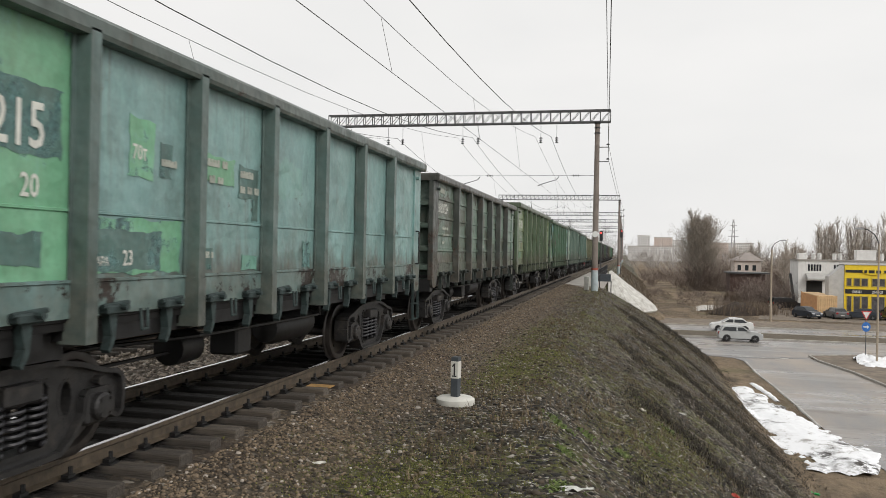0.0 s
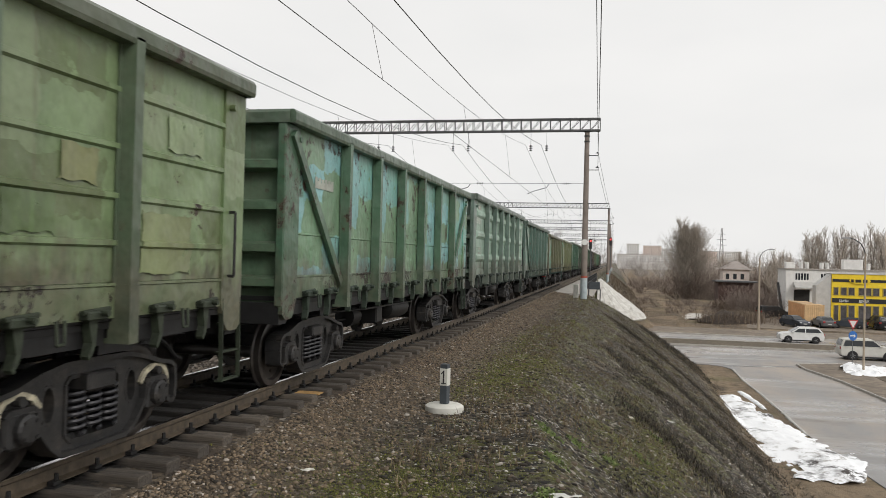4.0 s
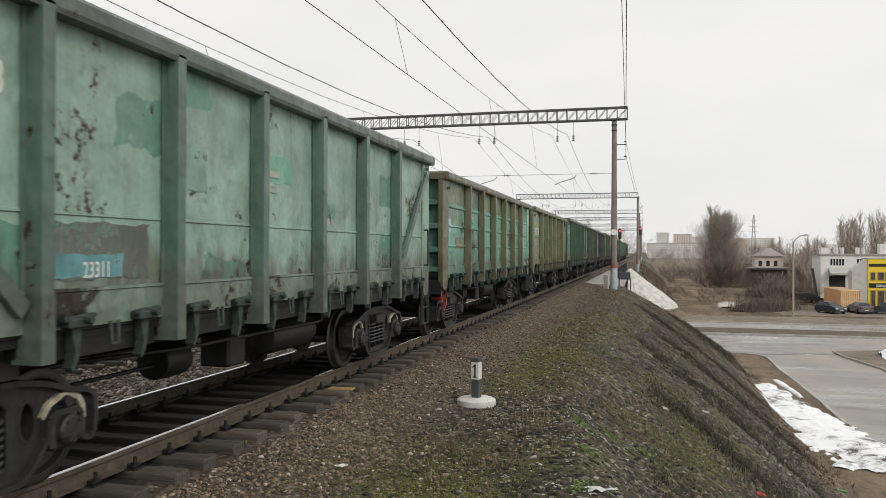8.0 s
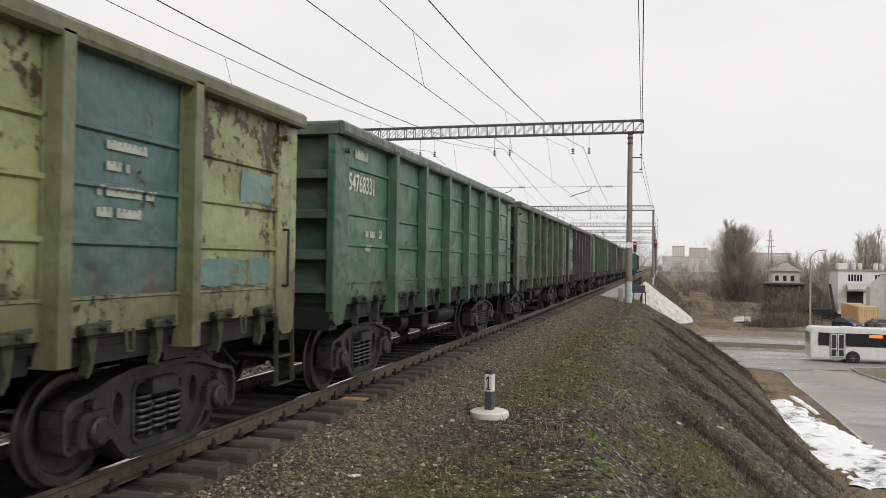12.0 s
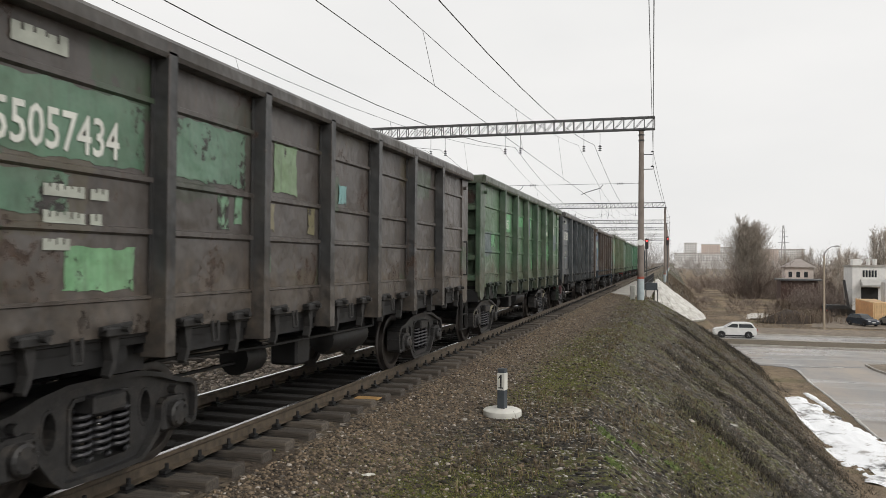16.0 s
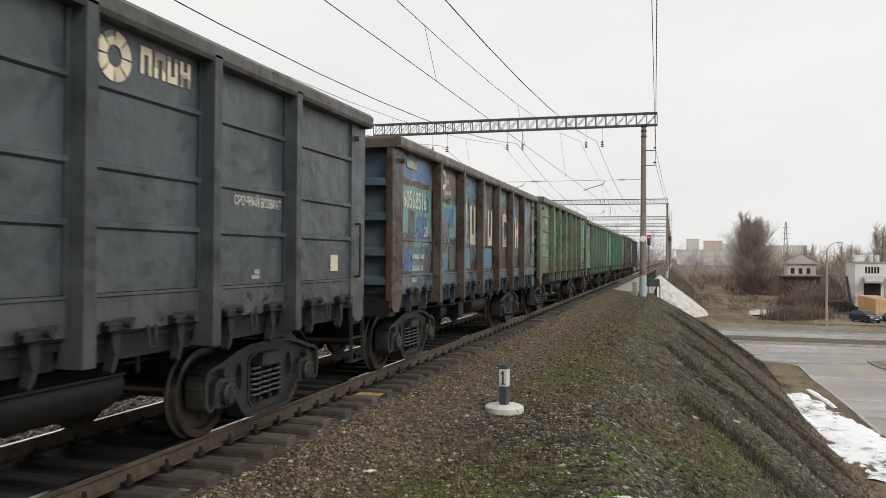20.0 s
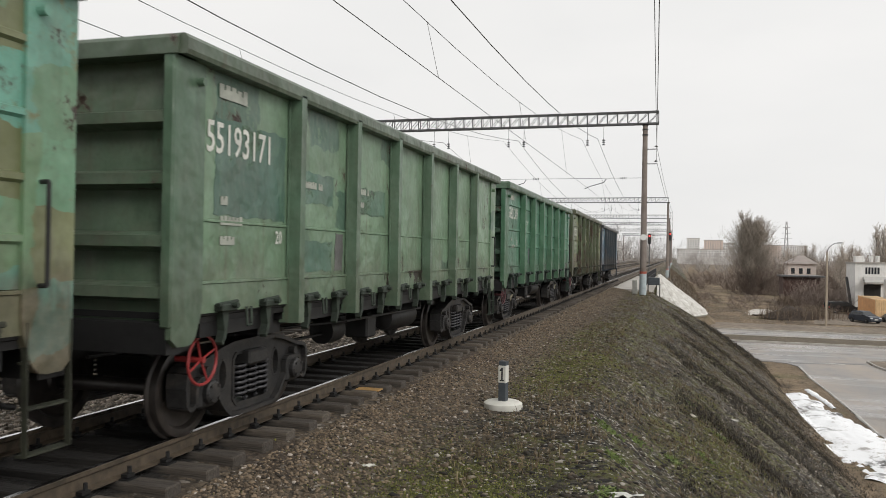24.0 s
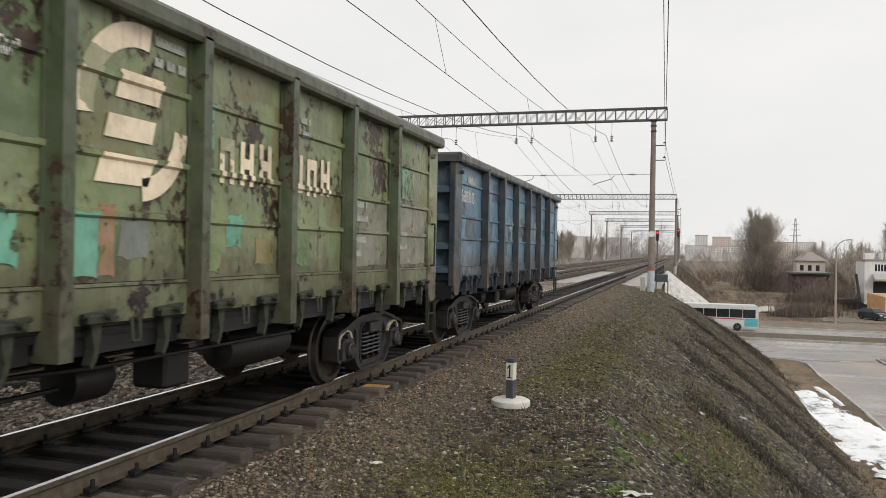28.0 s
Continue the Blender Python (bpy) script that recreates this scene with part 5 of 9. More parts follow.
KIT = wagon_meshes()
# Sill colour is blackened to stand for the shade under the side strip.
SILL = plain("grimy_side_sill", (0.0115, 0.011, 0.0108), 0.7, 0.1, 6, 0.5, 0.4)
FLIP = pose(0, 0, 0, 0, 0, 180)
BODY_PARTS = ("side_panel", "side_post", "top_chord", "end_wall", "end_rib", "end_chord", "corner_post", "grab_rail", "diagonal_brace", "repainted_patch", "lettering", "emblem", "painted_mark")
TALL_BODIES = {0: 0.965, 1: 0.935, 2: 1.035, 4: 1.04, 6: 0.93, 7: 0.94, 11: 1.04, 12: 1.04, 14: 1.045, 17: 1.04}
WHEELSETS = []
WAGONS = []


def wagon(label, coat, style="plank", post=None, end=None, chord=None, braces=(), hand_wheel=None, letters=(), plates=(), panels=None, marks=(), mark_paint=None, tall=1.0, brow=None):
    """An open-top goods wagon on two bogies; y runs towards the tail of the train."""
    w = thing("open_goods_wagon", label, "railway wagon", "wagons of the goods train")
    post, end, chord = post or coat, end or coat, chord or coat
    for flip in (None, FLIP):
        near = flip is None
        for i in range(7):
            a = PANEL_EDGES[i]
            kind = "end" if i in (0, 6) else "mid"
            m = pose(1.445, a + 0.01, 0)
            part("side_panel", KIT["panel", style, kind], (panels or {}).get(i, coat) if near else coat, w, at=m if near else FLIP @ m)
            part("bottom_strip", KIT["strip", kind], STRIP[coat.name], w, at=m if near else FLIP @ m)
        for y in POST_Y:
            m = pose(1.46, y, 0)
            part("side_post", KIT["post"], post, w, at=m if near else FLIP @ m)
        part("top_chord", KIT["chord"], chord, w, at=flip)
        part("side_sill", KIT["sill"], SILL, w, at=flip)
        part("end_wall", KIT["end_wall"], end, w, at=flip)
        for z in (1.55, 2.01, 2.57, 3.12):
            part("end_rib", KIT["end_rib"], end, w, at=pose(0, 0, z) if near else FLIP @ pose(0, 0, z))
        part("end_chord", KIT["end_chord"], chord, w, at=flip)
        for k, m in enumerate((Matrix(), Matrix.Diagonal((1, -1, 1, 1)))):
            part("corner_post", KIT["corner"], post if k else coat, w, at=m if near else FLIP @ m)
        part("footstep", KIT["step"], DIRTY[coat.name], w, at=flip)
        part("grab_rail", KIT["grab"], GRIME, w, at=flip)
        part("coupler", KIT["coupler"], CASTING, w, at=flip)
        part("air_hose", KIT["hose"], GRIME, w, at=flip)
        for i in range(7):
            mid = (PANEL_EDGES[i] + PANEL_EDGES[i + 1]) / 2
            m = pose(0, mid, 0)
            part("bottom_hatch", KIT["hatch"], GRIME, w, at=m if near else FLIP @ m)
            if near:
                for dy in (-0.42, 0.42):
                    part("hatch_lock", KIT["lock"], DIRTY[coat.name], w, at=pose(0, mid + dy, 0))
                part("tie_loop", KIT["loop"], DIRTY[coat.name], w, at=pose(0, mid + 0.05, 0))
    for s in braces:
        part("diagonal_brace", KIT["brace"], post, w, at=Matrix.Diagonal((1, s, 1, 1)))
    part("floor", KIT["floor"], GRIME, w)
    part("underframe", KIT["underframe"], GRIME, w)
    part("air_reservoir", KIT["air_tank"], GRIME, w)
    part("brake_cylinder", KIT["brake_cylinder"], GRIME, w)
    part("brake_valve", KIT["brake_valve"], GRIME, w)
    part("brake_pipe", KIT["pipe"], GRIME, w)
    if hand_wheel:
        part("hand_brake_wheel", KIT["hand_wheel"], hand_wheel, w)
    for y in (-4.325, 4.325):
        bogie = part("bogie", KIT["bolster"], CASTING, w, "cast steel bogie grey with brake dust", at=pose(0, y, 0))
        for flip in (None, FLIP):
            part("side_frame", KIT["frame"], CASTING, bogie, at=flip)
            for dy in (-0.225, 0.0, 0.225):
                part("coil_spring", KIT["springs"], SPRING, bogie, at=pose(0, dy, 0) if flip is None else FLIP @ pose(0, dy, 0))
            if brow and flip is None:
                for s in (-1, 1):
                    part("painted_edge", KIT["brow"], brow, bogie, "cream paint over the axle jaw", at=Matrix.Diagonal((1, s, 1, 1)))
            for dy in (-0.925, 0.925):
                m = pose(0, dy, WHEEL_R)
                part("axle_box", KIT["axle_box"], CASTING, bogie, at=m if flip is None else FLIP @ m)
        part("brake_beam", KIT["brake_beam"], GRIME, bogie)
        for dy in (-0.925, 0.925):
            ws = part("wheelset", wheelset_mesh, TREAD, bogie, at=pose(0, dy, WHEEL_R))
            WHEELSETS.append((ws, dy))
    for k, (y, z, w_, h_, mat) in enumerate(plates):
        part("repainted_patch", over_ribs(brushed(w_, h_, k + int(100 * abs(y))), style, z), mat, w, at=pose(1.4462 + 0.0006 * k, y, z))
    face = max(1.455, 1.4505 + 0.0006 * len(plates))     # paint lies on top of the touched-up patches
    for text, y, z, size, mat in letters:
        y = max(y, -5.86)
        plainbars = set(text) <= set("-/ ")
        for me in writing(text, size):
            part("lettering", over_ribs(me, style, z), LETTER_WORN if plainbars else mat, w, at=pose(face, y, z))
    for mk in marks:
        part("emblem" if mk[0] == "arc" else "painted_mark", over_ribs(mark_mesh(mk), style), mark_paint, w, at=pose(face - 0.003, 0, 0))
    if tall != 1.0:
        stretch = Matrix.Translation((0, 0, Z_SILL)) @ Matrix.Diagonal((1, 1, tall, 1)) @ Matrix.Translation((0, 0, -Z_SILL))
        for ob in w.children:
            if ob.name.split(".")[0] in BODY_PARTS:
                ob.matrix_basis = stretch @ ob.matrix_basis
    WAGONS.append(w)
    return w


def brushed(w_, h_, seed):
    """A thin coat of paint with an uneven brushed outline, w_ by h_ metres."""
    rng = random.Random(seed)
    n, m = max(4, int(w_ / 0.05)), max(4, int(h_ / 0.05))
    j = min(0.05, 0.16 * min(w_, h_))
    ph = [rng.uniform(0, 6.283) for _ in range(8)]

    def off(t, k):
        wave = 0.5 + 0.28 * math.sin(t * 9 + ph[k]) + 0.22 * math.sin(t * 23 + ph[k + 4])
        return j * (0.7 * wave + 0.3 * rng.random())
    pts = [(w_ * i / n, off(w_ * i / n, 0)) for i in range(n)] + [(w_ - off(h_ * i / m, 1), h_ * i / m) for i in range(m)]
    pts += [(w_ - w_ * i / n, h_ - off(w_ * i / n, 2)) for i in range(n)] + [(off(h_ * i / m, 3), h_ - h_ * i / m) for i in range(m)]
    bm = bmesh.new()
    prism(bm, pts, "x", 0.0, 0.003)
    return finish(bm, "repainted_patch")


def over_ribs(me, style, z0=0.0):
    """Lays flat paint over the pressed ribs of a side sheet; z0 is the height at which the mesh will hang."""
    co = [v.co.z for v in me.vertices]
    levels = [z - z0 for c in RIBS.get(style, ()) for z in (c - 0.05, c - 0.03, c + 0.012, c + 0.022) if min(co) < z - z0 < max(co)]
    inside = [c for c in RIBS.get(style, ()) if min(co) + z0 < c + 0.022 and max(co) + z0 > c - 0.05]
    if not inside:
        return me
    bm = bmesh.new()
    bm.from_mesh(me)
    for z in levels:
        bmesh.ops.bisect_plane(bm, geom=bm.verts[:] + bm.edges[:] + bm.faces[:], plane_co=(0, 0, z), plane_no=(0, 0, 1))
    for v in bm.verts:
        v.co.x += sum(float(np.interp(v.co.z + z0, (c - 0.05, c - 0.03, c + 0.012, c + 0.022), (0, 0.028, 0.028, 0))) for c in inside)
    out = bpy.data.meshes.new(me.name)
    bm.to_mesh(out)
    bm.free()
    return out


def mark_mesh(mk):
    """A flat painted shape on the side: a bow of a ring, a slanted block or a disc."""
    bm = bmesh.new()
    if mk[0] == "arc":
        _, cy, cz, r0, r1, a0, a1 = mk
        n = 18
        rows = []
        for i in range(n + 1):
            a = radians(a0 + (a1 - a0) * i / n)
            rows.append([bm.verts.new((x, cy + r * math.cos(a), cz + r * math.sin(a))) for r in (r0, r1) for x in (0.0, 0.004)])
        for p, q in zip(rows, rows[1:]):
            for i, j in ((1, 3), (3, 2), (2, 0), (0, 1)):
                bm.faces.new((p[i], p[j], q[j], q[i]))
    elif mk[0] == "slot":
        _, y, z, w_, h_, kind = mk
        t = w_ * 0.3
        shape = {0: [(0, 0), (t, 0), (t, h_ * 0.72), (w_ - t, h_ * 0.72), (w_ - t, 0), (w_, 0), (w_, h_), (0, h_)],
                 1: [(0, 0), (w_, 0), (w_, h_), (w_ - t, h_), (w_ - t, h_ * 0.26), (t, h_ * 0.26), (t, h_), (0, h_)],
                 2: [(0, 0), (w_, 0), (w_, h_ * 0.24), (t, h_ * 0.24), (t, h_ * 0.76), (w_, h_ * 0.76), (w_, h_), (0, h_)],
                 3: [(0, 0), (t, 0), (t, h_ * 0.38), (w_ - t, h_ * 0.38), (w_ - t, 0), (w_, 0), (w_, h_), (w_ - t, h_), (w_ - t, h_ * 0.62), (t, h_ * 0.62), (t, h_), (0, h_)]}[kind]
        prism(bm, [(y + u, z + v) for u, v in shape], "x", 0.0, 0.004)
    else:
        _, y, z, w_, h_, lean = mk
        prism(bm, [(y, z), (y + w_, z), (y + w_ + lean, z + h_), (y + lean, z + h_)], "x", 0.0, 0.004)
    return finish(bm, "painted_mark")


def word_marks(y0, y1, z, h, n, gap=0.3, stroke=0.0, seed=1):
    """A painted word as plain blocks, one for each letter, kept clear of the posts."""
    rng = random.Random(seed)
    out = []
    step = (y1 - y0) / n
    for i in range(n):
        a = y0 + i * step
        b = a + step * (1 - gap)
        for p in POST_Y:
            if a < p + 0.14 and b > p - 0.14:
                if p - a > b - p:
                    b = min(b, p - 0.14)
                else:
                    a = max(a, p + 0.14)
        if b - a > 0.08:
            out.append(("slot", a, z + rng.uniform(-0.02, 0.02), b - a, h, rng.randint(0, 3)))
    return out


WRITINGS = {}


def islands(me, name):
    """The separate pieces of a flat mesh, each as a mesh of its own."""
    root = list(range(len(me.vertices)))

    def top(i):
        while root[i] != i:
            root[i] = root[root[i]]
            i = root[i]
        return i
    for f in me.polygons:
        for v in f.vertices[1:]:
            root[top(v)] = top(f.vertices[0])
    groups = {}
    for f in me.polygons:
        groups.setdefault(top(f.vertices[0]), []).append(list(f.vertices))
    out = []
    for faces in groups.values():
        used = sorted({v for f in faces for v in f})
        at = {v: k for k, v in enumerate(used)}
        one = bpy.data.meshes.new(name)
        one.from_pydata([me.vertices[v].co[:] for v in used], [], [[at[v] for v in f] for f in faces])
        out.append(one)
    return out


def writing(text, size):
    """Meshes of a text, one for each sign; a string of dashes gives one toothed bar for each unreadable word, in rows."""
    key = text, size
    if key not in WRITINGS:
        WRITINGS[key] = []
        if set(text) <= set("-/ "):
            rng = random.Random(len(text))
            for row, line in enumerate(text.split("/")):
                y, z = 0.0, -row * size * 1.5
                for word in line.split(" "):
                    if not word:
                        continue
                    top, low = [], []
                    for _ in word:
                        a, b, h = y, y + size * 0.40, size * rng.uniform(0.62, 0.72)
                        cutoff = rng.uniform(0.3, 0.55) * size
                        top += [(a, z + h), (b, z + h), (b, z + cutoff * 0.9), (b + size * 0.14, z + cutoff * 0.9)]
                        y += size * 0.54
                    end = top[-3][0]
                    outline = [(0.0 + top[0][0], z), (end, z)] + [q for q in top[:-2]][::-1]
                    bm = bmesh.new()
                    prism(bm, outline, "x", 0.0, 0.003)
                    WRITINGS[key].append(finish(bm, "lettering_bar"))
                    y += size * 0.34
        else:
            WRITINGS[key] = islands(lettering(text, size), "lettering")
    return WRITINGS[key]


bm = bmesh.new()
for s in (-1, 1):
    me = KIT["wheel"].copy()
    me.transform(pose(0.80, 0, 0) if s > 0 else FLIP @ pose(0.80, 0, 0))
    bm.from_mesh(me)
bm.from_mesh(KIT["axle"])
wheelset_mesh = finish(bm, "wheelset", True)
DIRTY, STRIP = {}, {}


def coat_of(name, base, **kw):
    kw.setdefault("splash", 0.75)
    m = paint(name, base, **kw)
    STRIP[name] = paint(name + "_grimy_strip", tuple(c * 0.84 + 0.006 for c in base), rust=0.26, seed=kw["seed"] + 20.0, dust=kw.get("dust", 0.35) + 0.2, rustcol=(0.036, 0.026, 0.019), splash=kw["splash"] * 0.6)
    DIRTY[name] = plain(name + "_lock_steel", tuple(c * 0.12 + 0.016 for c in base), 0.65, 0.1, 11, 0.7, 0.3)
    return m


L = LETTER
CREAM = plain("stained_cream_paint", (0.50, 0.46, 0.34), 0.7, 0, 9, 0.5, 0.2)
RED = plain("red_hand_wheel_paint", (0.30, 0.03, 0.03), 0.5, 0, 8, 0.3, 0.1)
DULLRED = plain("dusty_maroon_hand_wheel_paint", (0.11, 0.04, 0.045), 0.6, 0, 8, 0.3, 0.1)
ROWS = "------ ---/------ --/----"

fleet = [
    # 0 pale teal
    dict(label="pale teal open-top goods wagon with bright green touch-ups", base=rgb(112, 156, 154), patch=rgb(92, 178, 120), patch2=rgb(66, 110, 104), patches=0.03, rust=0.14, style="smooth", post=rgb(84, 112, 108), bays={0: rgb(92, 164, 120)},
         touch=[(-5.4, 2.6, 1.1, 0.6, rgb(52, 94, 86)), (-5.5, 1.75, 1.0, 0.3, rgb(52, 94, 86)), (-4.0, 1.66, 1.38, 0.55, rgb(92, 164, 120)), (-4.0, 1.68, 1.05, 0.42, rgb(58, 98, 92)), (-3.5, 2.55, 0.42, 0.6, rgb(92, 164, 120)), (-3.02, 2.6, 0.22, 0.35, rgb(58, 98, 92)), (-2.34, 2.62, 0.78, 0.34, rgb(92, 164, 120)), (-1.5, 2.5, 0.5, 0.42, rgb(58, 98, 92)), (-1.16, 2.25, 0.16, 0.35, rgb(58, 98, 92)), (-2.3, 1.68, 0.28, 0.26, rgb(58, 98, 92)), (-1.4, 1.66, 0.4, 0.2, rgb(90, 150, 130)), (0.3, 1.66, 0.3, 0.4, rgb(84, 130, 122))],
         letters=[("215", -5.05, 2.68, 0.5), ("20", -4.75, 2.3, 0.26), ("70т", -3.44, 2.74, 0.2), ("-----", -3.0, 2.72, 0.1), ("------ --/-- -- --", -2.3, 2.82, 0.12), ("-----/-- -- --", -1.46, 2.76, 0.12), ("ТАРА", -3.95, 1.76, 0.11), ("23", -3.55, 1.76, 0.2), ("--- -", -2.26, 1.82, 0.1)]),
    dict(style="board", label="weathered grey-green open-top goods wagon, brown with dust", base=rgb(84, 108, 96), patch=rgb(122, 148, 134), patch2=rgb(78, 78, 66), patches=0.3, rust=0.22, post=rgb(58, 68, 64),
         letters=[("-----", -5.7, 3.42, 0.2), ("60608254", -6.0, 2.92, 0.36), (ROWS, -5.4, 2.5, 0.12), ("---------", -0.45, 2.08, 0.14), ("---- ---/-- -----", 1.3, 2.62, 0.1)]),
    dict(style="board", label="moss green open-top goods wagon with pale repainted squares", base=rgb(98, 122, 78), patch=rgb(128, 146, 108), patch2=rgb(88, 104, 58), patches=0.42, rust=0.12, post=rgb(84, 108, 80),
         letters=[("-----", -5.7, 3.42, 0.2), ("59378836", -6.0, 2.88, 0.42), (ROWS, -5.6, 2.48, 0.13), ("20", -4.6, 2.5, 0.2), ("---- ---", -3.7, 2.98, 0.14), ("-----/------", -2.2, 2.9, 0.12), ("---/----", -2.2, 2.4, 0.12), ("---", -3.9, 2.1, 0.12)],
         touch=[(-5.86, 2.36, 1.5, 0.4, rgb(92, 116, 92)), (-5.8, 1.68, 0.8, 0.26, rgb(66, 128, 98)), (-4.9, 1.68, 0.6, 0.26, rgb(84, 110, 62)), (-5.0, 2.02, 0.35, 0.3, rgb(116, 106, 66)), (-3.98, 2.84, 1.3, 0.34, rgb(132, 152, 112)), (-3.98, 2.42, 0.6, 0.34, rgb(124, 144, 100)), (-3.3, 2.4, 0.6, 0.36, rgb(142, 160, 124)), (-3.98, 2.02, 0.45, 0.32, rgb(76, 100, 58)), (-3.4, 2.0, 0.7, 0.34, rgb(118, 140, 98)), (-3.3, 1.68, 0.4, 0.28, rgb(84, 92, 122)), (-2.88, 1.68, 0.28, 0.9, rgb(86, 108, 72)), (-2.3, 2.84, 0.7, 0.36, rgb(136, 154, 116)), (-2.3, 2.0, 0.6, 0.34, rgb(146, 162, 130)), (-1.6, 2.4, 0.5, 0.36, rgb(78, 100, 58)), (-1.65, 1.68, 0.55, 0.28, rgb(80, 104, 60)), (-0.66, 2.42, 0.8, 0.34, rgb(122, 120, 74)), (-0.6, 1.68, 0.5, 0.28, rgb(126, 128, 82)), (0.1, 2.02, 0.5, 0.34, rgb(74, 92, 70)), (0.1, 2.86, 0.5, 0.34, rgb(128, 146, 106)), (1.05, 2.4, 0.5, 0.36, rgb(136, 152, 112)), (1.6, 1.68, 0.7, 0.6, rgb(112, 112, 66)), (2.7, 2.0, 0.6, 0.36, rgb(82, 104, 60)), (3.3, 2.42, 0.5, 0.34, rgb(120, 124, 74)), (4.4, 1.68, 0.9, 0.6, rgb(108, 118, 70)), (4.8, 2.84, 0.7, 0.36, rgb(126, 146, 104))]),
    dict(label="peeling green open-top goods wagon with sky-blue patches and braces", base=rgb(98, 140, 104), patch=rgb(122, 190, 200), patch2=rgb(110, 176, 168), patches=0.45, rust=0.26, style="smooth", braces=(-1, 1), post=rgb(70, 112, 84),
         letters=[("------", -5.3, 2.9, 0.24)]),
    dict(label="pale mint open-top goods wagon with pressed relief panels", base=rgb(132, 164, 146), rust=0.08, style="relief", post=rgb(98, 126, 114), letters=[("-----", -5.5, 3.42, 0.2), ("50398310", -6.0, 2.98, 0.32), (ROWS, -5.4, 2.2, 0.1)]),
    dict(label="pale jade open-top goods wagon with diagonal end braces", base=rgb(124, 160, 142), patch=rgb(56, 134, 110), patch2=rgb(132, 170, 152), patches=0.06, rust=0.2, style="smooth", braces=(-1, 1), post=rgb(80, 116, 104), touch=[(-0.6, 2.72, 0.75, 0.36, rgb(76, 156, 124)), (1.0, 2.32, 0.55, 0.3, rgb(76, 156, 124)), (2.7, 2.9, 0.4, 0.3, rgb(76, 156, 124)), (-4.0, 1.68, 1.25, 0.5, rgb(66, 68, 64)), (-3.9, 1.7, 0.8, 0.22, rgb(64, 138, 148)), (-2.3, 2.5, 0.5, 0.5, rgb(108, 146, 130))],
         letters=[("55083", -5.0, 3.0, 0.34), ("------/-----", -0.6, 2.8, 0.12), ("----- --/---", 1.0, 2.3, 0.12), ("23311", -3.6, 1.72, 0.18)]),
    dict(style="low_plank", label="olive and turquoise scuffed open-top goods wagon", base=rgb(94, 166, 146), patch=rgb(108, 116, 84), patch2=rgb(84, 176, 154), patches=0.1, rust=0.22, touch=[(a, 3.12, b - a, 0.52, rgb(98, 102, 70)) for a, b in ((-6.1, -4.27), (-4.0, -2.62), (-2.35, -0.97), (-0.70, 0.68), (0.96, 2.33), (2.61, 3.98), (4.26, 6.1))] + [(-6.05, 2.42, 0.5, 0.36, rgb(150, 176, 180)), (-5.2, 2.0, 0.8, 0.36, rgb(112, 108, 76))], post=rgb(104, 106, 72), hand=RED,
         letters=[("55753831", -4.0, 2.85, 0.3), ("20", -3.1, 2.3, 0.2)]),
    dict(style="low_plank", label="rusty turquoise and yellow-green open-top goods wagon", base=rgb(130, 142, 88), patch=rgb(146, 148, 92), patch2=rgb(118, 128, 84), patches=0.12, rust=0.3, post=rgb(108, 118, 74), rustcol=(0.085, 0.047, 0.022), bays={5: rgb(54, 92, 88)}, touch=[(-5.75, 3.2, 1.3, 0.3, rgb(70, 128, 126)), (-5.9, 2.56, 1.4, 0.44, rgb(72, 136, 130)), (-5.9, 2.06, 0.7, 0.48, rgb(48, 92, 98)), (-5.24, 2.3, 0.3, 0.2, rgb(150, 140, 96)), (-4.86, 2.22, 0.36, 0.3, rgb(70, 132, 130)), (-5.26, 1.7, 0.24, 0.2, rgb(84, 132, 140)), (-4.0, 2.52, 1.3, 0.42, rgb(80, 156, 146)), (-4.0, 2.06, 1.3, 0.46, rgb(58, 96, 100)), (-3.98, 1.67, 0.5, 0.36, rgb(56, 72, 86)), (-3.45, 1.67, 0.75, 0.38, rgb(52, 88, 90)), (-2.9, 2.98, 0.25, 0.5, rgb(86, 140, 160)), (-2.34, 2.54, 1.35, 0.38, rgb(82, 160, 150)), (-2.34, 2.08, 0.85, 0.44, rgb(60, 100, 104)), (-2.34, 1.67, 0.5, 0.36, rgb(52, 84, 96)), (-0.66, 2.1, 0.6, 0.44, rgb(74, 150, 148)), (-0.66, 2.56, 0.7, 0.36, rgb(150, 156, 140)), (-0.62, 2.0, 0.32, 0.3, rgb(196, 200, 196)), (0.02, 2.1, 0.66, 0.4, rgb(70, 130, 124)), (1.0, 2.42, 0.6, 0.34, rgb(150, 112, 84)), (4.3, 1.67, 1.5, 0.34, rgb(64, 110, 112)), (5.1, 2.6, 0.7, 0.4, rgb(76, 120, 120))],
         letters=[("-----", -5.7, 3.42, 0.2), ("60742038", -5.86, 2.68, 0.44), (ROWS, -5.7, 2.42, 0.13), ("20", -4.75, 2.3, 0.2), ("--------/--- -", 3.05, 2.9, 0.12), ("- ------- --/--- -----", 2.95, 2.5, 0.12)]),
    dict(label="plain dark green open-top goods wagon, fairly clean", base=rgb(52, 98, 74), patch=rgb(76, 122, 96), patches=0.2, rust=0.07, dust=0.2, splash=0.35, post=rgb(44, 92, 68),
         letters=[("-----", -5.65, 3.42, 0.2), ("54768331", -6.0, 2.95, 0.36), ("-- ---/---", -5.2, 2.3, 0.14), ("20", -4.6, 2.3, 0.18)]),
    dict(label="dark green open-top goods wagon spotted with rust", base=rgb(62, 96, 64), patch=rgb(90, 138, 108), patch2=rgb(58, 76, 52), patches=0.2, rust=0.33, post=rgb(52, 84, 60),
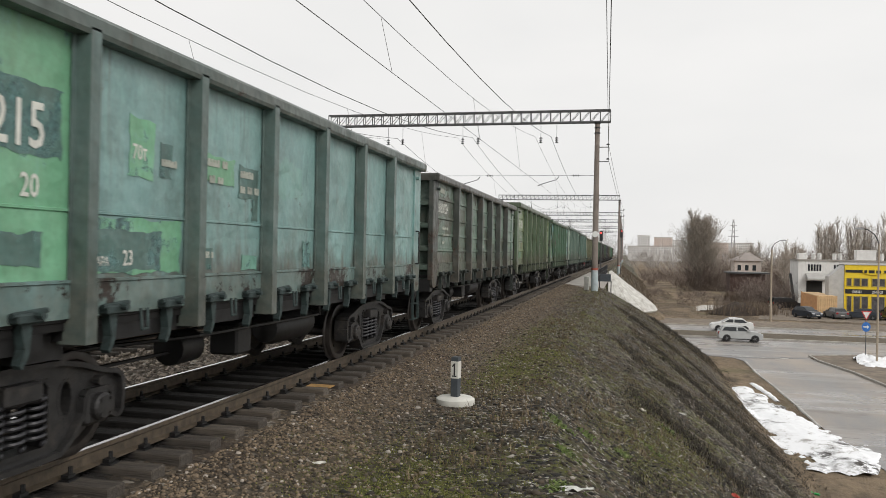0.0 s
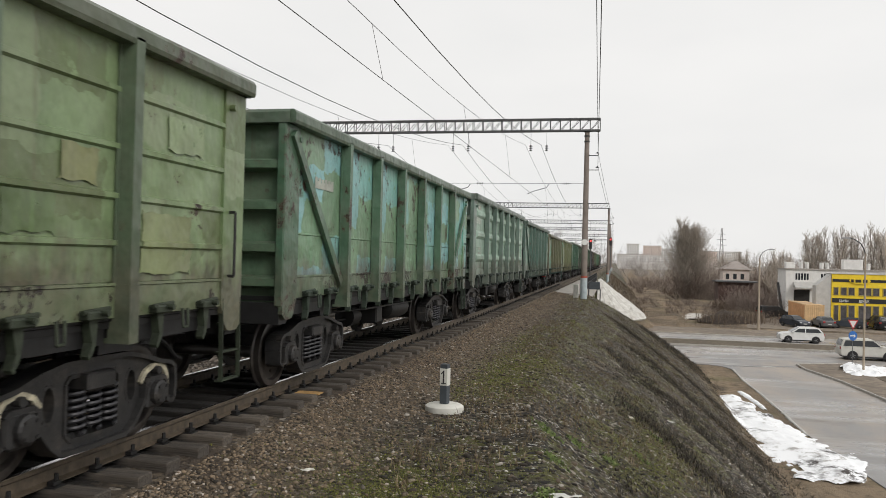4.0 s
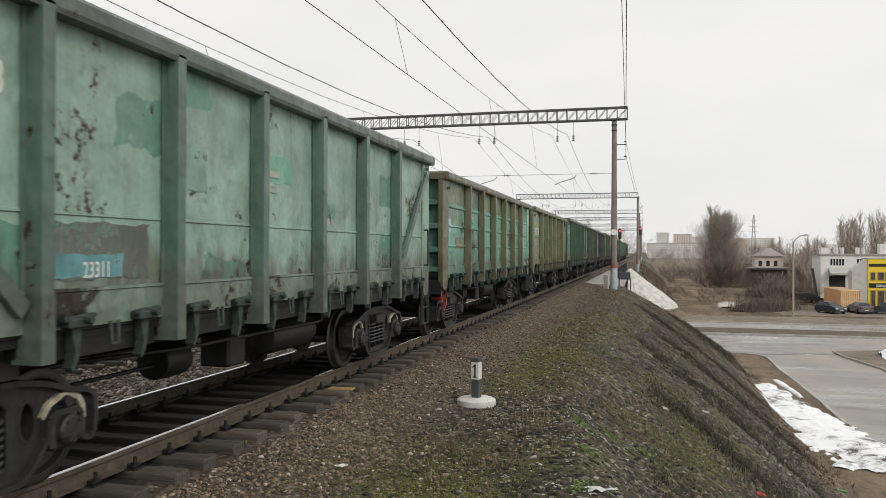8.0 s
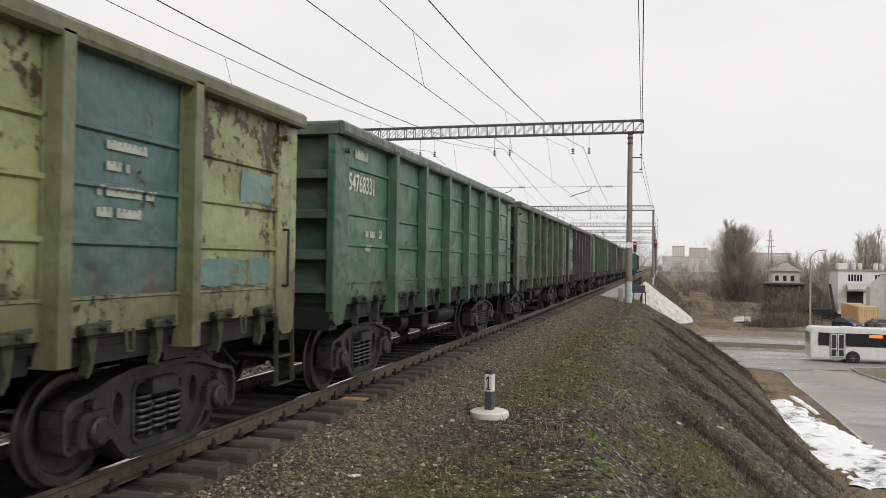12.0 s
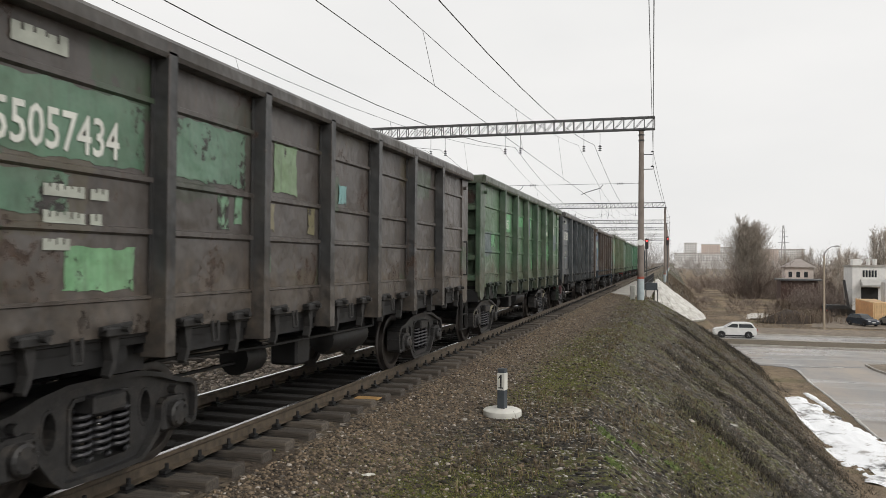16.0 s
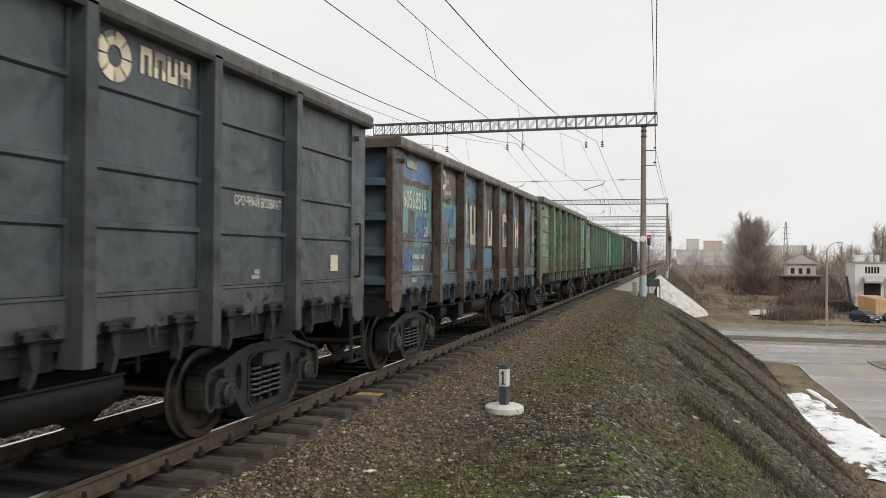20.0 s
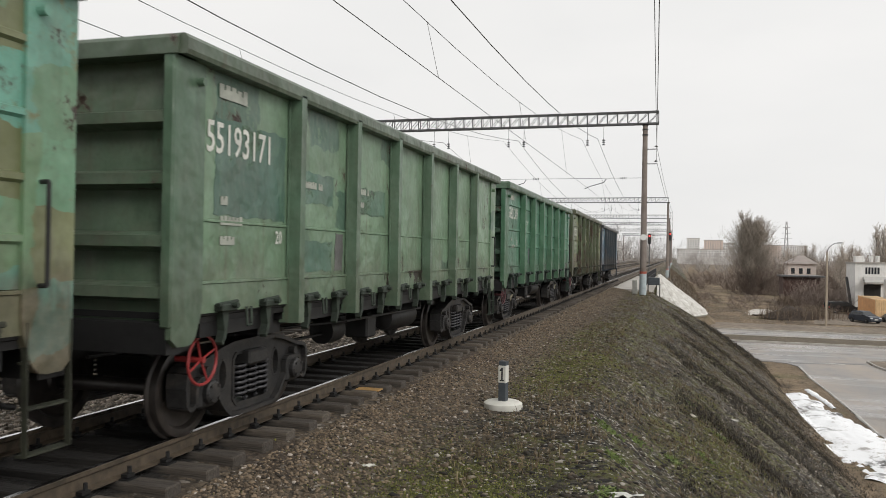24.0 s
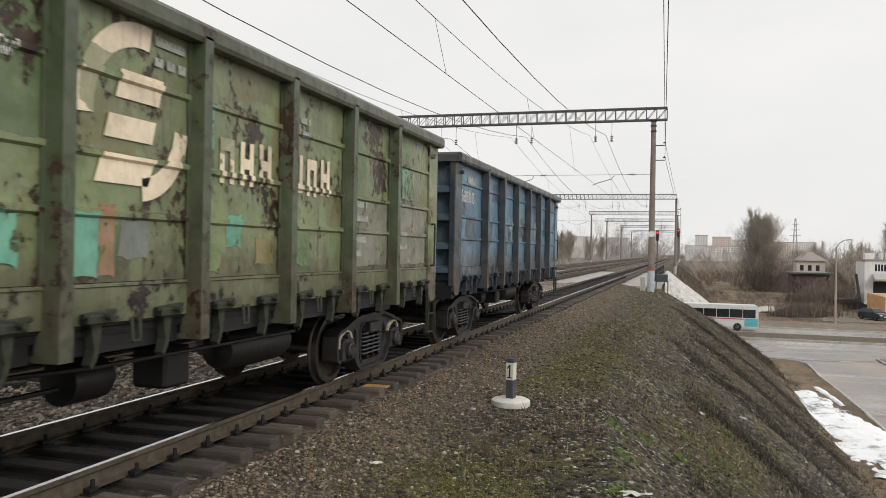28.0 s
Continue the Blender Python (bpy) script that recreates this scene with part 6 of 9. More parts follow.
         marks=[("arc", 3.4, 2.95, 0.15, 0.23, 40, 310), ("block", 3.36, 2.86, 0.06, 0.2, 0), ("block", 3.3, 2.66, 0.4, 0.07, 0)], ink=rgb(196, 178, 120), ink_rust=0.35, touch=[(-0.62, 2.72, 0.6, 0.42, rgb(98, 160, 152)), (0.35, 2.76, 0.2, 0.2, rgb(190, 150, 110))],
         letters=[("---- --/------- -/-- ---", -0.5, 1.98, 0.11), ("---------- --/--------", 1.15, 1.92, 0.11), ("------", 3.1, 1.78, 0.09), ("---- --/------/-- ---", 4.9, 2.1, 0.09)]),
    dict(label="sooty brown-black open-top goods wagon with green remnants", base=rgb(70, 65, 62), patch=rgb(60, 84, 62), patch2=rgb(84, 78, 62), patches=0.1, rust=0.2, dust=0.2, post=rgb(48, 50, 52), end=rgb(46, 42, 44), touch=[(-6.08, 2.66, 1.8, 0.6, rgb(70, 112, 86)), (-6.08, 2.24, 0.95, 0.36, rgb(70, 112, 86)), (-5.2, 1.68, 0.8, 0.38, rgb(98, 158, 108)), (-3.95, 2.66, 1.28, 0.6, rgb(74, 116, 92)), (-3.2, 2.24, 0.22, 0.36, rgb(98, 150, 116)), (-2.9, 2.3, 0.16, 0.3, rgb(98, 150, 116)), (-2.1, 2.68, 0.58, 0.6, rgb(106, 142, 98)), (-2.33, 2.25, 0.28, 0.34, rgb(118, 112, 76)), (-1.25, 2.25, 0.2, 0.34, rgb(118, 112, 76)), (-2.33, 1.8, 0.2, 0.34, rgb(84, 140, 104)), (-0.68, 2.7, 0.2, 0.25, rgb(118, 112, 76)), (-0.35, 2.68, 0.28, 0.28, rgb(84, 150, 150))],
         letters=[("-----", -5.7, 3.42, 0.2), ("55057434", -6.0, 2.74, 0.42), (ROWS, -5.4, 2.4, 0.13)]),
    dict(marks=[("arc", 3.24, 3.30, 0.0, 0.27, 20, 160), ("arc", 3.24, 3.22, 0.0, 0.24, 200, 340), ("block", 2.95, 3.24, 0.6, 0.05, 0.02)] + word_marks(2.68, 3.85, 2.78, 0.12, 8, 0.3) + word_marks(4.45, 5.4, 2.86, 0.3, 3, 0.3), ink=rgb(205, 210, 196), ink_rust=0.1, label="green open-top goods wagon with bright green repaints and scribbles", base=rgb(58, 92, 64), patch=rgb(82, 170, 104), patch2=rgb(78, 92, 108), patches=0.02, rust=0.15, post=rgb(52, 84, 60), touch=[(-1.75, 2.86, 0.8, 0.34, rgb(80, 162, 102)), (-0.7, 2.92, 1.15, 0.34, rgb(80, 162, 102)), (-0.7, 2.66, 0.95, 0.54, rgb(78, 86, 104)), (-0.2, 2.22, 0.32, 0.3, rgb(96, 116, 112)), (-0.64, 1.74, 0.3, 0.28, rgb(80, 162, 102)), (0.42, 1.7, 0.16, 0.26, rgb(80, 162, 102)), (-3.6, 2.66, 0.8, 0.5, rgb(80, 162, 102)), (-5.2, 2.24, 0.5, 0.36, rgb(80, 162, 102))],
         letters=[("55338351", -3.95, 2.75, 0.34), ("20", -3.5, 2.3, 0.2), ("----- -/------", 2.62, 2.45, 0.12), ("---- -/-----/---", 4.4, 2.3, 0.13), ("-----/---", 4.45, 1.85, 0.1)]),
    dict(marks=[*[("arc", 1.24, 3.43, 0.085, 0.195, k * 45 + 3, k * 45 + 42) for k in range(8)], ("slot", 1.55, 3.37, 0.145, 0.22, 0), ("slot", 1.73, 3.37, 0.15, 0.22, 0), ("slot", 1.91, 3.37, 0.14, 0.22, 1), ("slot", 2.09, 3.37, 0.15, 0.22, 3), ("block", 5.3, 1.74, 0.22, 0.2, 0)], ink=rgb(224, 210, 180), ink_rust=0.0, label="clean charcoal grey open-top goods wagon with white lettering", base=rgb(62, 71, 77), rust=0.0, streak=0.15, dust=0.06, splash=0.15, post=rgb(58, 66, 71), hand=DULLRED,
         letters=[("-----", -5.62, 3.42, 0.2), ("63476808", -5.86, 2.79, 0.44), ("--/------/----", -5.5, 2.42, 0.12), ("20", -4.55, 2.25, 0.2), ("75,0т  92м³", -3.9, 2.85, 0.16), ("----", -3.7, 2.3, 0.14), ("----/---", -1.6, 3.4, 0.1), ("--/----", -1.5, 2.95, 0.1), ("--------/----/-------/------", -0.6, 3.0, 0.09), ("---- --/------", -0.7, 2.4, 0.1), ("СРОЧНЫЙ ВОЗВРАТ", 3.0, 2.42, 0.13), ("---", 3.4, 1.74, 0.07), ("-----", 3.35, 1.69, 0.06)]),
    dict(marks=[("slot", a + d, 2.22, 0.46, 0.84, k) for a, d, k in ((-2.48, 0.2, 3), (-2.48, 0.95, 1), (-0.83, 0.2, 2), (-0.83, 0.95, 1), (0.83, 0.2, 0), (0.83, 0.95, 2), (2.48, 0.2, 0), (2.48, 0.95, 3), (4.13, 0.35, 2))] + [("arc", -3.55, 3.42, 0.10, 0.19, 20, 330)], ink=rgb(206, 190, 168), ink_rust=0.22, label="blue and rust-brown open-top goods wagon with broken white letters", base=rgb(72, 112, 138), patch=rgb(104, 74, 58), patch2=rgb(92, 150, 136), patches=0.4, rust=0.42, post=rgb(70, 58, 52), end=rgb(60, 84, 100), rustcol=(0.105, 0.052, 0.034), style="smooth", touch=[(-6.1, 3.2, 1.7, 0.42, rgb(58, 100, 150)), (-6.1, 2.3, 1.8, 0.85, rgb(94, 150, 130)), (-5.1, 2.25, 0.55, 0.42, rgb(44, 92, 142)), (-5.6, 2.25, 0.4, 0.5, rgb(62, 66, 64)), (-6.1, 1.67, 1.1, 0.45, rgb(52, 96, 140)), (-4.9, 1.67, 0.6, 0.5, rgb(70, 70, 66)), (-4.0, 2.3, 1.36, 0.7, rgb(92, 152, 132)), (-3.55, 2.5, 0.75, 0.42, rgb(58, 110, 150)), (-3.9, 2.3, 0.8, 0.36, rgb(106, 76, 60)), (-4.0, 3.05, 1.36, 0.55, rgb(96, 74, 58)), (-3.9, 1.67, 0.7, 0.25, rgb(58, 110, 146)), (-3.15, 1.67, 0.5, 0.5, rgb(70, 74, 74)), (-2.33, 2.95, 0.6, 0.36, rgb(92, 140, 120)), (-1.65, 2.9, 0.6, 0.34, rgb(62, 74, 72)), (-2.33, 1.67, 0.85, 0.5, rgb(60, 122, 150)), (-0.68, 1.67, 1.3, 0.5, rgb(64, 116, 142))],
         letters=[("-----", -5.7, 3.42, 0.2), ("60568516", -6.0, 2.76, 0.42), ("20", -4.75, 2.3, 0.26), ("----/------", -3.5, 3.35, 0.14), (ROWS, -5.4, 1.9, 0.13)]),
    dict(style="board", label="green and turquoise rust-streaked open-top goods wagon", base=rgb(108, 116, 74), patch=rgb(86, 170, 154), patch2=rgb(100, 148, 110), patches=0.5, rust=0.2, streak=0.5, post=rgb(88, 104, 74),
         letters=[("------", -5.4, 3.0, 0.24), ("--- ---/-----", 1.2, 2.75, 0.13), ("----- --/-----", 2.9, 2.75, 0.13)]),
    dict(label="grey-green open-top goods wagon with dark repainted number panel", base=rgb(92, 124, 96), patch=rgb(54, 92, 80), patches=0.12, rust=0.14, dust=0.25, splash=0.4, style="smooth", post=rgb(82, 116, 90), hand=RED,
         letters=[("-----", -5.65, 3.42, 0.2), ("55193171", -5.98, 2.88, 0.43), ("--/------/----", -5.6, 2.38, 0.13), ("20", -4.5, 2.02, 0.2), ("----- --", -3.8, 2.7, 0.12), ("----- -/----", -2.2, 2.75, 0.12)], touch=[(-5.72, 2.25, 1.45, 1.0, rgb(50, 92, 80)), (-3.9, 2.5, 0.95, 0.42, rgb(56, 100, 84)), (-3.98, 1.67, 1.0, 0.42, rgb(56, 100, 84)), (-2.92, 1.67, 0.28, 0.52, rgb(84, 78, 84)), (-2.3, 2.45, 1.2, 0.42, rgb(58, 106, 84))]),
    dict(label="bright mid-green open-top goods wagon, dented and dusty", base=rgb(58, 116, 90), patch=rgb(90, 140, 112), patches=0.05, rust=0.08, dust=0.12, splash=0.3, post=rgb(64, 120, 88), hand=DULLRED, touch=[(-2.9, 1.67, 0.26, 0.48, rgb(84, 82, 98))],
         letters=[("-----", -5.65, 3.42, 0.2), ("55601389", -6.0, 2.92, 0.42), ("--/------", -5.5, 2.32, 0.13), ("20", -4.75, 2.2, 0.22), ("70т 85м³", -3.4, 2.85, 0.17), ("------ ---/--- -----", -2.2, 2.85, 0.13)]),
    dict(marks=[("arc", -1.57, 2.92, 0.53, 0.72, 80, 185), ("arc", -1.58, 2.90, 0.46, 0.64, -85, -4), ("block", -1.86, 3.03, 0.52, 0.22, 0.06), ("block", -1.98, 2.72, 0.56, 0.18, 0.05), ("block", -2.08, 2.38, 0.62, 0.22, 0.08)] + word_marks(-0.42, 2.1, 2.52, 0.42, 7, 0.32), ink=rgb(226, 208, 176), ink_rust=0.16, label="graffiti-stained olive green open-top goods wagon with cream emblem", base=rgb(98, 110, 70), patch=rgb(120, 116, 74), patch2=rgb(86, 118, 72), patches=0.3, rust=0.3, post=rgb(76, 92, 60), end=rgb(104, 96, 78), hand=DULLRED,
         letters=[("61758322", -5.86, 2.78, 0.42), (ROWS, -5.4, 2.4, 0.12), ("------- --/-- -- --", -1.4, 3.52, 0.11), ("---- -/------", 2.86, 2.46, 0.12), ("-----/---", 2.86, 2.0, 0.12), ("-----/------", 4.5, 2.1, 0.12), ("85м³", -3.05, 3.1, 0.16), ("--- -/----", 1.2, 3.3, 0.1)], touch=[(-2.3, 1.67, 0.32, 0.5, rgb(92, 176, 150)), (-2.02, 1.67, 0.2, 0.56, rgb(150, 104, 66)), (-1.8, 1.8, 0.4, 0.34, rgb(104, 112, 108)), (-0.3, 1.9, 0.3, 0.34, rgb(84, 168, 142)), (-0.66, 2.4, 0.16, 0.8, rgb(96, 160, 140)), (-0.66, 1.67, 0.3, 0.3, rgb(112, 136, 78)), (0.25, 1.72, 0.4, 0.3, rgb(136, 122, 72)), (1.0, 1.7, 0.5, 0.4, rgb(88, 122, 66)), (2.66, 1.67, 1.36, 0.9, rgb(118, 116, 104)), (4.3, 1.67, 1.5, 0.96, rgb(122, 118, 106)), (4.6, 2.66, 0.6, 0.5, rgb(92, 140, 110)), (-3.3, 1.75, 0.55, 0.4, rgb(84, 170, 146)), (-5.8, 2.0, 1.5, 0.5, rgb(84, 112, 70)), (-5.8, 2.86, 1.5, 0.42, rgb(94, 106, 74)), (-3.98, 2.7, 0.9, 0.5, rgb(84, 118, 80))]),
    dict(marks=word_marks(-2.3, 3.9, 2.2, 0.62, 7, 0.5), ink=rgb(150, 160, 164), ink_rust=0.3, label="dark blue open-top goods wagon, last of the train", base=rgb(68, 104, 130), patch=rgb(84, 136, 160), patch2=rgb(44, 56, 66), patches=0.3, rust=0.16, post=rgb(36, 56, 68),
         letters=[("-----", -5.4, 3.3, 0.24), ("56893105", -6.0, 2.92, 0.34)]),
]

# brightness factor by which a wagon's base colour is raised
COAT_GAIN = {1: 1.3, 2: 1.25, 9: 1.12, 11: 1.4, 13: 1.3, 15: 1.2, 17: 1.45, 18: 1.3}
for i, spec in enumerate(fleet):
    pale = COAT_GAIN.get(i, 1.0)
    spec["base"] = tuple(c * pale for c in spec["base"])
    opts = {k: spec[k] for k in ("patch", "patch2", "patches", "rust", "streak", "rustcol", "dust", "splash") if k in spec}
    coat = coat_of("wagon_paint_%s" % "abcdefghijklmnopqrstuvw"[i], spec["base"], seed=i + 1.0, **opts)
    post = paint(coat.name + "_posts", tuple(c * 0.74 for c in spec.get("post", spec["base"])), rust=spec.get("rust", 0.15) * 0.8, seed=i + 40.0, splash=0.6 * spec.get("splash", 0.75), dust=spec.get("dust", 0.35))
    # Default end paint is halved body colour: shade between deep ribs, painted in.
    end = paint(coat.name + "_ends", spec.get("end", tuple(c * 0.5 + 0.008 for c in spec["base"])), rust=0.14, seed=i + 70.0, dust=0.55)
    plates, coats, bays = [], {}, {}
    for y, z, a, b, c in spec.get("touch", ()):
        cut = max(0.0, -5.89 - y)
        y, a = y + cut, a - cut
        a = min(a, 5.89 - y)
        if a < 0.08:
            continue
        if c not in coats:
            coats[c] = paint(coat.name + "_touch_up", tuple(0.9 * u + 0.1 * v for u, v in zip(c, spec["base"])), rust=0.27, seed=i + 60.0 + len(coats), dust=0.35, rustcol=tuple(u * 0.7 for u in spec["base"]))
        plates.append((y, z, a, b, coats[c]))
    for bay, c in spec.get("bays", {}).items():
        if c not in coats:
            coats[c] = paint(coat.name + "_repaint", c, rust=spec.get("rust", 0.15) * 0.6, seed=i + 60.0 + len(coats), dust=0.3, splash=0.7)
        bays[bay] = coats[c]
    chord = paint(coat.name + "_rim", tuple(0.5 * c + 0.36 * d for c, d in zip(spec.get("post", spec["base"]), (0.06, 0.045, 0.032))), rust=0.16, seed=i + 55.0)
    ink = paint(coat.name + "_mark_paint", spec.get("ink", (0.55, 0.47, 0.36)), rust=spec.get("ink_rust", 0.2), seed=i + 90.0, patch=spec["base"], patches=0.1, dust=0.25) if "marks" in spec else None
    style = spec.get("style", "tall_plank" if TALL_BODIES.get(i, 1.0) > 1.02 else "plank")
    wagon(spec["label"], coat, style, post, end, chord, spec.get("braces", ()), spec.get("hand"), [(*t, L) for t in spec.get("letters", ())], plates, bays, spec.get("marks", ()), ink, TALL_BODIES.get(i, 1.0), CREAM if i in (2, 5, 11, 16, 17) else None)


def head_of_train(t):
    """Where the tail-end corner of the first seen wagon stands along the track at t seconds."""
    u = t / 28
    return ((-2.18 * u + 12.345) * u - 249.437) * u + 15.921

# ---- overhead line ----
def portal(y, mx, base):
    p = thing("catenary_portal", "lattice steel beam across the tracks on round concrete masts", "catenary portal", "overhead line portals", at=pose(0, y, 0))
    zb, zt, xl, xr = 10.54, 11.3, -14.9, 4.57
    for x in (mx, -14.4):
        bm = bmesh.new()
        lathe(bm, [(0.215, base - 0.6), (0.215, base), (0.15, zb), (0.15, zb)], "z", 16)
        mast = part("mast", finish(bm, "mast", True), MAST, p, "round concrete mast", at=pose(x, 0, 0))
        bm = bmesh.new()
        lathe(bm, [(0.222, base - 0.3), (0.222, base + 1.3)], "z", 16)
        foot = part("painted_foot", finish(bm, "painted_foot", True), PALE_BLUE, mast, "pale blue painted foot band")
        bm = bmesh.new()
        lathe(bm, [(0.224, base + 1.3), (0.222, base + 1.45)], "z", 16)
        part("painted_band", finish(bm, "painted_band", True), RED_BAND, mast, "faded red band")
        bm = bmesh.new()
        for z in (zb - 0.05, zb - 0.35, zb - 0.7):
            lathe(bm, [(0.19, z - 0.06), (0.19, z + 0.02)], "z", 12)
        box(bm, -0.25, 0.25, -0.2, 0.2, zb - 0.02, zb + 0.06)
        part("clamp", bm, DARKSTEEL, mast)
    for dy in (-0.22, 0.22):
        for z in (zb, zt):
            bm = bmesh.new()
            box(bm, xl, xr, dy - 0.045, dy + 0.045, z - 0.045, z + 0.045)
            part("chord", bm, GALV, p)
    n = 30
    step = (xr - xl) / n
    for dy in (-0.22, 0.22):
        bm = bmesh.new()
        for i in range(n + 1):
            x = xl + i * step
            bar(bm, (x, dy, zb), (x, dy, zt), 0.045, 0.045)
            if i < n:
                bar(bm, (x, dy, zb), (x + step, dy, zt), 0.03, 0.03)
        part("lattice", bm, GALV, p)
    bm = bmesh.new()
    for i in range(0, n + 1, 2):
        x = xl + i * step
        bar(bm, (x, -0.22, zb), (x, 0.22, zb), 0.04, 0.04)
        bar(bm, (x, -0.22, zt), (x, 0.22, zt), 0.04, 0.04)
    part("cross_ties", bm, GALV, p)
    return p


def insulator(bm, x, y, z, n=3):
    for k in range(n):
        lathe(bm, [(0.02, z - k * 0.14 - 0.05), (0.12, z - k * 0.14 - 0.03), (0.05, z - k * 0.14 + 0.04), (0.02, z - k * 0.14 + 0.06)], "z", 10, (x, y, 0))


def fittings(y, mx):
    """Suspension strings under a beam, the fixing wire and the curved registration arms."""
    f = thing("catenary_fittings", "porcelain insulator strings and registration arms under the beam", "insulators", "overhead line fittings", at=pose(0, y, 0))
    for c in TRACKS:
        bm = bmesh.new()
        for x in (c + 0.05, c + 1.1):
            bar(bm, (x, 0, 10.5), (x, 0, 9.62), 0.02, 0.02)
            insulator(bm, x, 0, 9.55)
        part("suspension_string", bm, DARKSTEEL, f)
        bm = bmesh.new()
        pts = [(c - 0.1, 0, 6.36), (c + 0.25, 0, 6.52), (c + 0.6, 0, 6.62), (c + 1.15, 0, 6.78), (c + 1.3, 0, 7.0)]
        for a, b in zip(pts, pts[1:]):
            rod(bm, a, b, 0.022, 6)
        part("registration_arm", bm, DARKSTEEL, f)
    bm = bmesh.new()
    rod(bm, (-14.4, 0, 7.05), (mx, 0, 7.05), 0.012, 5)
    for x in (mx - 1.5, -3.5, -8.6):
        for k in range(4):
            lathe(bm, [(0.03, -0.02), (0.09, 0.0), (0.03, 0.03)], "x", 8, (x + k * 0.11, 0, 7.05))
    part("fixing_wire", bm, DARKSTEEL, f)
    bm = bmesh.new()
    for z in (8.9, 7.95):
        bar(bm, (mx, 0, z), (mx + 0.75, 0, z), 0.05, 0.05)
        insulator(bm, mx + 0.7, 0, z + 0.18, 1)
    part("line_bracket", bm, DARKSTEEL, f)
    return f


PALE_BLUE = plain("chalky_pale_blue_paint", (0.40, 0.46, 0.48), 0.8, 0, 5, 0.2, 0.1)
RED_BAND = plain("faded_red_paint", (0.36, 0.09, 0.06), 0.8, 0, 5, 0.3, 0.1)
for y, mx, base in PORTALS:
    portal(y, mx, base)
    fittings(y, mx)


def wire(name, pts, r, label, sag=0.0):
    """A line strung through points, hanging by sag between them."""
    line = [Vector(pts[0])]
    for a, b in zip(pts, pts[1:]):
        a, b = Vector(a), Vector(b)
        n = 14 if sag else 1
        for i in range(1, n + 1):
            t = i / n
            line.append(a.lerp(b, t) - Vector((0, 0, sag * 4 * t * (1 - t))))
    bm = bmesh.new()
    sweep(bm, line, r, 5)
    return tagged(part(name, bm, WIRE), label, "overhead wire", "overhead line wires")


YS = [-20.0] + [p[0] for p in PORTALS]
for c, sag in zip(TRACKS, (1.95, 2.3, 2.2)):
    wire("contact_wire", [(c + (0.25 if i % 2 else -0.32 if i == 0 else -0.1), y, 6.32) for i, y in enumerate(YS)], 0.009, "taut dark copper contact wire above the rails")
    carrier = wire("messenger_wire", [(c - 0.32, y, 9.65) for y in YS], 0.009, "thin sagging messenger wire above the contact wire", sag)
    wire("feeder_wire", [(c + 0.72, y, 9.65) for y in YS], 0.014, "thick dark sagging feeder wire", sag - 0.02)
    for (a, b) in zip(YS, YS[1:4]):
        n = max(2, int((b - a) / 12))
        for i in range(1, n):
            t = i / n
            y = a + (b - a) * t + 2.5
            s = (y - a) / (b - a)
            bm = bmesh.new()
            rod(bm, (c, y, 6.32), (c - 0.32, y, 9.65 - sag * 4 * s * (1 - s)), 0.006, 4)
            part("dropper_wire", bm, WIRE, carrier)
wire("supply_wire", [(5.9, -20, 9.7), (4.47, 52, 9.1), (5.2, 127.5, 9.1), (5.05, 180, 9.1), (4.95, 218, 9.1), (4.95, 270, 9.1)], 0.012, "dark supply wire beside the masts", 0.5)
wire("supply_wire", [(6.2, -20, 9.3), (4.47, 52, 8.15), (5.2, 127.5, 8.1), (5.05, 180, 8.1), (4.95, 218, 8.1), (4.95, 270, 8.1)], 0.014, "dark supply wire beside the masts", 0.3)

# ---- trees, buildings and distance ----
# Bark and twig colours are lifted: haze of the distance is painted in.
BARK = plain("grey_brown_bark", (0.27, 0.24, 0.21), 0.95, 0, 5, 0.4, 0.5)
TWIGS = plain("fine_bare_twigs", (0.36, 0.315, 0.27), 0.95, 0, 2, 0.3, 0.0)
HAZETWIGS = plain("hazed_pale_twigs", (0.50, 0.445, 0.39), 0.95, 0, 0.5, 0.25, 0.0)


def branch_mesh(name, segs, k):
    """Tapered k-sided sticks, each from a to b with radii ra and rb."""
    a = np.array([s[0] for s in segs], float)
    b = np.array([s[1] for s in segs], float)
    ra = np.array([s[2] for s in segs], float)
    rb = np.array([s[3] for s in segs], float)
    d = b - a
    d /= np.linalg.norm(d, axis=1)[:, None] + 1e-9
    up = np.where(np.abs(d[:, 2:3]) > 0.9, np.array([[1.0, 0, 0]]), np.array([[0, 0, 1.0]]))
    u = np.cross(d, up)
    u /= np.linalg.norm(u, axis=1)[:, None] + 1e-9
    v = np.cross(d, u)
    n = len(segs)
    V = np.zeros((n, 2 * k, 3))
    for j in range(k):
        c, s = math.cos(2 * math.pi * j / k), math.sin(2 * math.pi * j / k)
        o = u * c + v * s
        V[:, j] = a + o * ra[:, None]
        V[:, k + j] = b + o * rb[:, None]
    q = np.array([(j, (j + 1) % k, k + (j + 1) % k, k + j) for j in range(k if k > 2 else 1)])
    F = (np.arange(n)[:, None, None] * 2 * k + q[None]).reshape(-1, 4)
    return quick_mesh(name, V.reshape(-1, 3), F)


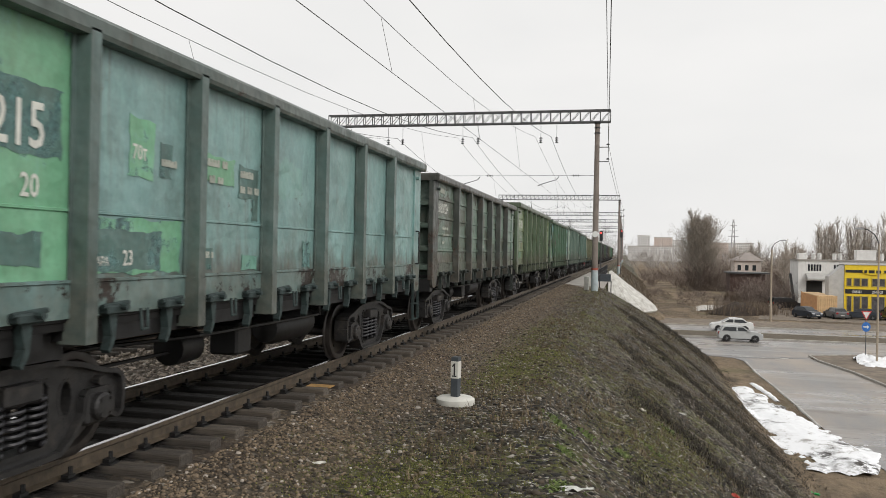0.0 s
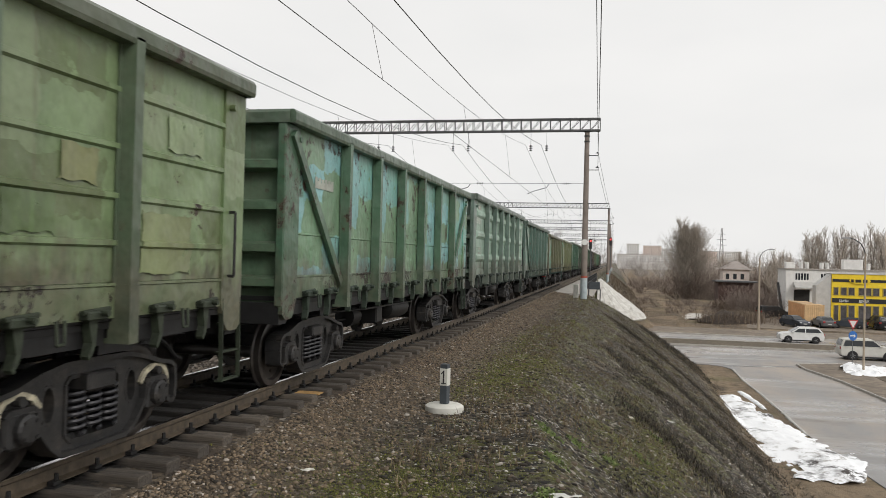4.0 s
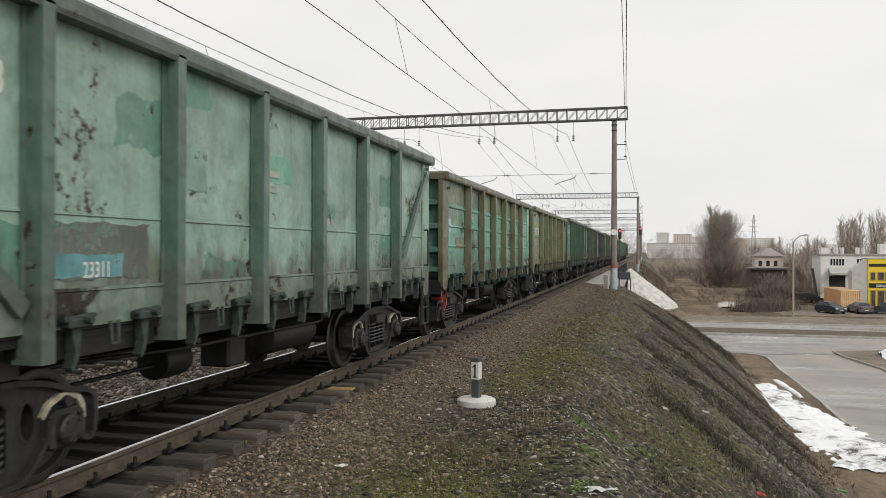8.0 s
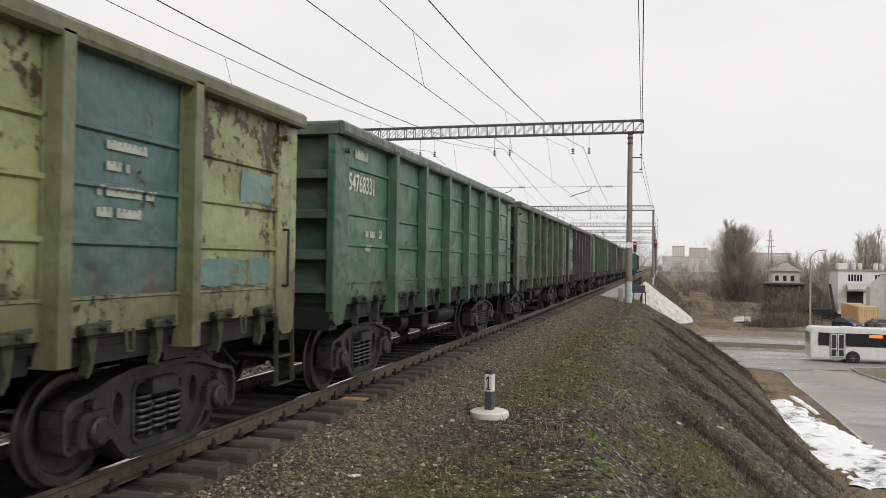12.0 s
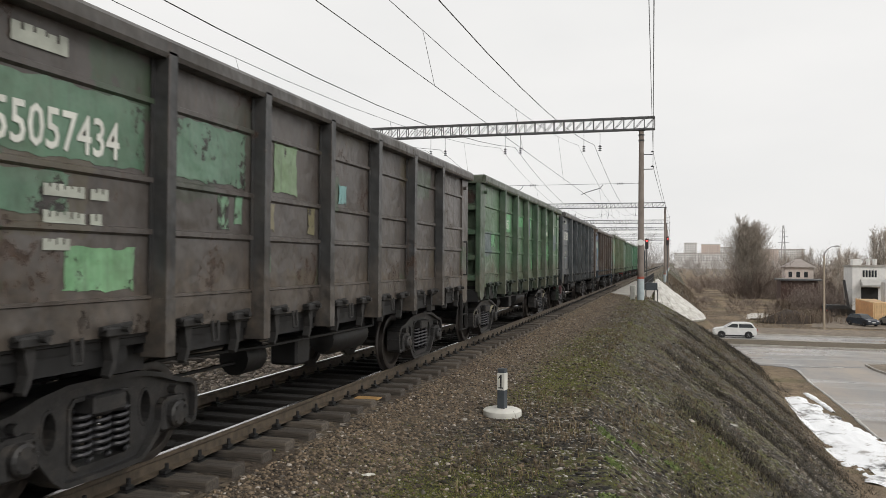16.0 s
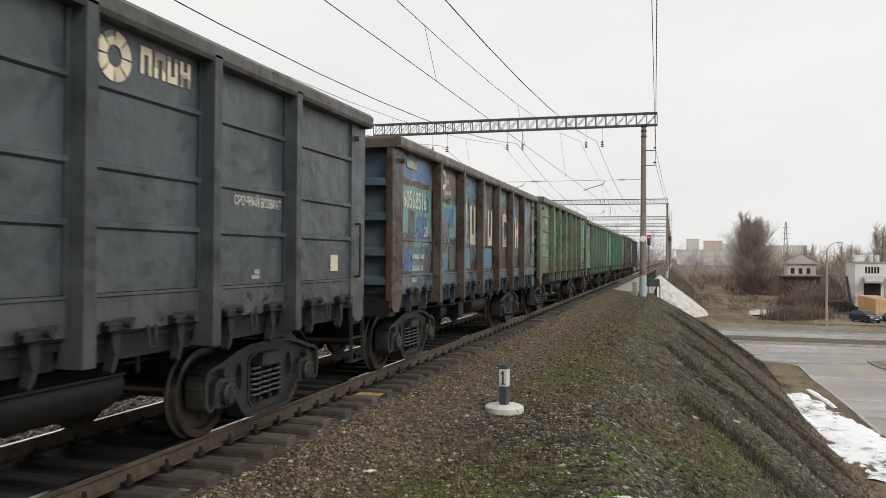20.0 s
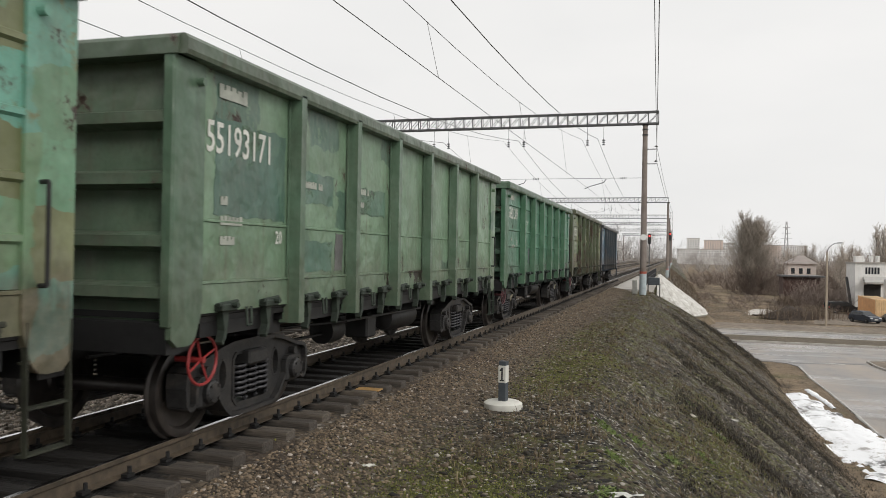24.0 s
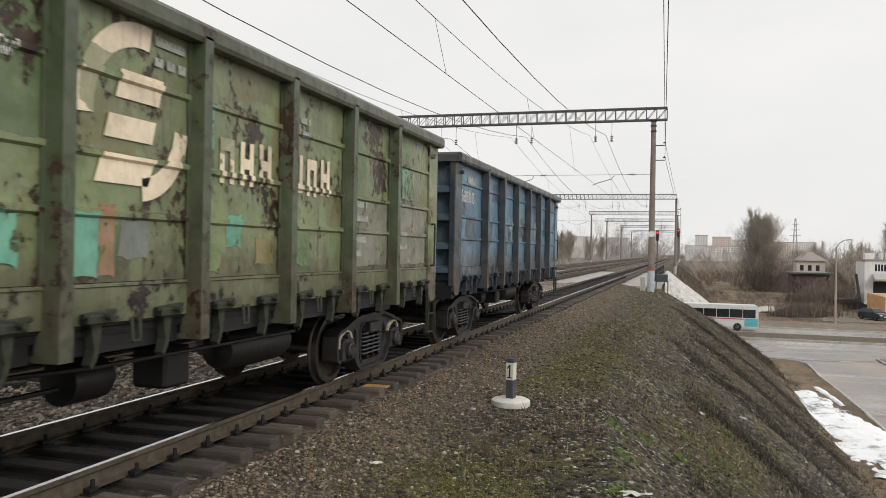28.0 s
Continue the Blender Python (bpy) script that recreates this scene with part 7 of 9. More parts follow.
def tree_meshes(height, girth, seed, stems=3, limbs=150, low=0.06, fine=0.02):
    """A bare tree with an oval crown: stems and limbs as one mesh, the fine twigs as another."""
    rng = random.Random(seed)
    wood, twig = [], []

    def reach(u):
        return girth * max(0.05, math.sin(math.pi * min(1, max(0, u)) ** 0.75)) ** 0.8

    def jag(p, d, length, r, n, out, bend=0.16):
        pts = [p]
        for k in range(n):
            d = (d + Vector((rng.gauss(0, bend), rng.gauss(0, bend), rng.gauss(0.03, bend * 0.6)))).normalized()
            q = pts[-1] + d * (length / n)
            out.append((tuple(pts[-1]), tuple(q), max(fine * 0.6, r * (1 - 0.75 * k / n)), max(fine * 0.5, r * (1 - 0.75 * (k + 1) / n))))
            pts.append(q)
        return pts, d

    axes = []
    for s in range(stems):
        a = 2 * math.pi * s / stems + rng.random()
        lean = Vector((math.cos(a), math.sin(a), 0)) * (0.05 if stems > 1 else 0.02)
        pts, _ = jag(Vector((math.cos(a) * 0.25, math.sin(a) * 0.25, -0.3)), (lean + Vector((0, 0, 1))).normalized(), height * rng.uniform(0.78, 1.0), height * 0.009, 9, wood, 0.035)
        axes.append(pts)
    for _ in range(limbs):
        pts = rng.choice(axes)
        t = low + (0.97 - low) * rng.random() ** 0.85
        k = min(int(t * 9), 8)
        p = pts[k].lerp(pts[k + 1], t * 9 - k)
        a = rng.random() * 2 * math.pi
        u = min(1.0, p.z / height)
        rise = 0.75 + 2.6 * u * u
        d = Vector((math.cos(a), math.sin(a), rise)).normalized()
        length = max(height * 0.085, reach(min(1, u + 0.12)) + 0.5) * rng.uniform(0.55, 1.15) * 1.25
        arm, _ = jag(p, d, length, 0.004 * height * (1 - u) + fine * 1.2, 4, wood, 0.14)
        for q in arm[1:]:
            for _ in range(4):
                b = (d * 1.1 + Vector((rng.gauss(0, 0.5), rng.gauss(0, 0.5), rng.gauss(0.5, 0.35)))).normalized()
                sub, _ = jag(q, b, length * rng.uniform(0.25, 0.5), fine, 2, twig, 0.2)
                for w in sub[1:]:
                    for _ in range(2):
                        c = (b * 0.8 + Vector((rng.gauss(0, 0.5), rng.gauss(0, 0.5), rng.gauss(0.4, 0.35)))).normalized()
                        jag(w, c, length * rng.uniform(0.12, 0.28), fine * 0.7, 1, twig)
    return branch_mesh("trunk", wood, 5), branch_mesh("crown", twig, 3 if height > 16.5 else 2)


BIG = tree_meshes(16.6, 3.9, 3, 7, 330, 0.04, 0.019)
MID = tree_meshes(11.6, 3.2, 8, 3, 80, 0.15, 0.019)
TALL = tree_meshes(16.4, 2.4, 12, 4, 80, 0.25, 0.014)
THIN = tree_meshes(11.2, 2.6, 21, 2, 60, 0.15, 0.018)
BUSH = tree_meshes(1.0, 0.42, 5, 4, 14, 0.05, 0.005)


def tree(meshes, x, y, z, scale, turn, label, group, crown=None):
    t = thing("bare_tree", label, "tree", group, at=pose(x, y, z, 0, 0, turn) @ Matrix.Scale(scale, 4))
    part("trunk", meshes[0], BARK, t)
    part("crown", meshes[1], crown or TWIGS, t)
    return t


tree(BIG, 22.6, 190, LOW, 1.08, 20, "large bare bushy winter tree on the waste ground", "bare trees")
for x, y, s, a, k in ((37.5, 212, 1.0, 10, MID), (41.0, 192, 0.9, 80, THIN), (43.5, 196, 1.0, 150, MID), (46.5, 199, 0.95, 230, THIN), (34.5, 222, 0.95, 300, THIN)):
    tree(k, x, y, LOW, s, a, "bare winter tree behind the sheds", "bare trees", HAZETWIGS)
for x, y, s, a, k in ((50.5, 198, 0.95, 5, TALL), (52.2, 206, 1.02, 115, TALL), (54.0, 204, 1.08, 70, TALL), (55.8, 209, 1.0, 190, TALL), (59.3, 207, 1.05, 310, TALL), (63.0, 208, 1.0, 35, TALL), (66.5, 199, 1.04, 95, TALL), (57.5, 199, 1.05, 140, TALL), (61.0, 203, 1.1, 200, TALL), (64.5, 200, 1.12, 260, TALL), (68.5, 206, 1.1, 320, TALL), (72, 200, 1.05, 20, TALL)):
    tree(k, x, y, LOW, s, a, "tall bare tree in a row behind the shop", "row of tall bare trees", HAZETWIGS)
for x, y, s, a in ((-31, 250, 1.0, 0), (-27.5, 243, 0.95, 100), (-24, 262, 0.85, 200), (-35, 268, 1.0, 40), (-22.5, 290, 0.9, 77)):
    tree(MID, x, y, -3.0, s, a, "bare tree beyond the far tracks", "bare trees beyond the tracks")


def grove(name, count, place, material, label, height, seed, category="woods"):
    """Many bare bushes and small trees joined into one mass."""
    rng = np.random.RandomState(seed)
    V, F, k = [], [], 0
    for me in BUSH:
        co = np.zeros(len(me.vertices) * 3)
        me.vertices.foreach_get("co", co)
        V.append(co.reshape(-1, 3))
        ix = np.zeros(len(me.polygons) * 4, int)
        me.polygons.foreach_get("vertices", ix)
        F.append(ix.reshape(-1, 4) + k)
        k += len(V[-1])
    V, F = np.concatenate(V), np.concatenate(F)
    out, faces = [], []
    for i in range(count):
        x, y = place(rng)
        h, a = height * rng.uniform(0.6, 1.25), rng.rand() * 6.283
        w = h * rng.uniform(0.8, 1.4)
        P = np.stack([(V[:, 0] * math.cos(a) - V[:, 1] * math.sin(a)) * w + x, (V[:, 0] * math.sin(a) + V[:, 1] * math.cos(a)) * w + y, V[:, 2] * h + float(ground_z(np.array([x]), np.array([y]))[0])], -1)
        out.append(P)
        faces.append(F + i * k)
    me = quick_mesh(name, np.concatenate(out), np.concatenate(faces))
    return tagged(part(name, me, material), label, category, kind="stuff")


def far_place(rng):
    y = rng.uniform(300, 900)
    return rng.uniform(-0.06, 0.62) * y, y


def far_left(rng):
    y = rng.uniform(330, 900)
    return rng.uniform(-0.55, -0.05) * y, y


# Far woods are coloured pale grey to stand for distance haze.
FARWOOD = mat_loose("hazed_far_woods", (0.30, 0.275, 0.26), (0.42, 0.395, 0.375), (0.44, 0.42, 0.40), 0.9)
NEARWOOD = mat_loose("brown_thicket_twigs", (0.13, 0.10, 0.085), (0.25, 0.20, 0.17), (0.30, 0.25, 0.21), 0.92)
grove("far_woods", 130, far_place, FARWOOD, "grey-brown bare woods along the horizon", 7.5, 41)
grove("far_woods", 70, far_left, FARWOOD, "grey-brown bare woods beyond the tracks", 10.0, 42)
grove("thicket", 90, lambda rng: (rng.uniform(28, 85), rng.uniform(205, 290)), NEARWOOD, "brown bare thicket behind the buildings", 4.6, 43, "thicket")
grove("thicket", 45, lambda rng: (rng.uniform(9, 26), rng.uniform(205, 320)), NEARWOOD, "brown bare thicket beside the far bank", 2.0, 44, "thicket")
grove("thicket", 60, lambda rng: (rng.uniform(10, 30), rng.uniform(126, 175)), NEARWOOD, "low brown bushes on the waste ground", 0.8, 46, "thicket")
grove("thicket", 14, lambda rng: (22.6 + rng.normal(0, 1.6), 189 + rng.normal(0, 1.0)), NEARWOOD, "bushes round the foot of the large tree", 4.5, 47, "thicket")
grove("thicket", 45, lambda rng: (rng.uniform(25, 31.5), rng.uniform(132, 148)), NEARWOOD, "brown bare bushes before the shed", 2.2, 45, "thicket")

# Walls and panes of the far blocks have haze painted into their colours.
PANEL_WALL = mat_concrete("hazed_pale_panel_wall", (0.66, 0.65, 0.64), (0.76, 0.75, 0.74))
BRICK_FAR = mat_concrete("hazed_pinkish_brick", (0.62, 0.50, 0.44), (0.70, 0.58, 0.52))
DARKPANE = plain("hazed_grey_window_glass", (0.30, 0.31, 0.32), 0.25, 0, 3, 0.3, 0.0)
PANE = plain("dark_window_glass", (0.03, 0.034, 0.04), 0.12, 0, 3, 0.4, 0.0)


def apartment_block(x0, x1, y, top, depth, wall, label):
    b = thing("apartment_building", label, "apartment building", "distant apartment blocks")
    bm = bmesh.new()
    box(bm, x0, x1, y, y + depth, LOW - 1, top)
    part("wall", bm, wall, b)
    bm = bmesh.new()
    box(bm, x0 - 0.4, x1 + 0.4, y - 0.4, y + depth, top, top + 1.0)
    part("roof", bm, CONCRETE, b)
    boxes = []
    z = top - 2.6
    while z > 1:
        x = x0 + 1.4
        while x + 1.6 < x1:
            boxes.append((x, x + 1.7, y - 0.1, y + 0.1, z, z + 1.5))
            x += 3.4
        z -= 3.0
    win = part("window", many_boxes("windows", boxes), DARKPANE, b)
    win["kind"] = "stuff"
    return b


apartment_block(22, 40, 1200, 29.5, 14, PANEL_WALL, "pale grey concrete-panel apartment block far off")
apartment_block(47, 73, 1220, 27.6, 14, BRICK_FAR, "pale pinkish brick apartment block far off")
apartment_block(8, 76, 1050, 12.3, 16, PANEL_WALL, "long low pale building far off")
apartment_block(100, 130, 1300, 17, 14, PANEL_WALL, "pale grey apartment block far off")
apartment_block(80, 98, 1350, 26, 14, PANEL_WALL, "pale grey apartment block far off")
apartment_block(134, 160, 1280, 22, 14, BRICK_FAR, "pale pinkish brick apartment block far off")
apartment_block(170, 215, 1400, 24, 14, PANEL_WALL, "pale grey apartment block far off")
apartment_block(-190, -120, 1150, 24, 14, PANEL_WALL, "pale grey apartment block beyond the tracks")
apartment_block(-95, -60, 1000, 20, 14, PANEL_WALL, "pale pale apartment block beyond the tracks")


def lattice_tower():
    t = thing("lattice_tower", "slender grey lattice transmission tower far off", "transmission tower", at=pose(119, 900, LOW))
    bm = bmesh.new()
    H = 48.3
    def half(z):
        return 2.2 * (1 - z / H) + 0.5
    for sx in (-1, 1):
        for sy in (-1, 1):
            bar(bm, (sx * half(0), sy * half(0), 0), (sx * half(H), sy * half(H), H), 0.5, 0.5)
    for k in range(9):
        z0, z1 = k * H / 9, (k + 1) * H / 9
        for sx in (-1, 1):
            bar(bm, (sx * half(z0), -half(z0), z0), (-sx * half(z1), -half(z1), z1), 0.28, 0.28)
    part("lattice", bm, FARMETAL, t)
    for z, w in ((30, 5.5), (36, 4.6), (42, 3.6)):
        bm = bmesh.new()
        bar(bm, (-w, 0, z), (w, 0, z), 0.6, 0.5)
        part("cross_arm", bm, FARMETAL, t)
    return t


# Tower steel is paled; the haze before it sits in the colour.
FARMETAL = plain("hazed_grey_steel", (0.42, 0.42, 0.43), 0.7, 0, 0.5, 0.15, 0.0)
lattice_tower()

WHITEWALL = mat_concrete("dirty_white_render", (0.62, 0.61, 0.59), (0.76, 0.75, 0.73))
YELLOW = plain("bright_yellow_cladding", (0.80, 0.58, 0.025), 0.5, 0, 2, 0.12, 0.05)
GREYSHEET = plain("grey_side_cladding", (0.46, 0.45, 0.43), 0.6, 0, 2, 0.15, 0.1)
SIGNBLACK = plain("black_sign_board", (0.012, 0.012, 0.013), 0.45, 0, 4, 0.2, 0.0)
SIGNWHITE = plain("white_sign_letters", (0.72, 0.72, 0.70), 0.5, 0, 4, 0.08, 0.0)
SIGNGREEN = plain("green_sign_board", (0.05, 0.42, 0.12), 0.5, 0, 4, 0.1, 0.0)
DARKHOLE = plain("unlit_garage_interior", (0.03, 0.028, 0.026), 0.9, 0, 3, 0.3, 0.0)


def facing_writing(text, size, flip=False):
    me = lettering(text, size)
    me.transform(pose(0, 0, 0, 0, 0, -90))
    return me


OCHRE = plain("ochre_window_frame", (0.42, 0.33, 0.10), 0.5, 0, 4, 0.1, 0.0)
SHOPPANE = plain("shop_window_glass", (0.09, 0.085, 0.09), 0.1, 0, 2, 0.6, 0.0)


def tyre_shop():
    y, x0, x1, top, base = 119.0, 35.5, 62.0, 1.08, LOW - 0.3
    b = thing("tyre_shop", "two-storey shop with bright yellow cladding and black sign bands", "shop building")
    bm = bmesh.new()
    box(bm, x0 + 0.02, x1, y + 0.26, y + 3.2, base, top)
    part("rear_wall", bm, GREYSHEET, b, "light grey rear wall")
    bm = bmesh.new()
    box(bm, x0, x1, y, y + 0.25, base, top)
    part("wall", bm, YELLOW, b, "bright yellow clad front wall")
    bm = bmesh.new()
    prism(bm, [(x0 - 2.0, base), (x0 - 0.02, base), (x0 - 0.02, 1.12), (x0 - 2.0, -0.62)], "y", y + 0.1, y + 2.2)
    part("side_wing", bm, GREYSHEET, b, "grey sloping side wall")
    bm = bmesh.new()
    box(bm, x0 - 0.15, x1, y - 0.1, y + 3.2, top, top + 0.12)
    part("roof", bm, GREYSHEET, b)
    for (za, zb, mat, name) in ((0.0, 0.38, SIGNBLACK, "top_band"), (-2.93, -2.3, SIGNBLACK, "sign_band")):
        bm = bmesh.new()
        box(bm, x0 + 0.1, x1, y - 0.06, y, za, zb)
        part(name, bm, mat, b, "black sign band")
    bm = bmesh.new()
    lathe(bm, [(0.02, -0.18), (0.62, -0.18), (0.62, -0.06), (0.02, -0.06)], "y", 20, (0, 0, 0))
    bmesh.ops.scale(bm, vec=(2.2, 1, 0.72), verts=bm.verts)
    emblem = part("name_board", bm, YELLOW, b, "yellow oval name board", at=pose(x0 + 3.6, y, 0.18))
    for dx, wd in ((-1.15, 0.34), (-0.6, 0.75), (0.35, 0.6)):
        bm = bmesh.new()
        box(bm, dx, dx + wd, -0.2, -0.185, -0.22, 0.2)
        part("name_bar", bm, SIGNBLACK, emblem)
    part("sign_lettering", facing_writing("ШИНЫ", 0.5), SIGNWHITE, b, "white word painted on the black band", at=pose(x0 + 0.95, y - 0.065, -2.84))
    part("sign_lettering", facing_writing("ДИСКИ", 0.5), SIGNWHITE, b, "white word painted on the black band", at=pose(x0 + 3.5, y - 0.065, -2.84))
    bm = bmesh.new()
    box(bm, x0 + 7.1, x0 + 9.8, y - 0.09, y - 0.03, -3.0, -2.28)
    part("green_board", bm, SIGNGREEN, b, "green sign board")

    def window(xa, xb, za, zb):
        bm = bmesh.new()
        for r in ((xa, xb, za, za + 0.08), (xa, xb, zb - 0.08, zb), (xa, xa + 0.08, za, zb), (xb - 0.08, xb, za, zb)):
            box(bm, r[0], r[1], y - 0.08, y + 0.02, r[2], r[3])
        w = part("window", bm, OCHRE, b)
        bm = bmesh.new()
        box(bm, xa + 0.06, xb - 0.06, y - 0.03, y - 0.01, za + 0.06, zb - 0.06)
        part("pane", bm, SHOPPANE, w)
    for bay in range(4):
        o = x0 + 0.15 + bay * 3.15 * 2 if bay else x0 + 0.15
        for a, c in ((0.1, 0.75), (1.0, 1.85), (1.95, 2.85), (3.3, 4.1), (4.2, 5.0), (5.1, 6.0)):
            if o + c < x1:
                window(o + a, o + c, -1.9, -0.75)
        for a, c in ((0.15, 0.8), (1.0, 1.9), (2.0, 2.9), (3.3, 5.0), (5.15, 6.0)):
            if o + c < x1:
                window(o + a, o + c, -5.5, -3.25)
    return b


tyre_shop()


def white_workshop():
    y, x0, x1, top = 135.0, 32.66, 56.0, 1.5
    b = thing("workshop_building", "dirty white flat-roofed workshop with roof vents", "workshop")
    bm = bmesh.new()
    box(bm, x0, x1, y, y + 6.5, LOW - 0.3, top)
    part("wall", bm, WHITEWALL, b)
    bm = bmesh.new()
    box(bm, x0 - 0.2, x1 + 0.2, y - 0.2, y + 6.6, top, top + 0.2)
    part("roof", bm, CONCRETE, b)
    for x, w, h in ((32.7, 1.3, 0.95), (34.9, 0.35, 1.0), (35.8, 0.35, 1.0), (38.0, 0.35, 1.0), (38.8, 0.35, 1.0), (41.2, 2.9, 1.6), (44.8, 0.4, 1.0), (50.5, 0.5, 1.1)):
        bm = bmesh.new()
        box(bm, x, x + w, y + 0.3, y + 1.6, top + 0.2, top + 0.2 + h, 0.05)
        part("roof_vent", bm, WHITEWALL, b)
    for x in (34.1, 37.9):
        for k in range(5 if x < 38 else 3):
            bm = bmesh.new()
            box(bm, x + k * 0.42, x + k * 0.42 + 0.28, y - 0.05, y + 0.05, -0.12, 0.91)
            part("window", bm, PANE, b)
    # A flat near-black panel stands for the shade inside the doorway.
    bm = bmesh.new()
    box(bm, 33.9, 36.25, y - 0.06, y + 0.02, LOW, -1.75)
    part("garage_opening", bm, DARKHOLE, b, "dark open garage doorway")
    bm = bmesh.new()
    prism(bm, [(y - 1.6, -1.55), (y - 0.02, -1.35), (y - 0.02, -0.5), (y - 1.6, -1.3)], "x", 33.8, 37.0)
    part("canopy", bm, GREYSHEET, b)
    bm = bmesh.new()
    prism(bm, [(32.0, LOW), (32.35, LOW), (31.5, -0.6), (31.2, -0.6)], "y", y - 0.9, y - 0.3)
    part("outside_stair", bm, DARKSTEEL, b, "dark steel outside stair")
    return b


white_workshop()


def old_house():
    b = thing("old_house", "small old house with faded pinkish walls and hipped roof", "house", at=pose(0, 0, 0))
    bm = bmesh.new()
    box(bm, 31.3, 37.4, 200, 206, LOW - 1, 0.95)
    part("wall", bm, mat_concrete("faded_pinkish_render", (0.56, 0.48, 0.44), (0.68, 0.61, 0.57)), b)
    bm = bmesh.new()
    v = [bm.verts.new(p) for p in ((30.8, 199.4, 0.95), (37.9, 199.4, 0.95), (37.9, 206.6, 0.95), (30.8, 206.6, 0.95), (34.0, 203, 2.9), (35.2, 203, 2.9))]
    for f in ((0, 1, 5, 4), (1, 2, 5), (2, 3, 4, 5), (3, 0, 4), (3, 2, 1, 0)):
        bm.faces.new([v[i] for i in f])
    part("roof", bm, mat_concrete("brown_grey_sheet_roof", (0.25, 0.22, 0.20), (0.36, 0.32, 0.30)), b)
    for x in (32.0, 33.7, 35.4):
        bm = bmesh.new()
        box(bm, x, x + 0.8, 199.93, 200.05, -1.4, -0.1)
        part("window", bm, PANE, b)
    s = thing("shed", "low rust-brown shed with a flat roof", "shed")
    bm = bmesh.new()
    box(bm, 24.2, 30.2, 150, 156, LOW - 0.5, -1.15)
    part("wall", bm, plain("rust_brown_boards", (0.085, 0.05, 0.042), 0.9, 0, 3, 0.4, 0.3), s)
    bm = bmesh.new()
    box(bm, 23.8, 31.0, 149.3, 156.4, -1.15, -0.9)
    part("roof", bm, GALV, s)


old_house()


def shipping_container():
    c = thing("shipping_container", "tan and orange steel shipping container in the yard", "container", at=pose(31.4, 116, LOW + 0.12, 0, 0, -1.6))
    body = plain("sun_bleached_orange_paint", (0.64, 0.43, 0.23), 0.7, 0, 2, 0.25, 0.1)
    side = plain("faded_red_orange_paint", (0.66, 0.36, 0.17), 0.7, 0, 2, 0.25, 0.1)
    bm = bmesh.new()
    box(bm, 0.02, 2.42, 0.02, 12.1, 0.15, 2.85)
    part("body", bm, body, c)
    bm = bmesh.new()
    wave = [q for k in range(44) for q in ((0.0, 0.1 + k * 0.27), (-0.03, 0.14 + k * 0.27), (-0.03, 0.24 + k * 0.27), (0.0, 0.28 + k * 0.27))]
    prism(bm, [(0.03, 0.1)] + wave + [(0.03, wave[-1][1])], "z", 0.2, 2.75)
    part("corrugated_side", bm, side, c)
    bm = bmesh.new()
    wave = [q for k in range(8) for q in ((0.12 + k * 0.27, 0.0), (0.16 + k * 0.27, -0.03), (0.26 + k * 0.27, -0.03), (0.30 + k * 0.27, 0.0))]
    prism(bm, [(0.12, 0.03)] + wave + [(wave[-1][0], 0.03)], "z", 0.2, 2.75)
    part("end_wall", bm, body, c)
    for x in (0, 2.36):
        for y in (0, 12.05):
            bm = bmesh.new()
            box(bm, x - 0.03, x + 0.11, y - 0.05, y + 0.11, 0, 2.9)
            part("corner_post", bm, body, c)
    return c


shipping_container()


def lamp_post(x, y, top, label, side, girth=1.0):
    p = thing("street_lamp", label, "street lamp", "street lamps", at=pose(x, y, LOW))
    bm = bmesh.new()
    lathe(bm, [(0.15 * girth, -0.3), (0.14 * girth, 0.2), (0.10 * girth, top)], "z", 10)
    part("pole", bm, mat_post, p, smooth=True)
    bm = bmesh.new()
    sweep(bm, [Vector(q) for q in ((0, 0, top - 0.2), (side * 0.08, 0, top + 0.25), (side * 0.35, 0, top + 0.75), (side * 0.85, 0, top + 1.1), (side * 1.2, 0, top + 1.15))], 0.04, 6)
    part("arm", bm, GALV, p)
    bm = bmesh.new()
    prism(bm, [(side * 1.1, top + 1.06), (side * 1.7, top + 1.1), (side * 1.75, top + 1.2), (side * 1.45, top + 1.27), (side * 1.1, top + 1.22)], "y", -0.12, 0.12)
    part("lamp_head", bm, PALEMETAL, p, "pale grey lamp head")
    return p


mat_post = mat_concrete("yellowed_post_concrete", (0.30, 0.25, 0.19), (0.40, 0.34, 0.27))
PALEMETAL = plain("pale_grey_lamp_metal", (0.42, 0.42, 0.42), 0.5, 0.2, 6, 0.2, 0.1)
lamp_post(23.6, 105.3, 9.1, "tall concrete street lamp with curved arm beyond the road", 1)
lamp_post(24.5, 65.6, 9.3, "tall grey street lamp pole at the corner", -1, girth=0.62)


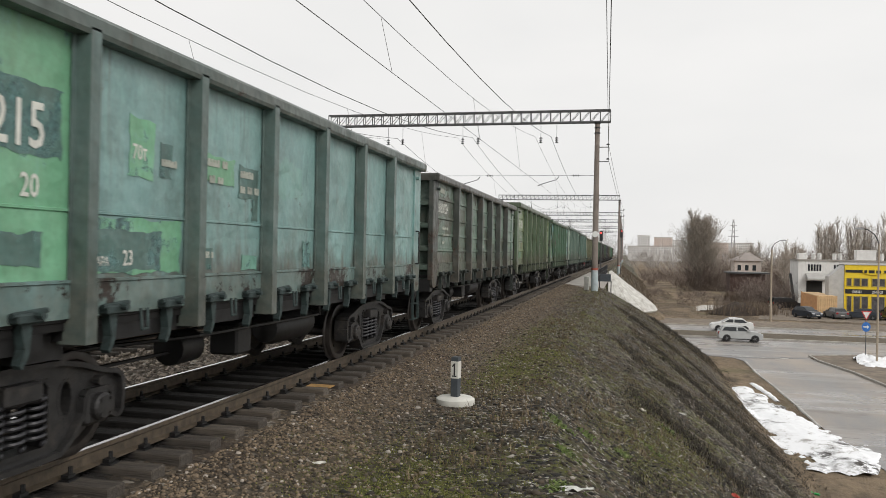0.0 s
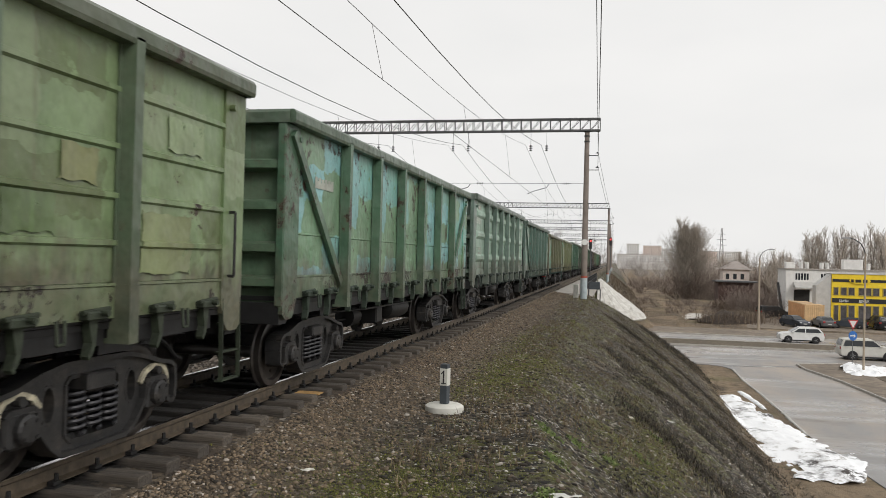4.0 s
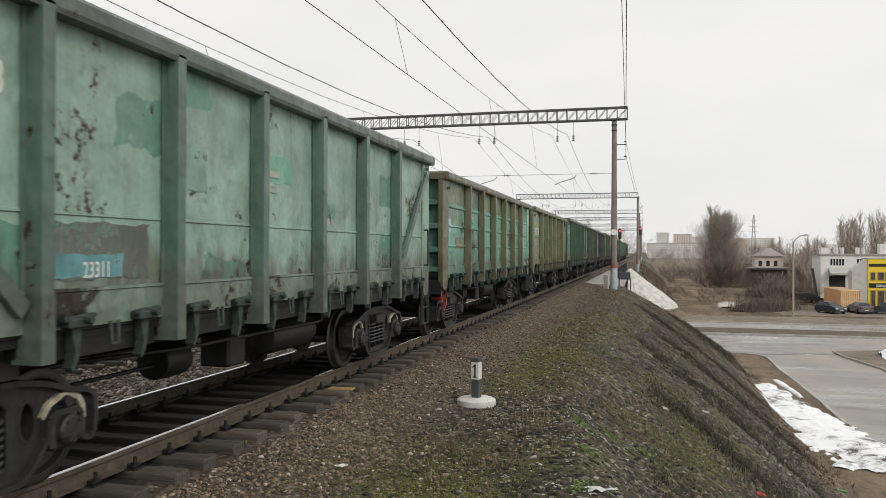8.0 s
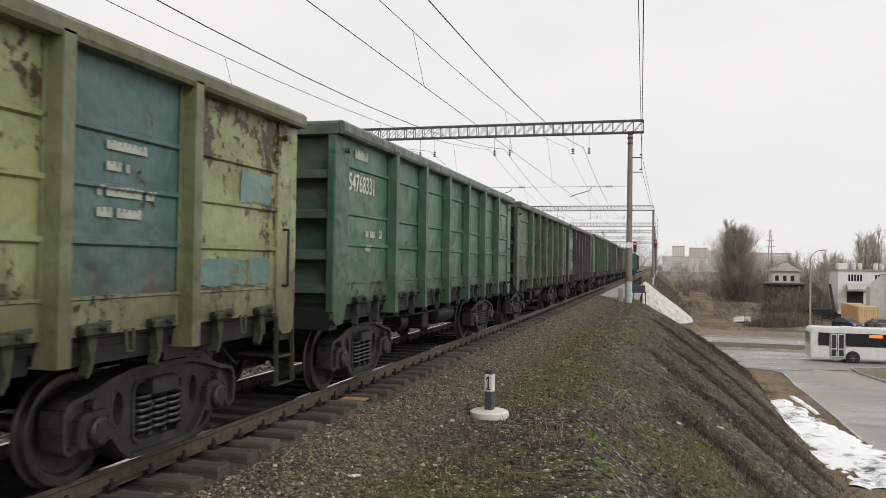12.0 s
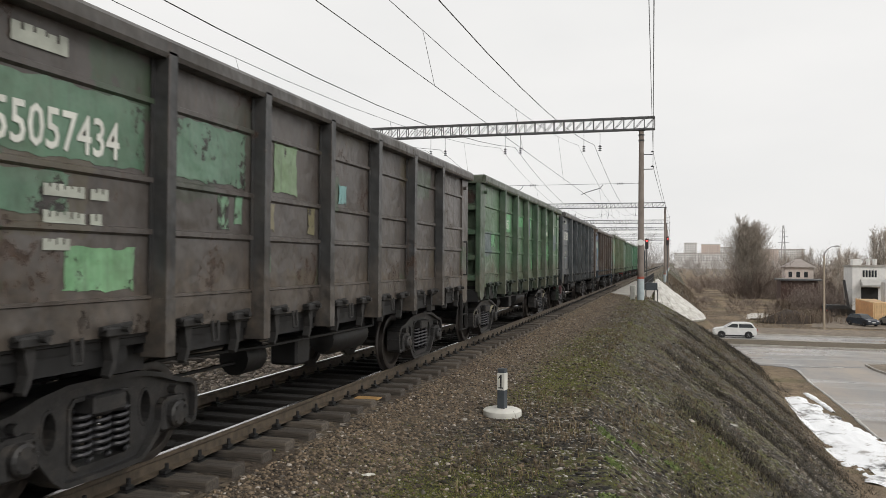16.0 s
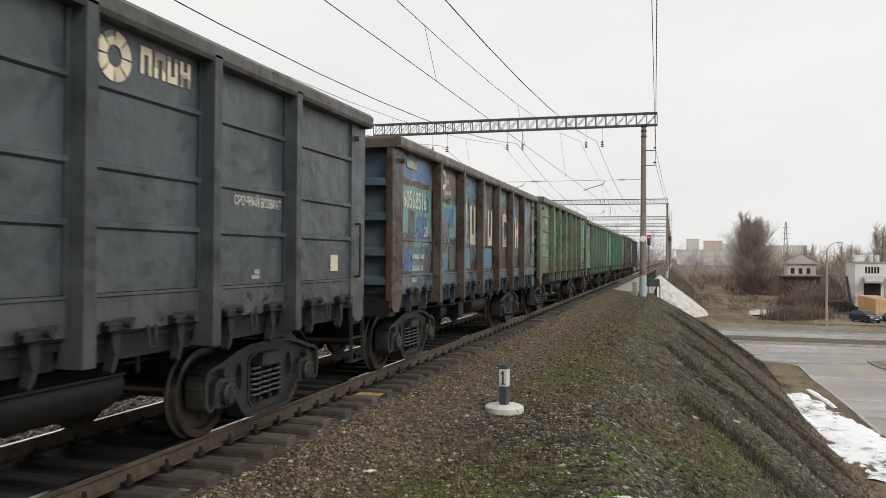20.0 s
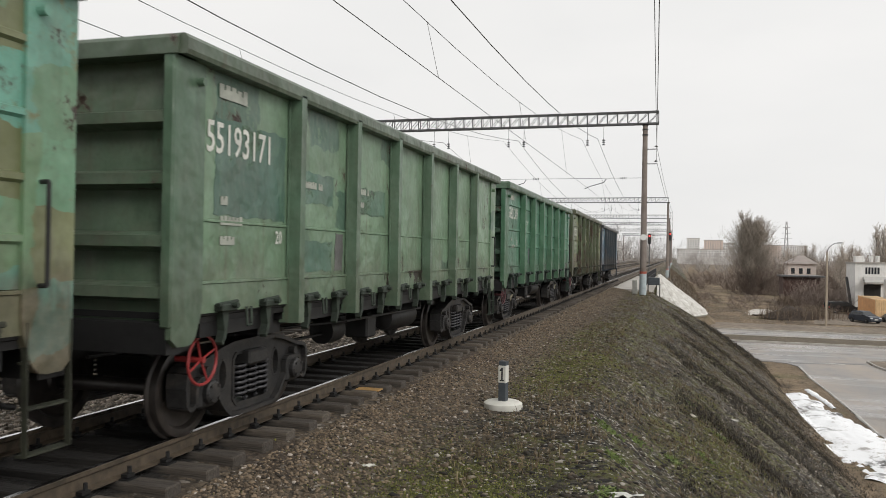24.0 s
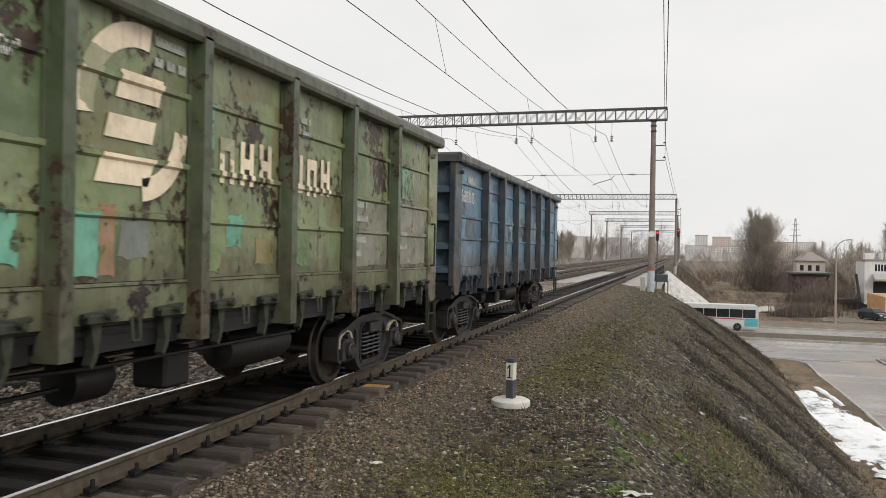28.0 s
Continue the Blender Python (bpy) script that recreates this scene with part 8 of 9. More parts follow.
def road_signs():
    x, y = 24.05, 66.9
    p = thing("road_sign_post", "give-way triangle above a blue round arrow sign", "road sign", at=pose(x, y, LOW + 0.1) @ Matrix.Diagonal((0.8, 1, 0.96, 1)))
    bm = bmesh.new()
    rod(bm, (0, 0, -0.3), (0, 0, 4.2), 0.035, 8)
    part("post", bm, GALV, p)
    bm = bmesh.new()
    prism(bm, [(-0.47, 4.15), (0.47, 4.15), (0.0, 3.35)], "y", -0.07, -0.05)
    tri = part("give_way_sign", bm, SIGNRED, p, "white triangle with red border, point down")
    bm = bmesh.new()
    prism(bm, [(-0.33, 4.07), (0.33, 4.07), (0.0, 3.51)], "y", -0.08, -0.066)
    part("sign_face", bm, SIGNWHITE, tri)
    bm = bmesh.new()
    lathe(bm, [(0.02, -0.07), (0.39, -0.07), (0.39, -0.05), (0.02, -0.05)], "y", 24, (0, 0, 2.85))
    disc = part("direction_sign", bm, SIGNBLUE, p, "round blue sign with a white arrow")
    bm = bmesh.new()
    prism(bm, [(-0.26, 2.80), (0.08, 2.80), (0.08, 2.70), (0.27, 2.85), (0.08, 3.00), (0.08, 2.90), (-0.26, 2.90)], "y", -0.085, -0.075)
    part("arrow", bm, SIGNWHITE, disc)
    return p


SIGNRED = plain("red_sign_enamel", (0.50, 0.05, 0.05), 0.4, 0, 4, 0.1, 0.0)
SIGNBLUE = plain("blue_sign_enamel", (0.04, 0.16, 0.48), 0.4, 0, 4, 0.1, 0.0)
road_signs()


def rail_signal(x, y, base, head):
    s = thing("railway_signal", "railway light signal showing red on a thin mast", "railway signal", "railway signals", at=pose(x, y, 0))
    bm = bmesh.new()
    rod(bm, (0, 0, base), (0, 0, head + 0.9), 0.06, 8)
    part("mast", bm, GALV, s)
    bm = bmesh.new()
    box(bm, -0.2, 0.2, -0.16, 0.1, head - 0.45, head + 0.85, 0.05)
    part("head", bm, BLACKPAINT, s)
    glow = bpy.data.materials.new("red_signal_lamp")
    glow.use_nodes = True
    sh = glow.node_tree.nodes["Principled BSDF"]
    sh.inputs["Base Color"].default_value = (0.6, 0.02, 0.02, 1)
    sh.inputs["Emission Color"].default_value = (1, 0.06, 0.05, 1)
    sh.inputs["Emission Strength"].default_value = 3
    for z, m in ((head + 0.55, glow), (head + 0.15, BLACKPAINT), (head - 0.25, BLACKPAINT)):
        bm = bmesh.new()
        lathe(bm, [(0.02, -0.19), (0.11, -0.19), (0.11, -0.14), (0.02, -0.14)], "y", 14, (0, 0, z))
        part("lens", bm, m, s)
    return s


rail_signal(2.62, 100.5, -0.45, 4.0)
rail_signal(4.95, 126.0, -1.3, 5.0)


def trackside():
    c = thing("relay_cabinet", "grey steel trackside cabinet on short legs", "cabinet", at=pose(4.25, 59.5, -0.42))
    bm = bmesh.new()
    box(bm, -0.4, 0.4, -0.3, 0.3, 0.3, 0.85, 0.02)
    part("body", bm, SLATE, c)
    for x in (-0.42, 0.42):
        for y in (-0.24, 0.24):
            bm = bmesh.new()
            box(bm, x - 0.03, x + 0.03, y - 0.03, y + 0.03, -0.6, 0.36)
            part("leg", bm, DARKSTEEL, c)
    m = thing("marker_post", "short whitewashed concrete marker beside the mast", "marker post", at=pose(3.2, 52.8, z_at(3.2, 52.8)))
    bm = bmesh.new()
    box(bm, -0.16, 0.16, -0.16, 0.16, -0.2, 0.95, 0.03)
    part("post", bm, WHITEPAINT, m)
    plate = thing("number_plate_on_mast", "small round white plate on the mast", "mast plate", at=pose(PORTALS[0][1], PORTALS[0][0] - 0.26, 3.2))
    bm = bmesh.new()
    lathe(bm, [(0.02, -0.02), (0.2, -0.02), (0.2, 0.02), (0.02, 0.02)], "y", 16)
    part("disc", bm, SIGNWHITE, plate)


trackside()

# ---- road vehicles ----
GLASS = plain("tinted_car_glass", (0.02, 0.023, 0.026), 0.08, 0, 3, 0.2, 0.0)
RUBBER = plain("black_tyre_rubber", (0.015, 0.015, 0.016), 0.8, 0, 8, 0.3, 0.1)
ALLOY = plain("dull_alloy_rim", (0.30, 0.30, 0.31), 0.4, 0.6, 8, 0.2, 0.0)
TRIM = plain("black_plastic_trim", (0.02, 0.02, 0.021), 0.6, 0, 8, 0.2, 0.0)
LAMP = plain("clear_headlamp_plastic", (0.55, 0.56, 0.58), 0.15, 0, 8, 0.1, 0.0)
TAIL = plain("red_tail_lamp_plastic", (0.30, 0.02, 0.02), 0.25, 0, 8, 0.1, 0.0)
PLATE = plain("white_registration_plate", (0.62, 0.62, 0.60), 0.5, 0, 8, 0.1, 0.0)
ROLLING = []
BUSWHITE_FRAME = plain("white_door_frame_paint", (0.62, 0.62, 0.61), 0.5, 0, 4, 0.12, 0.0)


def car_paint(name, colour, rough=0.3):
    m = Nodes(name, rough)
    col = m.mix(m.step(m.noise(2.2, 4), 0.35, 0.75), colour, tuple(c * 0.82 + 0.012 for c in colour))
    return m.done(col)


# length, width, side outline (x, z) of the lower body, then of the glass house, wheel positions and radius
SHAPES = {
    "hatch": (4.05, 1.72, [(-2.0, 0.42), (-2.02, 0.85), (-1.9, 0.98), (1.0, 0.98), (1.75, 0.86), (2.0, 0.68), (2.02, 0.42), (1.9, 0.24), (-1.9, 0.24)], [(-1.88, 0.97), (-1.55, 1.42), (-0.9, 1.50), (0.1, 1.48), (0.95, 0.97)], (1.28, -1.25), 0.30),
    "sedan": (4.45, 1.74, [(-2.2, 0.45), (-2.22, 0.88), (-2.1, 0.99), (1.0, 0.97), (1.9, 0.84), (2.2, 0.66), (2.22, 0.42), (2.1, 0.24), (-2.1, 0.24)], [(-1.75, 0.97), (-1.15, 1.40), (-0.4, 1.47), (0.2, 1.45), (1.1, 0.97)], (1.4, -1.3), 0.31),
    "crossover": (4.5, 1.84, [(-2.2, 0.5), (-2.23, 1.0), (-2.1, 1.10), (1.0, 1.10), (1.95, 0.98), (2.2, 0.78), (2.25, 0.45), (2.1, 0.28), (-2.1, 0.28)], [(-2.1, 1.09), (-1.75, 1.58), (-1.0, 1.67), (0.2, 1.64), (1.15, 1.09)], (1.38, -1.35), 0.35),
    "suv": (4.85, 1.92, [(-2.4, 0.55), (-2.43, 1.12), (-2.35, 1.20), (1.0, 1.20), (2.1, 1.12), (2.4, 0.92), (2.42, 0.5), (2.3, 0.34), (-2.3, 0.34)], [(-2.36, 1.19), (-2.15, 1.78), (-1.4, 1.86), (0.25, 1.84), (1.1, 1.19)], (1.45, -1.42), 0.38),
    "van": (4.9, 1.9, [(-2.42, 0.45), (-2.45, 1.1), (-2.4, 1.15), (1.35, 1.12), (2.15, 0.95), (2.42, 0.75), (2.45, 0.42), (2.3, 0.26), (-2.35, 0.26)], [(-2.41, 1.14), (-2.3, 1.76), (-1.4, 1.84), (0.4, 1.80), (1.5, 1.11)], (1.5, -1.55), 0.33),
}


def tapered(bm, outline, half, inset, zlow, zhigh):
    """The outline pushed to both sides, leaning inward with height."""
    def width(z):
        return half - inset * max(0, min(1, (z - zlow) / (zhigh - zlow)))
    left = [bm.verts.new((x, -width(z), z)) for x, z in outline]
    right = [bm.verts.new((x, width(z), z)) for x, z in outline]
    n = len(outline)
    for i in range(n):
        bm.faces.new((left[i], left[(i + 1) % n], right[(i + 1) % n], right[i]))
    bm.faces.new(left[::-1])
    bm.faces.new(right)


def side_glass(bm, pts, y, side):
    v = [bm.verts.new((x, side * y(z), z)) for x, z in pts]
    w = [bm.verts.new((x, side * (y(z) - 0.03), z)) for x, z in pts]
    n = len(pts)
    bm.faces.new(v)
    bm.faces.new(w[::-1])
    for i in range(n):
        bm.faces.new((v[i], v[(i + 1) % n], w[(i + 1) % n], w[i]))


WHEEL_MESH = {}


def road_wheel(r):
    if r not in WHEEL_MESH:
        bm = bmesh.new()
        lathe(bm, [(r * 0.62, -0.10), (r * 0.95, -0.10), (r, -0.06), (r, 0.06), (r * 0.95, 0.10), (r * 0.62, 0.10)], "y", 22)
        tyre = finish(bm, "tyre", True)
        bm = bmesh.new()
        lathe(bm, [(r * 0.64, -0.07), (r * 0.64, 0.085), (r * 0.55, 0.07), (r * 0.2, 0.05), (r * 0.14, 0.09), (0.01, 0.095)], "y", 18)
        for k in range(5):
            a = k * 2 * math.pi / 5
            bar(bm, (0, 0.075, 0), (r * 0.6 * math.cos(a), 0.085, r * 0.6 * math.sin(a)), 0.05, 0.03)
        WHEEL_MESH[r] = tyre, finish(bm, "rim")
    return WHEEL_MESH[r]


def add_wheels(v, xs, half, r, rows=(1,)):
    tyre, rim = road_wheel(r)
    for x in xs:
        for s in (-1, 1):
            base = pose(x, s * (half - 0.09), r, 0, 0, 0 if s > 0 else 180)
            w = part("wheel", tyre, RUBBER, v, at=base)
            part("rim", rim, ALLOY, w)
            ROLLING.append((w, v, base, r, s))


def car(label, shape, colour, at, group="cars on the main road"):
    L_, W_, low, top, xs, r = SHAPES[shape]
    v = thing("car", label, "car", group, at=at)
    body = colour
    half = W_ / 2
    zb, zt = top[0][1], max(z for _, z in top)
    bm = bmesh.new()
    tapered(bm, low, half, 0.05, 0.7, zb)
    bmesh.ops.recalc_face_normals(bm, faces=bm.faces[:])
    bmesh.ops.bevel(bm, geom=bm.edges[:], offset=0.05, segments=2, affect="EDGES")
    shell = part("body", bm, body, v, smooth=True)
    bm = bmesh.new()
    tapered(bm, top + [(top[-1][0], zb - 0.05), (top[0][0], zb - 0.05)], half - 0.06, 0.16, zb, zt)
    bmesh.ops.recalc_face_normals(bm, faces=bm.faces[:])
    bmesh.ops.bevel(bm, geom=bm.edges[:], offset=0.03, segments=2, affect="EDGES")
    cab = part("cabin", bm, body, v, smooth=True)

    def yw(z):
        return half - 0.06 - 0.16 * max(0, min(1, (z - zb) / (zt - zb))) + 0.008
    (ax, az), (bx, bz), (cx, cz), (dx, dz), (ex, ez) = top
    t1, t2 = zb + 0.03, min(bz, dz) - 0.07
    mid = (ax + ex) / 2 + 0.15
    fr = lambda z: ex + (dx - ex) * (z - ez) / (dz - ez)
    bk = lambda z: ax + (bx - ax) * (z - az) / (bz - az)
    for side in (-1, 1):
        for pts in ([(bk(t1) + 0.16, t1), (mid - 0.05, t1), (mid - 0.05, t2), (bk(t2) + 0.2, t2)], [(mid + 0.04, t1), (fr(t1) - 0.2, t1), (fr(t2) - 0.12, t2), (mid + 0.04, t2)]):
            bm = bmesh.new()
            side_glass(bm, pts, yw, side)
            part("side_window", bm, GLASS, cab)
        bm = bmesh.new()
        box(bm, ex - 0.35, ex - 0.15, side * (half + 0.02) - 0.09, side * (half + 0.02) + 0.09, zb - 0.02, zb + 0.13, 0.03)
        part("mirror", bm, body, v)
        bm = bmesh.new()
        box(bm, L_ / 2 - 0.32, L_ / 2 - 0.02, side * (half - 0.22) - 0.17, side * (half - 0.22) + 0.17, zb - 0.36, zb - 0.2, 0.03)
        part("headlight", bm, LAMP, v)
        bm = bmesh.new()
        box(bm, -L_ / 2 - 0.0, -L_ / 2 + 0.14, side * (half - 0.2) - 0.15, side * (half - 0.2) + 0.15, zb - 0.3, zb - 0.05, 0.03)
        part("tail_light", bm, TAIL, v)
    for (p, q, name) in (((ex, ez), (dx, dz), "windscreen"), ((ax, az), (bx, bz), "rear_window")):
        bm = bmesh.new()
        s = 1 if name == "windscreen" else -1
        k = 0.012 * s
        a = [bm.verts.new((p[0] + (q[0] - p[0]) * t + k, w * (half - 0.14 - 0.12 * t), p[1] + (q[1] - p[1]) * t + 0.01)) for t, w in ((0.1, -1), (0.1, 1), (0.93, 1), (0.93, -1))]
        b = [bm.verts.new(u.co - Vector((0.03 * s, 0, 0.02))) for u in a]
        bm.faces.new(a)
        bm.faces.new(b[::-1])
        for i in range(4):
            bm.faces.new((a[i], a[(i + 1) % 4], b[(i + 1) % 4], b[i]))
        part(name, bm, GLASS, cab)
    bm = bmesh.new()
    box(bm, -L_ / 2 + 0.35, L_ / 2 - 0.35, -half + 0.02, half - 0.02, 0.2, 0.34)
    part("sill_trim", bm, TRIM, v)
    # Black discs on the body sides stand for the shaded wheel wells.
    for x in xs:
        for s in (-1, 1):
            bm = bmesh.new()
            lathe(bm, [(r + 0.06, -0.02), (r + 0.06, 0.012), (0.05, 0.012)], "y", 20, (x, 0, r))
            part("wheel_arch", bm, TRIM, v, at=pose(0, s * half, 0) if s > 0 else pose(0, -half, 0) @ Matrix.Diagonal((1, -1, 1, 1)))
    add_wheels(v, xs, half + 0.07, r)
    for s, x in ((1, L_ / 2 + 0.005), (-1, -L_ / 2 - 0.01)):
        bm = bmesh.new()
        box(bm, x - 0.015, x + 0.015, -0.26, 0.26, 0.46, 0.57)
        part("registration_plate", bm, PLATE, v)
    return v


def city_bus():
    v = thing("bus", "white low-floor city bus with white-framed doors", "bus", "cars on the main road")
    white = car_paint("white_bus_paint", (0.66, 0.66, 0.64), 0.4)
    L_, half, H = 11.6, 1.25, 2.95
    bm = bmesh.new()
    tapered(bm, [(-L_ / 2, 0.32), (-L_ / 2, 2.7), (-L_ / 2 + 0.2, H), (L_ / 2 - 0.25, H), (L_ / 2 - 0.02, 2.6), (L_ / 2, 0.32)], half, 0.06, 1.2, H)
    bmesh.ops.recalc_face_normals(bm, faces=bm.faces[:])
    bmesh.ops.bevel(bm, geom=bm.edges[:], offset=0.07, segments=2, affect="EDGES")
    part("body", bm, white, v, smooth=True)
    doors = ((-4.25, -3.05), (0.15, 1.35), (4.45, 5.6))
    glass_runs = ((-5.15, -4.3), (-3.0, 0.1), (1.4, 4.4))
    for s in (-1, 1):
        for a, b in (glass_runs if s < 0 else ((-5.2, -2.6), (-2.55, 0.0), (0.05, 2.6), (2.65, 5.2))):
            bm = bmesh.new()
            box(bm, a, b, s * half - 0.015, s * half + 0.012, 1.42, 2.52)
            part("side_window", bm, GLASS, v)
    for a, b in doors:
        bm = bmesh.new()
        box(bm, a, b, -half - 0.02, -half + 0.02, 0.42, 2.5)
        d = part("door", bm, TRIM, v, "double door with white-framed leaves")
        m = (a + b) / 2
        for p, q in ((a + 0.05, m - 0.03), (m + 0.03, b - 0.05)):
            bm = bmesh.new()
            for r_ in ((p, p + 0.07, 0.46, 2.46), (q - 0.07, q, 0.46, 2.46), (p, q, 0.46, 0.54), (p, q, 2.38, 2.46), (p, q, 1.12, 1.2)):
                box(bm, r_[0], r_[1], -half - 0.05, -half - 0.015, r_[2], r_[3])
            part("door_frame", bm, BUSWHITE_FRAME, d)
    bm = bmesh.new()
    box(bm, -1.2, -0.2, -half - 0.03, -half - 0.01, 2.2, 2.45)
    glow = bpy.data.materials.new("amber_route_display")
    glow.use_nodes = True
    sh = glow.node_tree.nodes["Principled BSDF"]
    sh.inputs["Base Color"].default_value = (0.3, 0.05, 0.01, 1)
    sh.inputs["Emission Color"].default_value = (1, 0.16, 0.03, 1)
    sh.inputs["Emission Strength"].default_value = 1.6
    part("route_display", bm, glow, v, "amber route display")
    for x in (-4.9, 4.9):
        pass
    bm = bmesh.new()
    box(bm, L_ / 2 - 0.05, L_ / 2 + 0.012, -1.1, 1.1, 1.2, 2.6)
    part("windscreen", bm, GLASS, v)
    bm = bmesh.new()
    box(bm, -L_ / 2 - 0.012, -L_ / 2 + 0.05, -1.0, 1.0, 1.5, 2.5)
    part("rear_window", bm, GLASS, v)
    # Here too a black disc takes the place of each wheel well's shade.
    for x in (-2.45, 3.25):
        for s in (-1, 1):
            bm = bmesh.new()
            lathe(bm, [(0.56, -0.02), (0.56, 0.012), (0.05, 0.012)], "y", 20, (x, 0, 0.47))
            part("wheel_arch", bm, TRIM, v, at=pose(0, half, 0) if s > 0 else pose(0, -half, 0) @ Matrix.Diagonal((1, -1, 1, 1)))
    add_wheels(v, (-2.45, 3.25), half + 0.07, 0.47)
    for s in (-1, 1):
        bm = bmesh.new()
        box(bm, L_ / 2 - 0.06, L_ / 2 + 0.02, s * 0.9 - 0.2, s * 0.9 + 0.2, 0.6, 0.8)
        part("headlight", bm, LAMP, v)
    for x in (-3.2, 0.6, 3.0):
        bm = bmesh.new()
        box(bm, x, x + 0.9, -0.4, 0.4, H - 0.01, H + 0.09, 0.03)
        part("roof_hatch", bm, white, v)
    return v


def small_bus():
    v = thing("bus", "small white and turquoise bus with dark windows", "bus", "cars on the main road")
    white = car_paint("white_small_bus_paint", (0.62, 0.63, 0.62), 0.4)
    turq = car_paint("turquoise_stripe_paint", (0.12, 0.42, 0.48), 0.4)
    L_, half, H = 8.4, 1.2, 2.75
    bm = bmesh.new()
    tapered(bm, [(-L_ / 2, 0.35), (-L_ / 2, 2.5), (-L_ / 2 + 0.15, H), (L_ / 2 - 0.6, H), (L_ / 2 - 0.1, 1.5), (L_ / 2, 1.0), (L_ / 2, 0.35)], half, 0.06, 1.2, H)
    bmesh.ops.recalc_face_normals(bm, faces=bm.faces[:])
    bmesh.ops.bevel(bm, geom=bm.edges[:], offset=0.06, segments=2, affect="EDGES")
    part("body", bm, white, v, smooth=True)
    for s in (-1, 1):
        x = -3.9
        while x < 2.8:
            bm = bmesh.new()
            box(bm, x, x + 1.25, s * (half - 0.03) - 0.02, s * (half - 0.03) + 0.045, 1.42, 2.3)
            part("side_window", bm, GLASS, v)
            x += 1.32
        bm = bmesh.new()
        box(bm, 2.2, 4.1, s * half - 0.02, s * half + 0.012, 0.5, 1.32)
        part("colour_panel", bm, turq, v, "turquoise front side panel")
        bm = bmesh.new()
        box(bm, -4.15, -2.8, s * half - 0.02, s * half + 0.012, 0.5, 1.32)
        part("colour_panel", bm, turq, v)
        bm = bmesh.new()
        box(bm, -2.7, 0.9, s * half - 0.02, s * half + 0.01, 1.22, 1.32)
        part("stripe", bm, SIGNRED, v)
    bm = bmesh.new()
    a = [bm.verts.new(p) for p in ((L_ / 2 - 0.08, -1.0, 1.5), (L_ / 2 - 0.08, 1.0, 1.5), (L_ / 2 - 0.5, 0.95, 2.6), (L_ / 2 - 0.5, -0.95, 2.6))]
    b = [bm.verts.new(u.co - Vector((0.08, 0, 0))) for u in a]
    bm.faces.new(a)
    bm.faces.new(b[::-1])
    for i in range(4):
        bm.faces.new((a[i], a[(i + 1) % 4], b[(i + 1) % 4], b[i]))
    part("windscreen", bm, GLASS, v)
    add_wheels(v, (-2.1, 2.6), half + 0.05, 0.42)
    return v


def light_truck():
    v = thing("truck", "small grey flatbed truck with a covered box", "truck", "cars on the main road")
    grey = car_paint("grey_truck_paint", (0.30, 0.31, 0.32), 0.5)
    bm = bmesh.new()
    tapered(bm, [(1.2, 0.5), (1.2, 2.1), (1.5, 2.25), (2.1, 2.2), (2.6, 1.35), (3.0, 1.15), (3.05, 0.5)], 0.95, 0.1, 1.2, 2.2)
    bmesh.ops.recalc_face_normals(bm, faces=bm.faces[:])
    bmesh.ops.bevel(bm, geom=bm.edges[:], offset=0.05, segments=2, affect="EDGES")
    part("cab", bm, grey, v, smooth=True)
    bm = bmesh.new()
    box(bm, -3.0, 1.05, -1.05, 1.05, 0.95, 2.5, 0.04)
    part("cargo_box", bm, grey, v)
    bm = bmesh.new()
    box(bm, -3.0, 1.3, -0.45, 0.45, 0.5, 0.95)
    part("chassis", bm, TRIM, v)
    for s in (-1, 1):
        bm = bmesh.new()
        box(bm, 1.5, 2.15, s * 0.92 - 0.02, s * 0.92 + 0.03, 1.4, 2.0)
        part("side_window", bm, GLASS, v)
    add_wheels(v, (-1.9, 2.2), 1.0, 0.36)
    return v


WHITE, SILVER = car_paint("white_car_paint", (0.68, 0.68, 0.67)), car_paint("silver_car_paint", (0.42, 0.43, 0.43), 0.35)
BLACKCAR, BLUEGREY = car_paint("black_car_paint", (0.018, 0.018, 0.02), 0.25), car_paint("dark_blue_grey_car_paint", (0.035, 0.042, 0.055), 0.25)
GREYCAR, GREENCAR = car_paint("grey_car_paint", (0.13, 0.135, 0.14), 0.3), car_paint("dark_green_car_paint", (0.028, 0.038, 0.034), 0.3)

# vehicle, lane, place at 0 s, speed
TRAFFIC = []


def drive(v, y, x0, speed):
    TRAFFIC.append((v, y, x0, speed))


def far_lane(x0, v, y=90.3):
    return y, 5.7 + (x0 - 5.7) * y / 93.5, v * y / 93.5


drive(car("silver hatchback with black trim driving on the wet road", "hatch", SILVER, None), 79.4, 16.45, 15.6)
drive(car("white taxi saloon with coloured side stickers", "sedan", WHITE, None), *far_lane(17.45, -15.22, 89.3))
drive(car("white sport utility car driving on the wet road", "crossover", WHITE, None), 75.6, 7.0, 9.45)
drive(car("dark grey passenger van driving on the far carriageway", "van", BLUEGREY, None), *far_lane(55.8, -13.95))
drive(car("pearl white large sport utility car on the wet road", "suv", car_paint("pearl_white_car_paint", (0.52, 0.51, 0.47)), None), 76.0, -33.26, 15.25)
drive(car("white estate car driving on the far carriageway", "crossover", WHITE, None), *far_lane(80.0, -13.5))
drive(car("dark green hatchback driving on the far carriageway", "hatch", GREENCAR, None), *far_lane(110.37, -14.01, 91.0))
drive(car("dark saloon driving on the far carriageway", "sedan", GREENCAR, None), *far_lane(189.35, -17.94))
drive(car("black crossover car driving on the far carriageway", "crossover", BLACKCAR, None), *far_lane(157.52, -13.11))
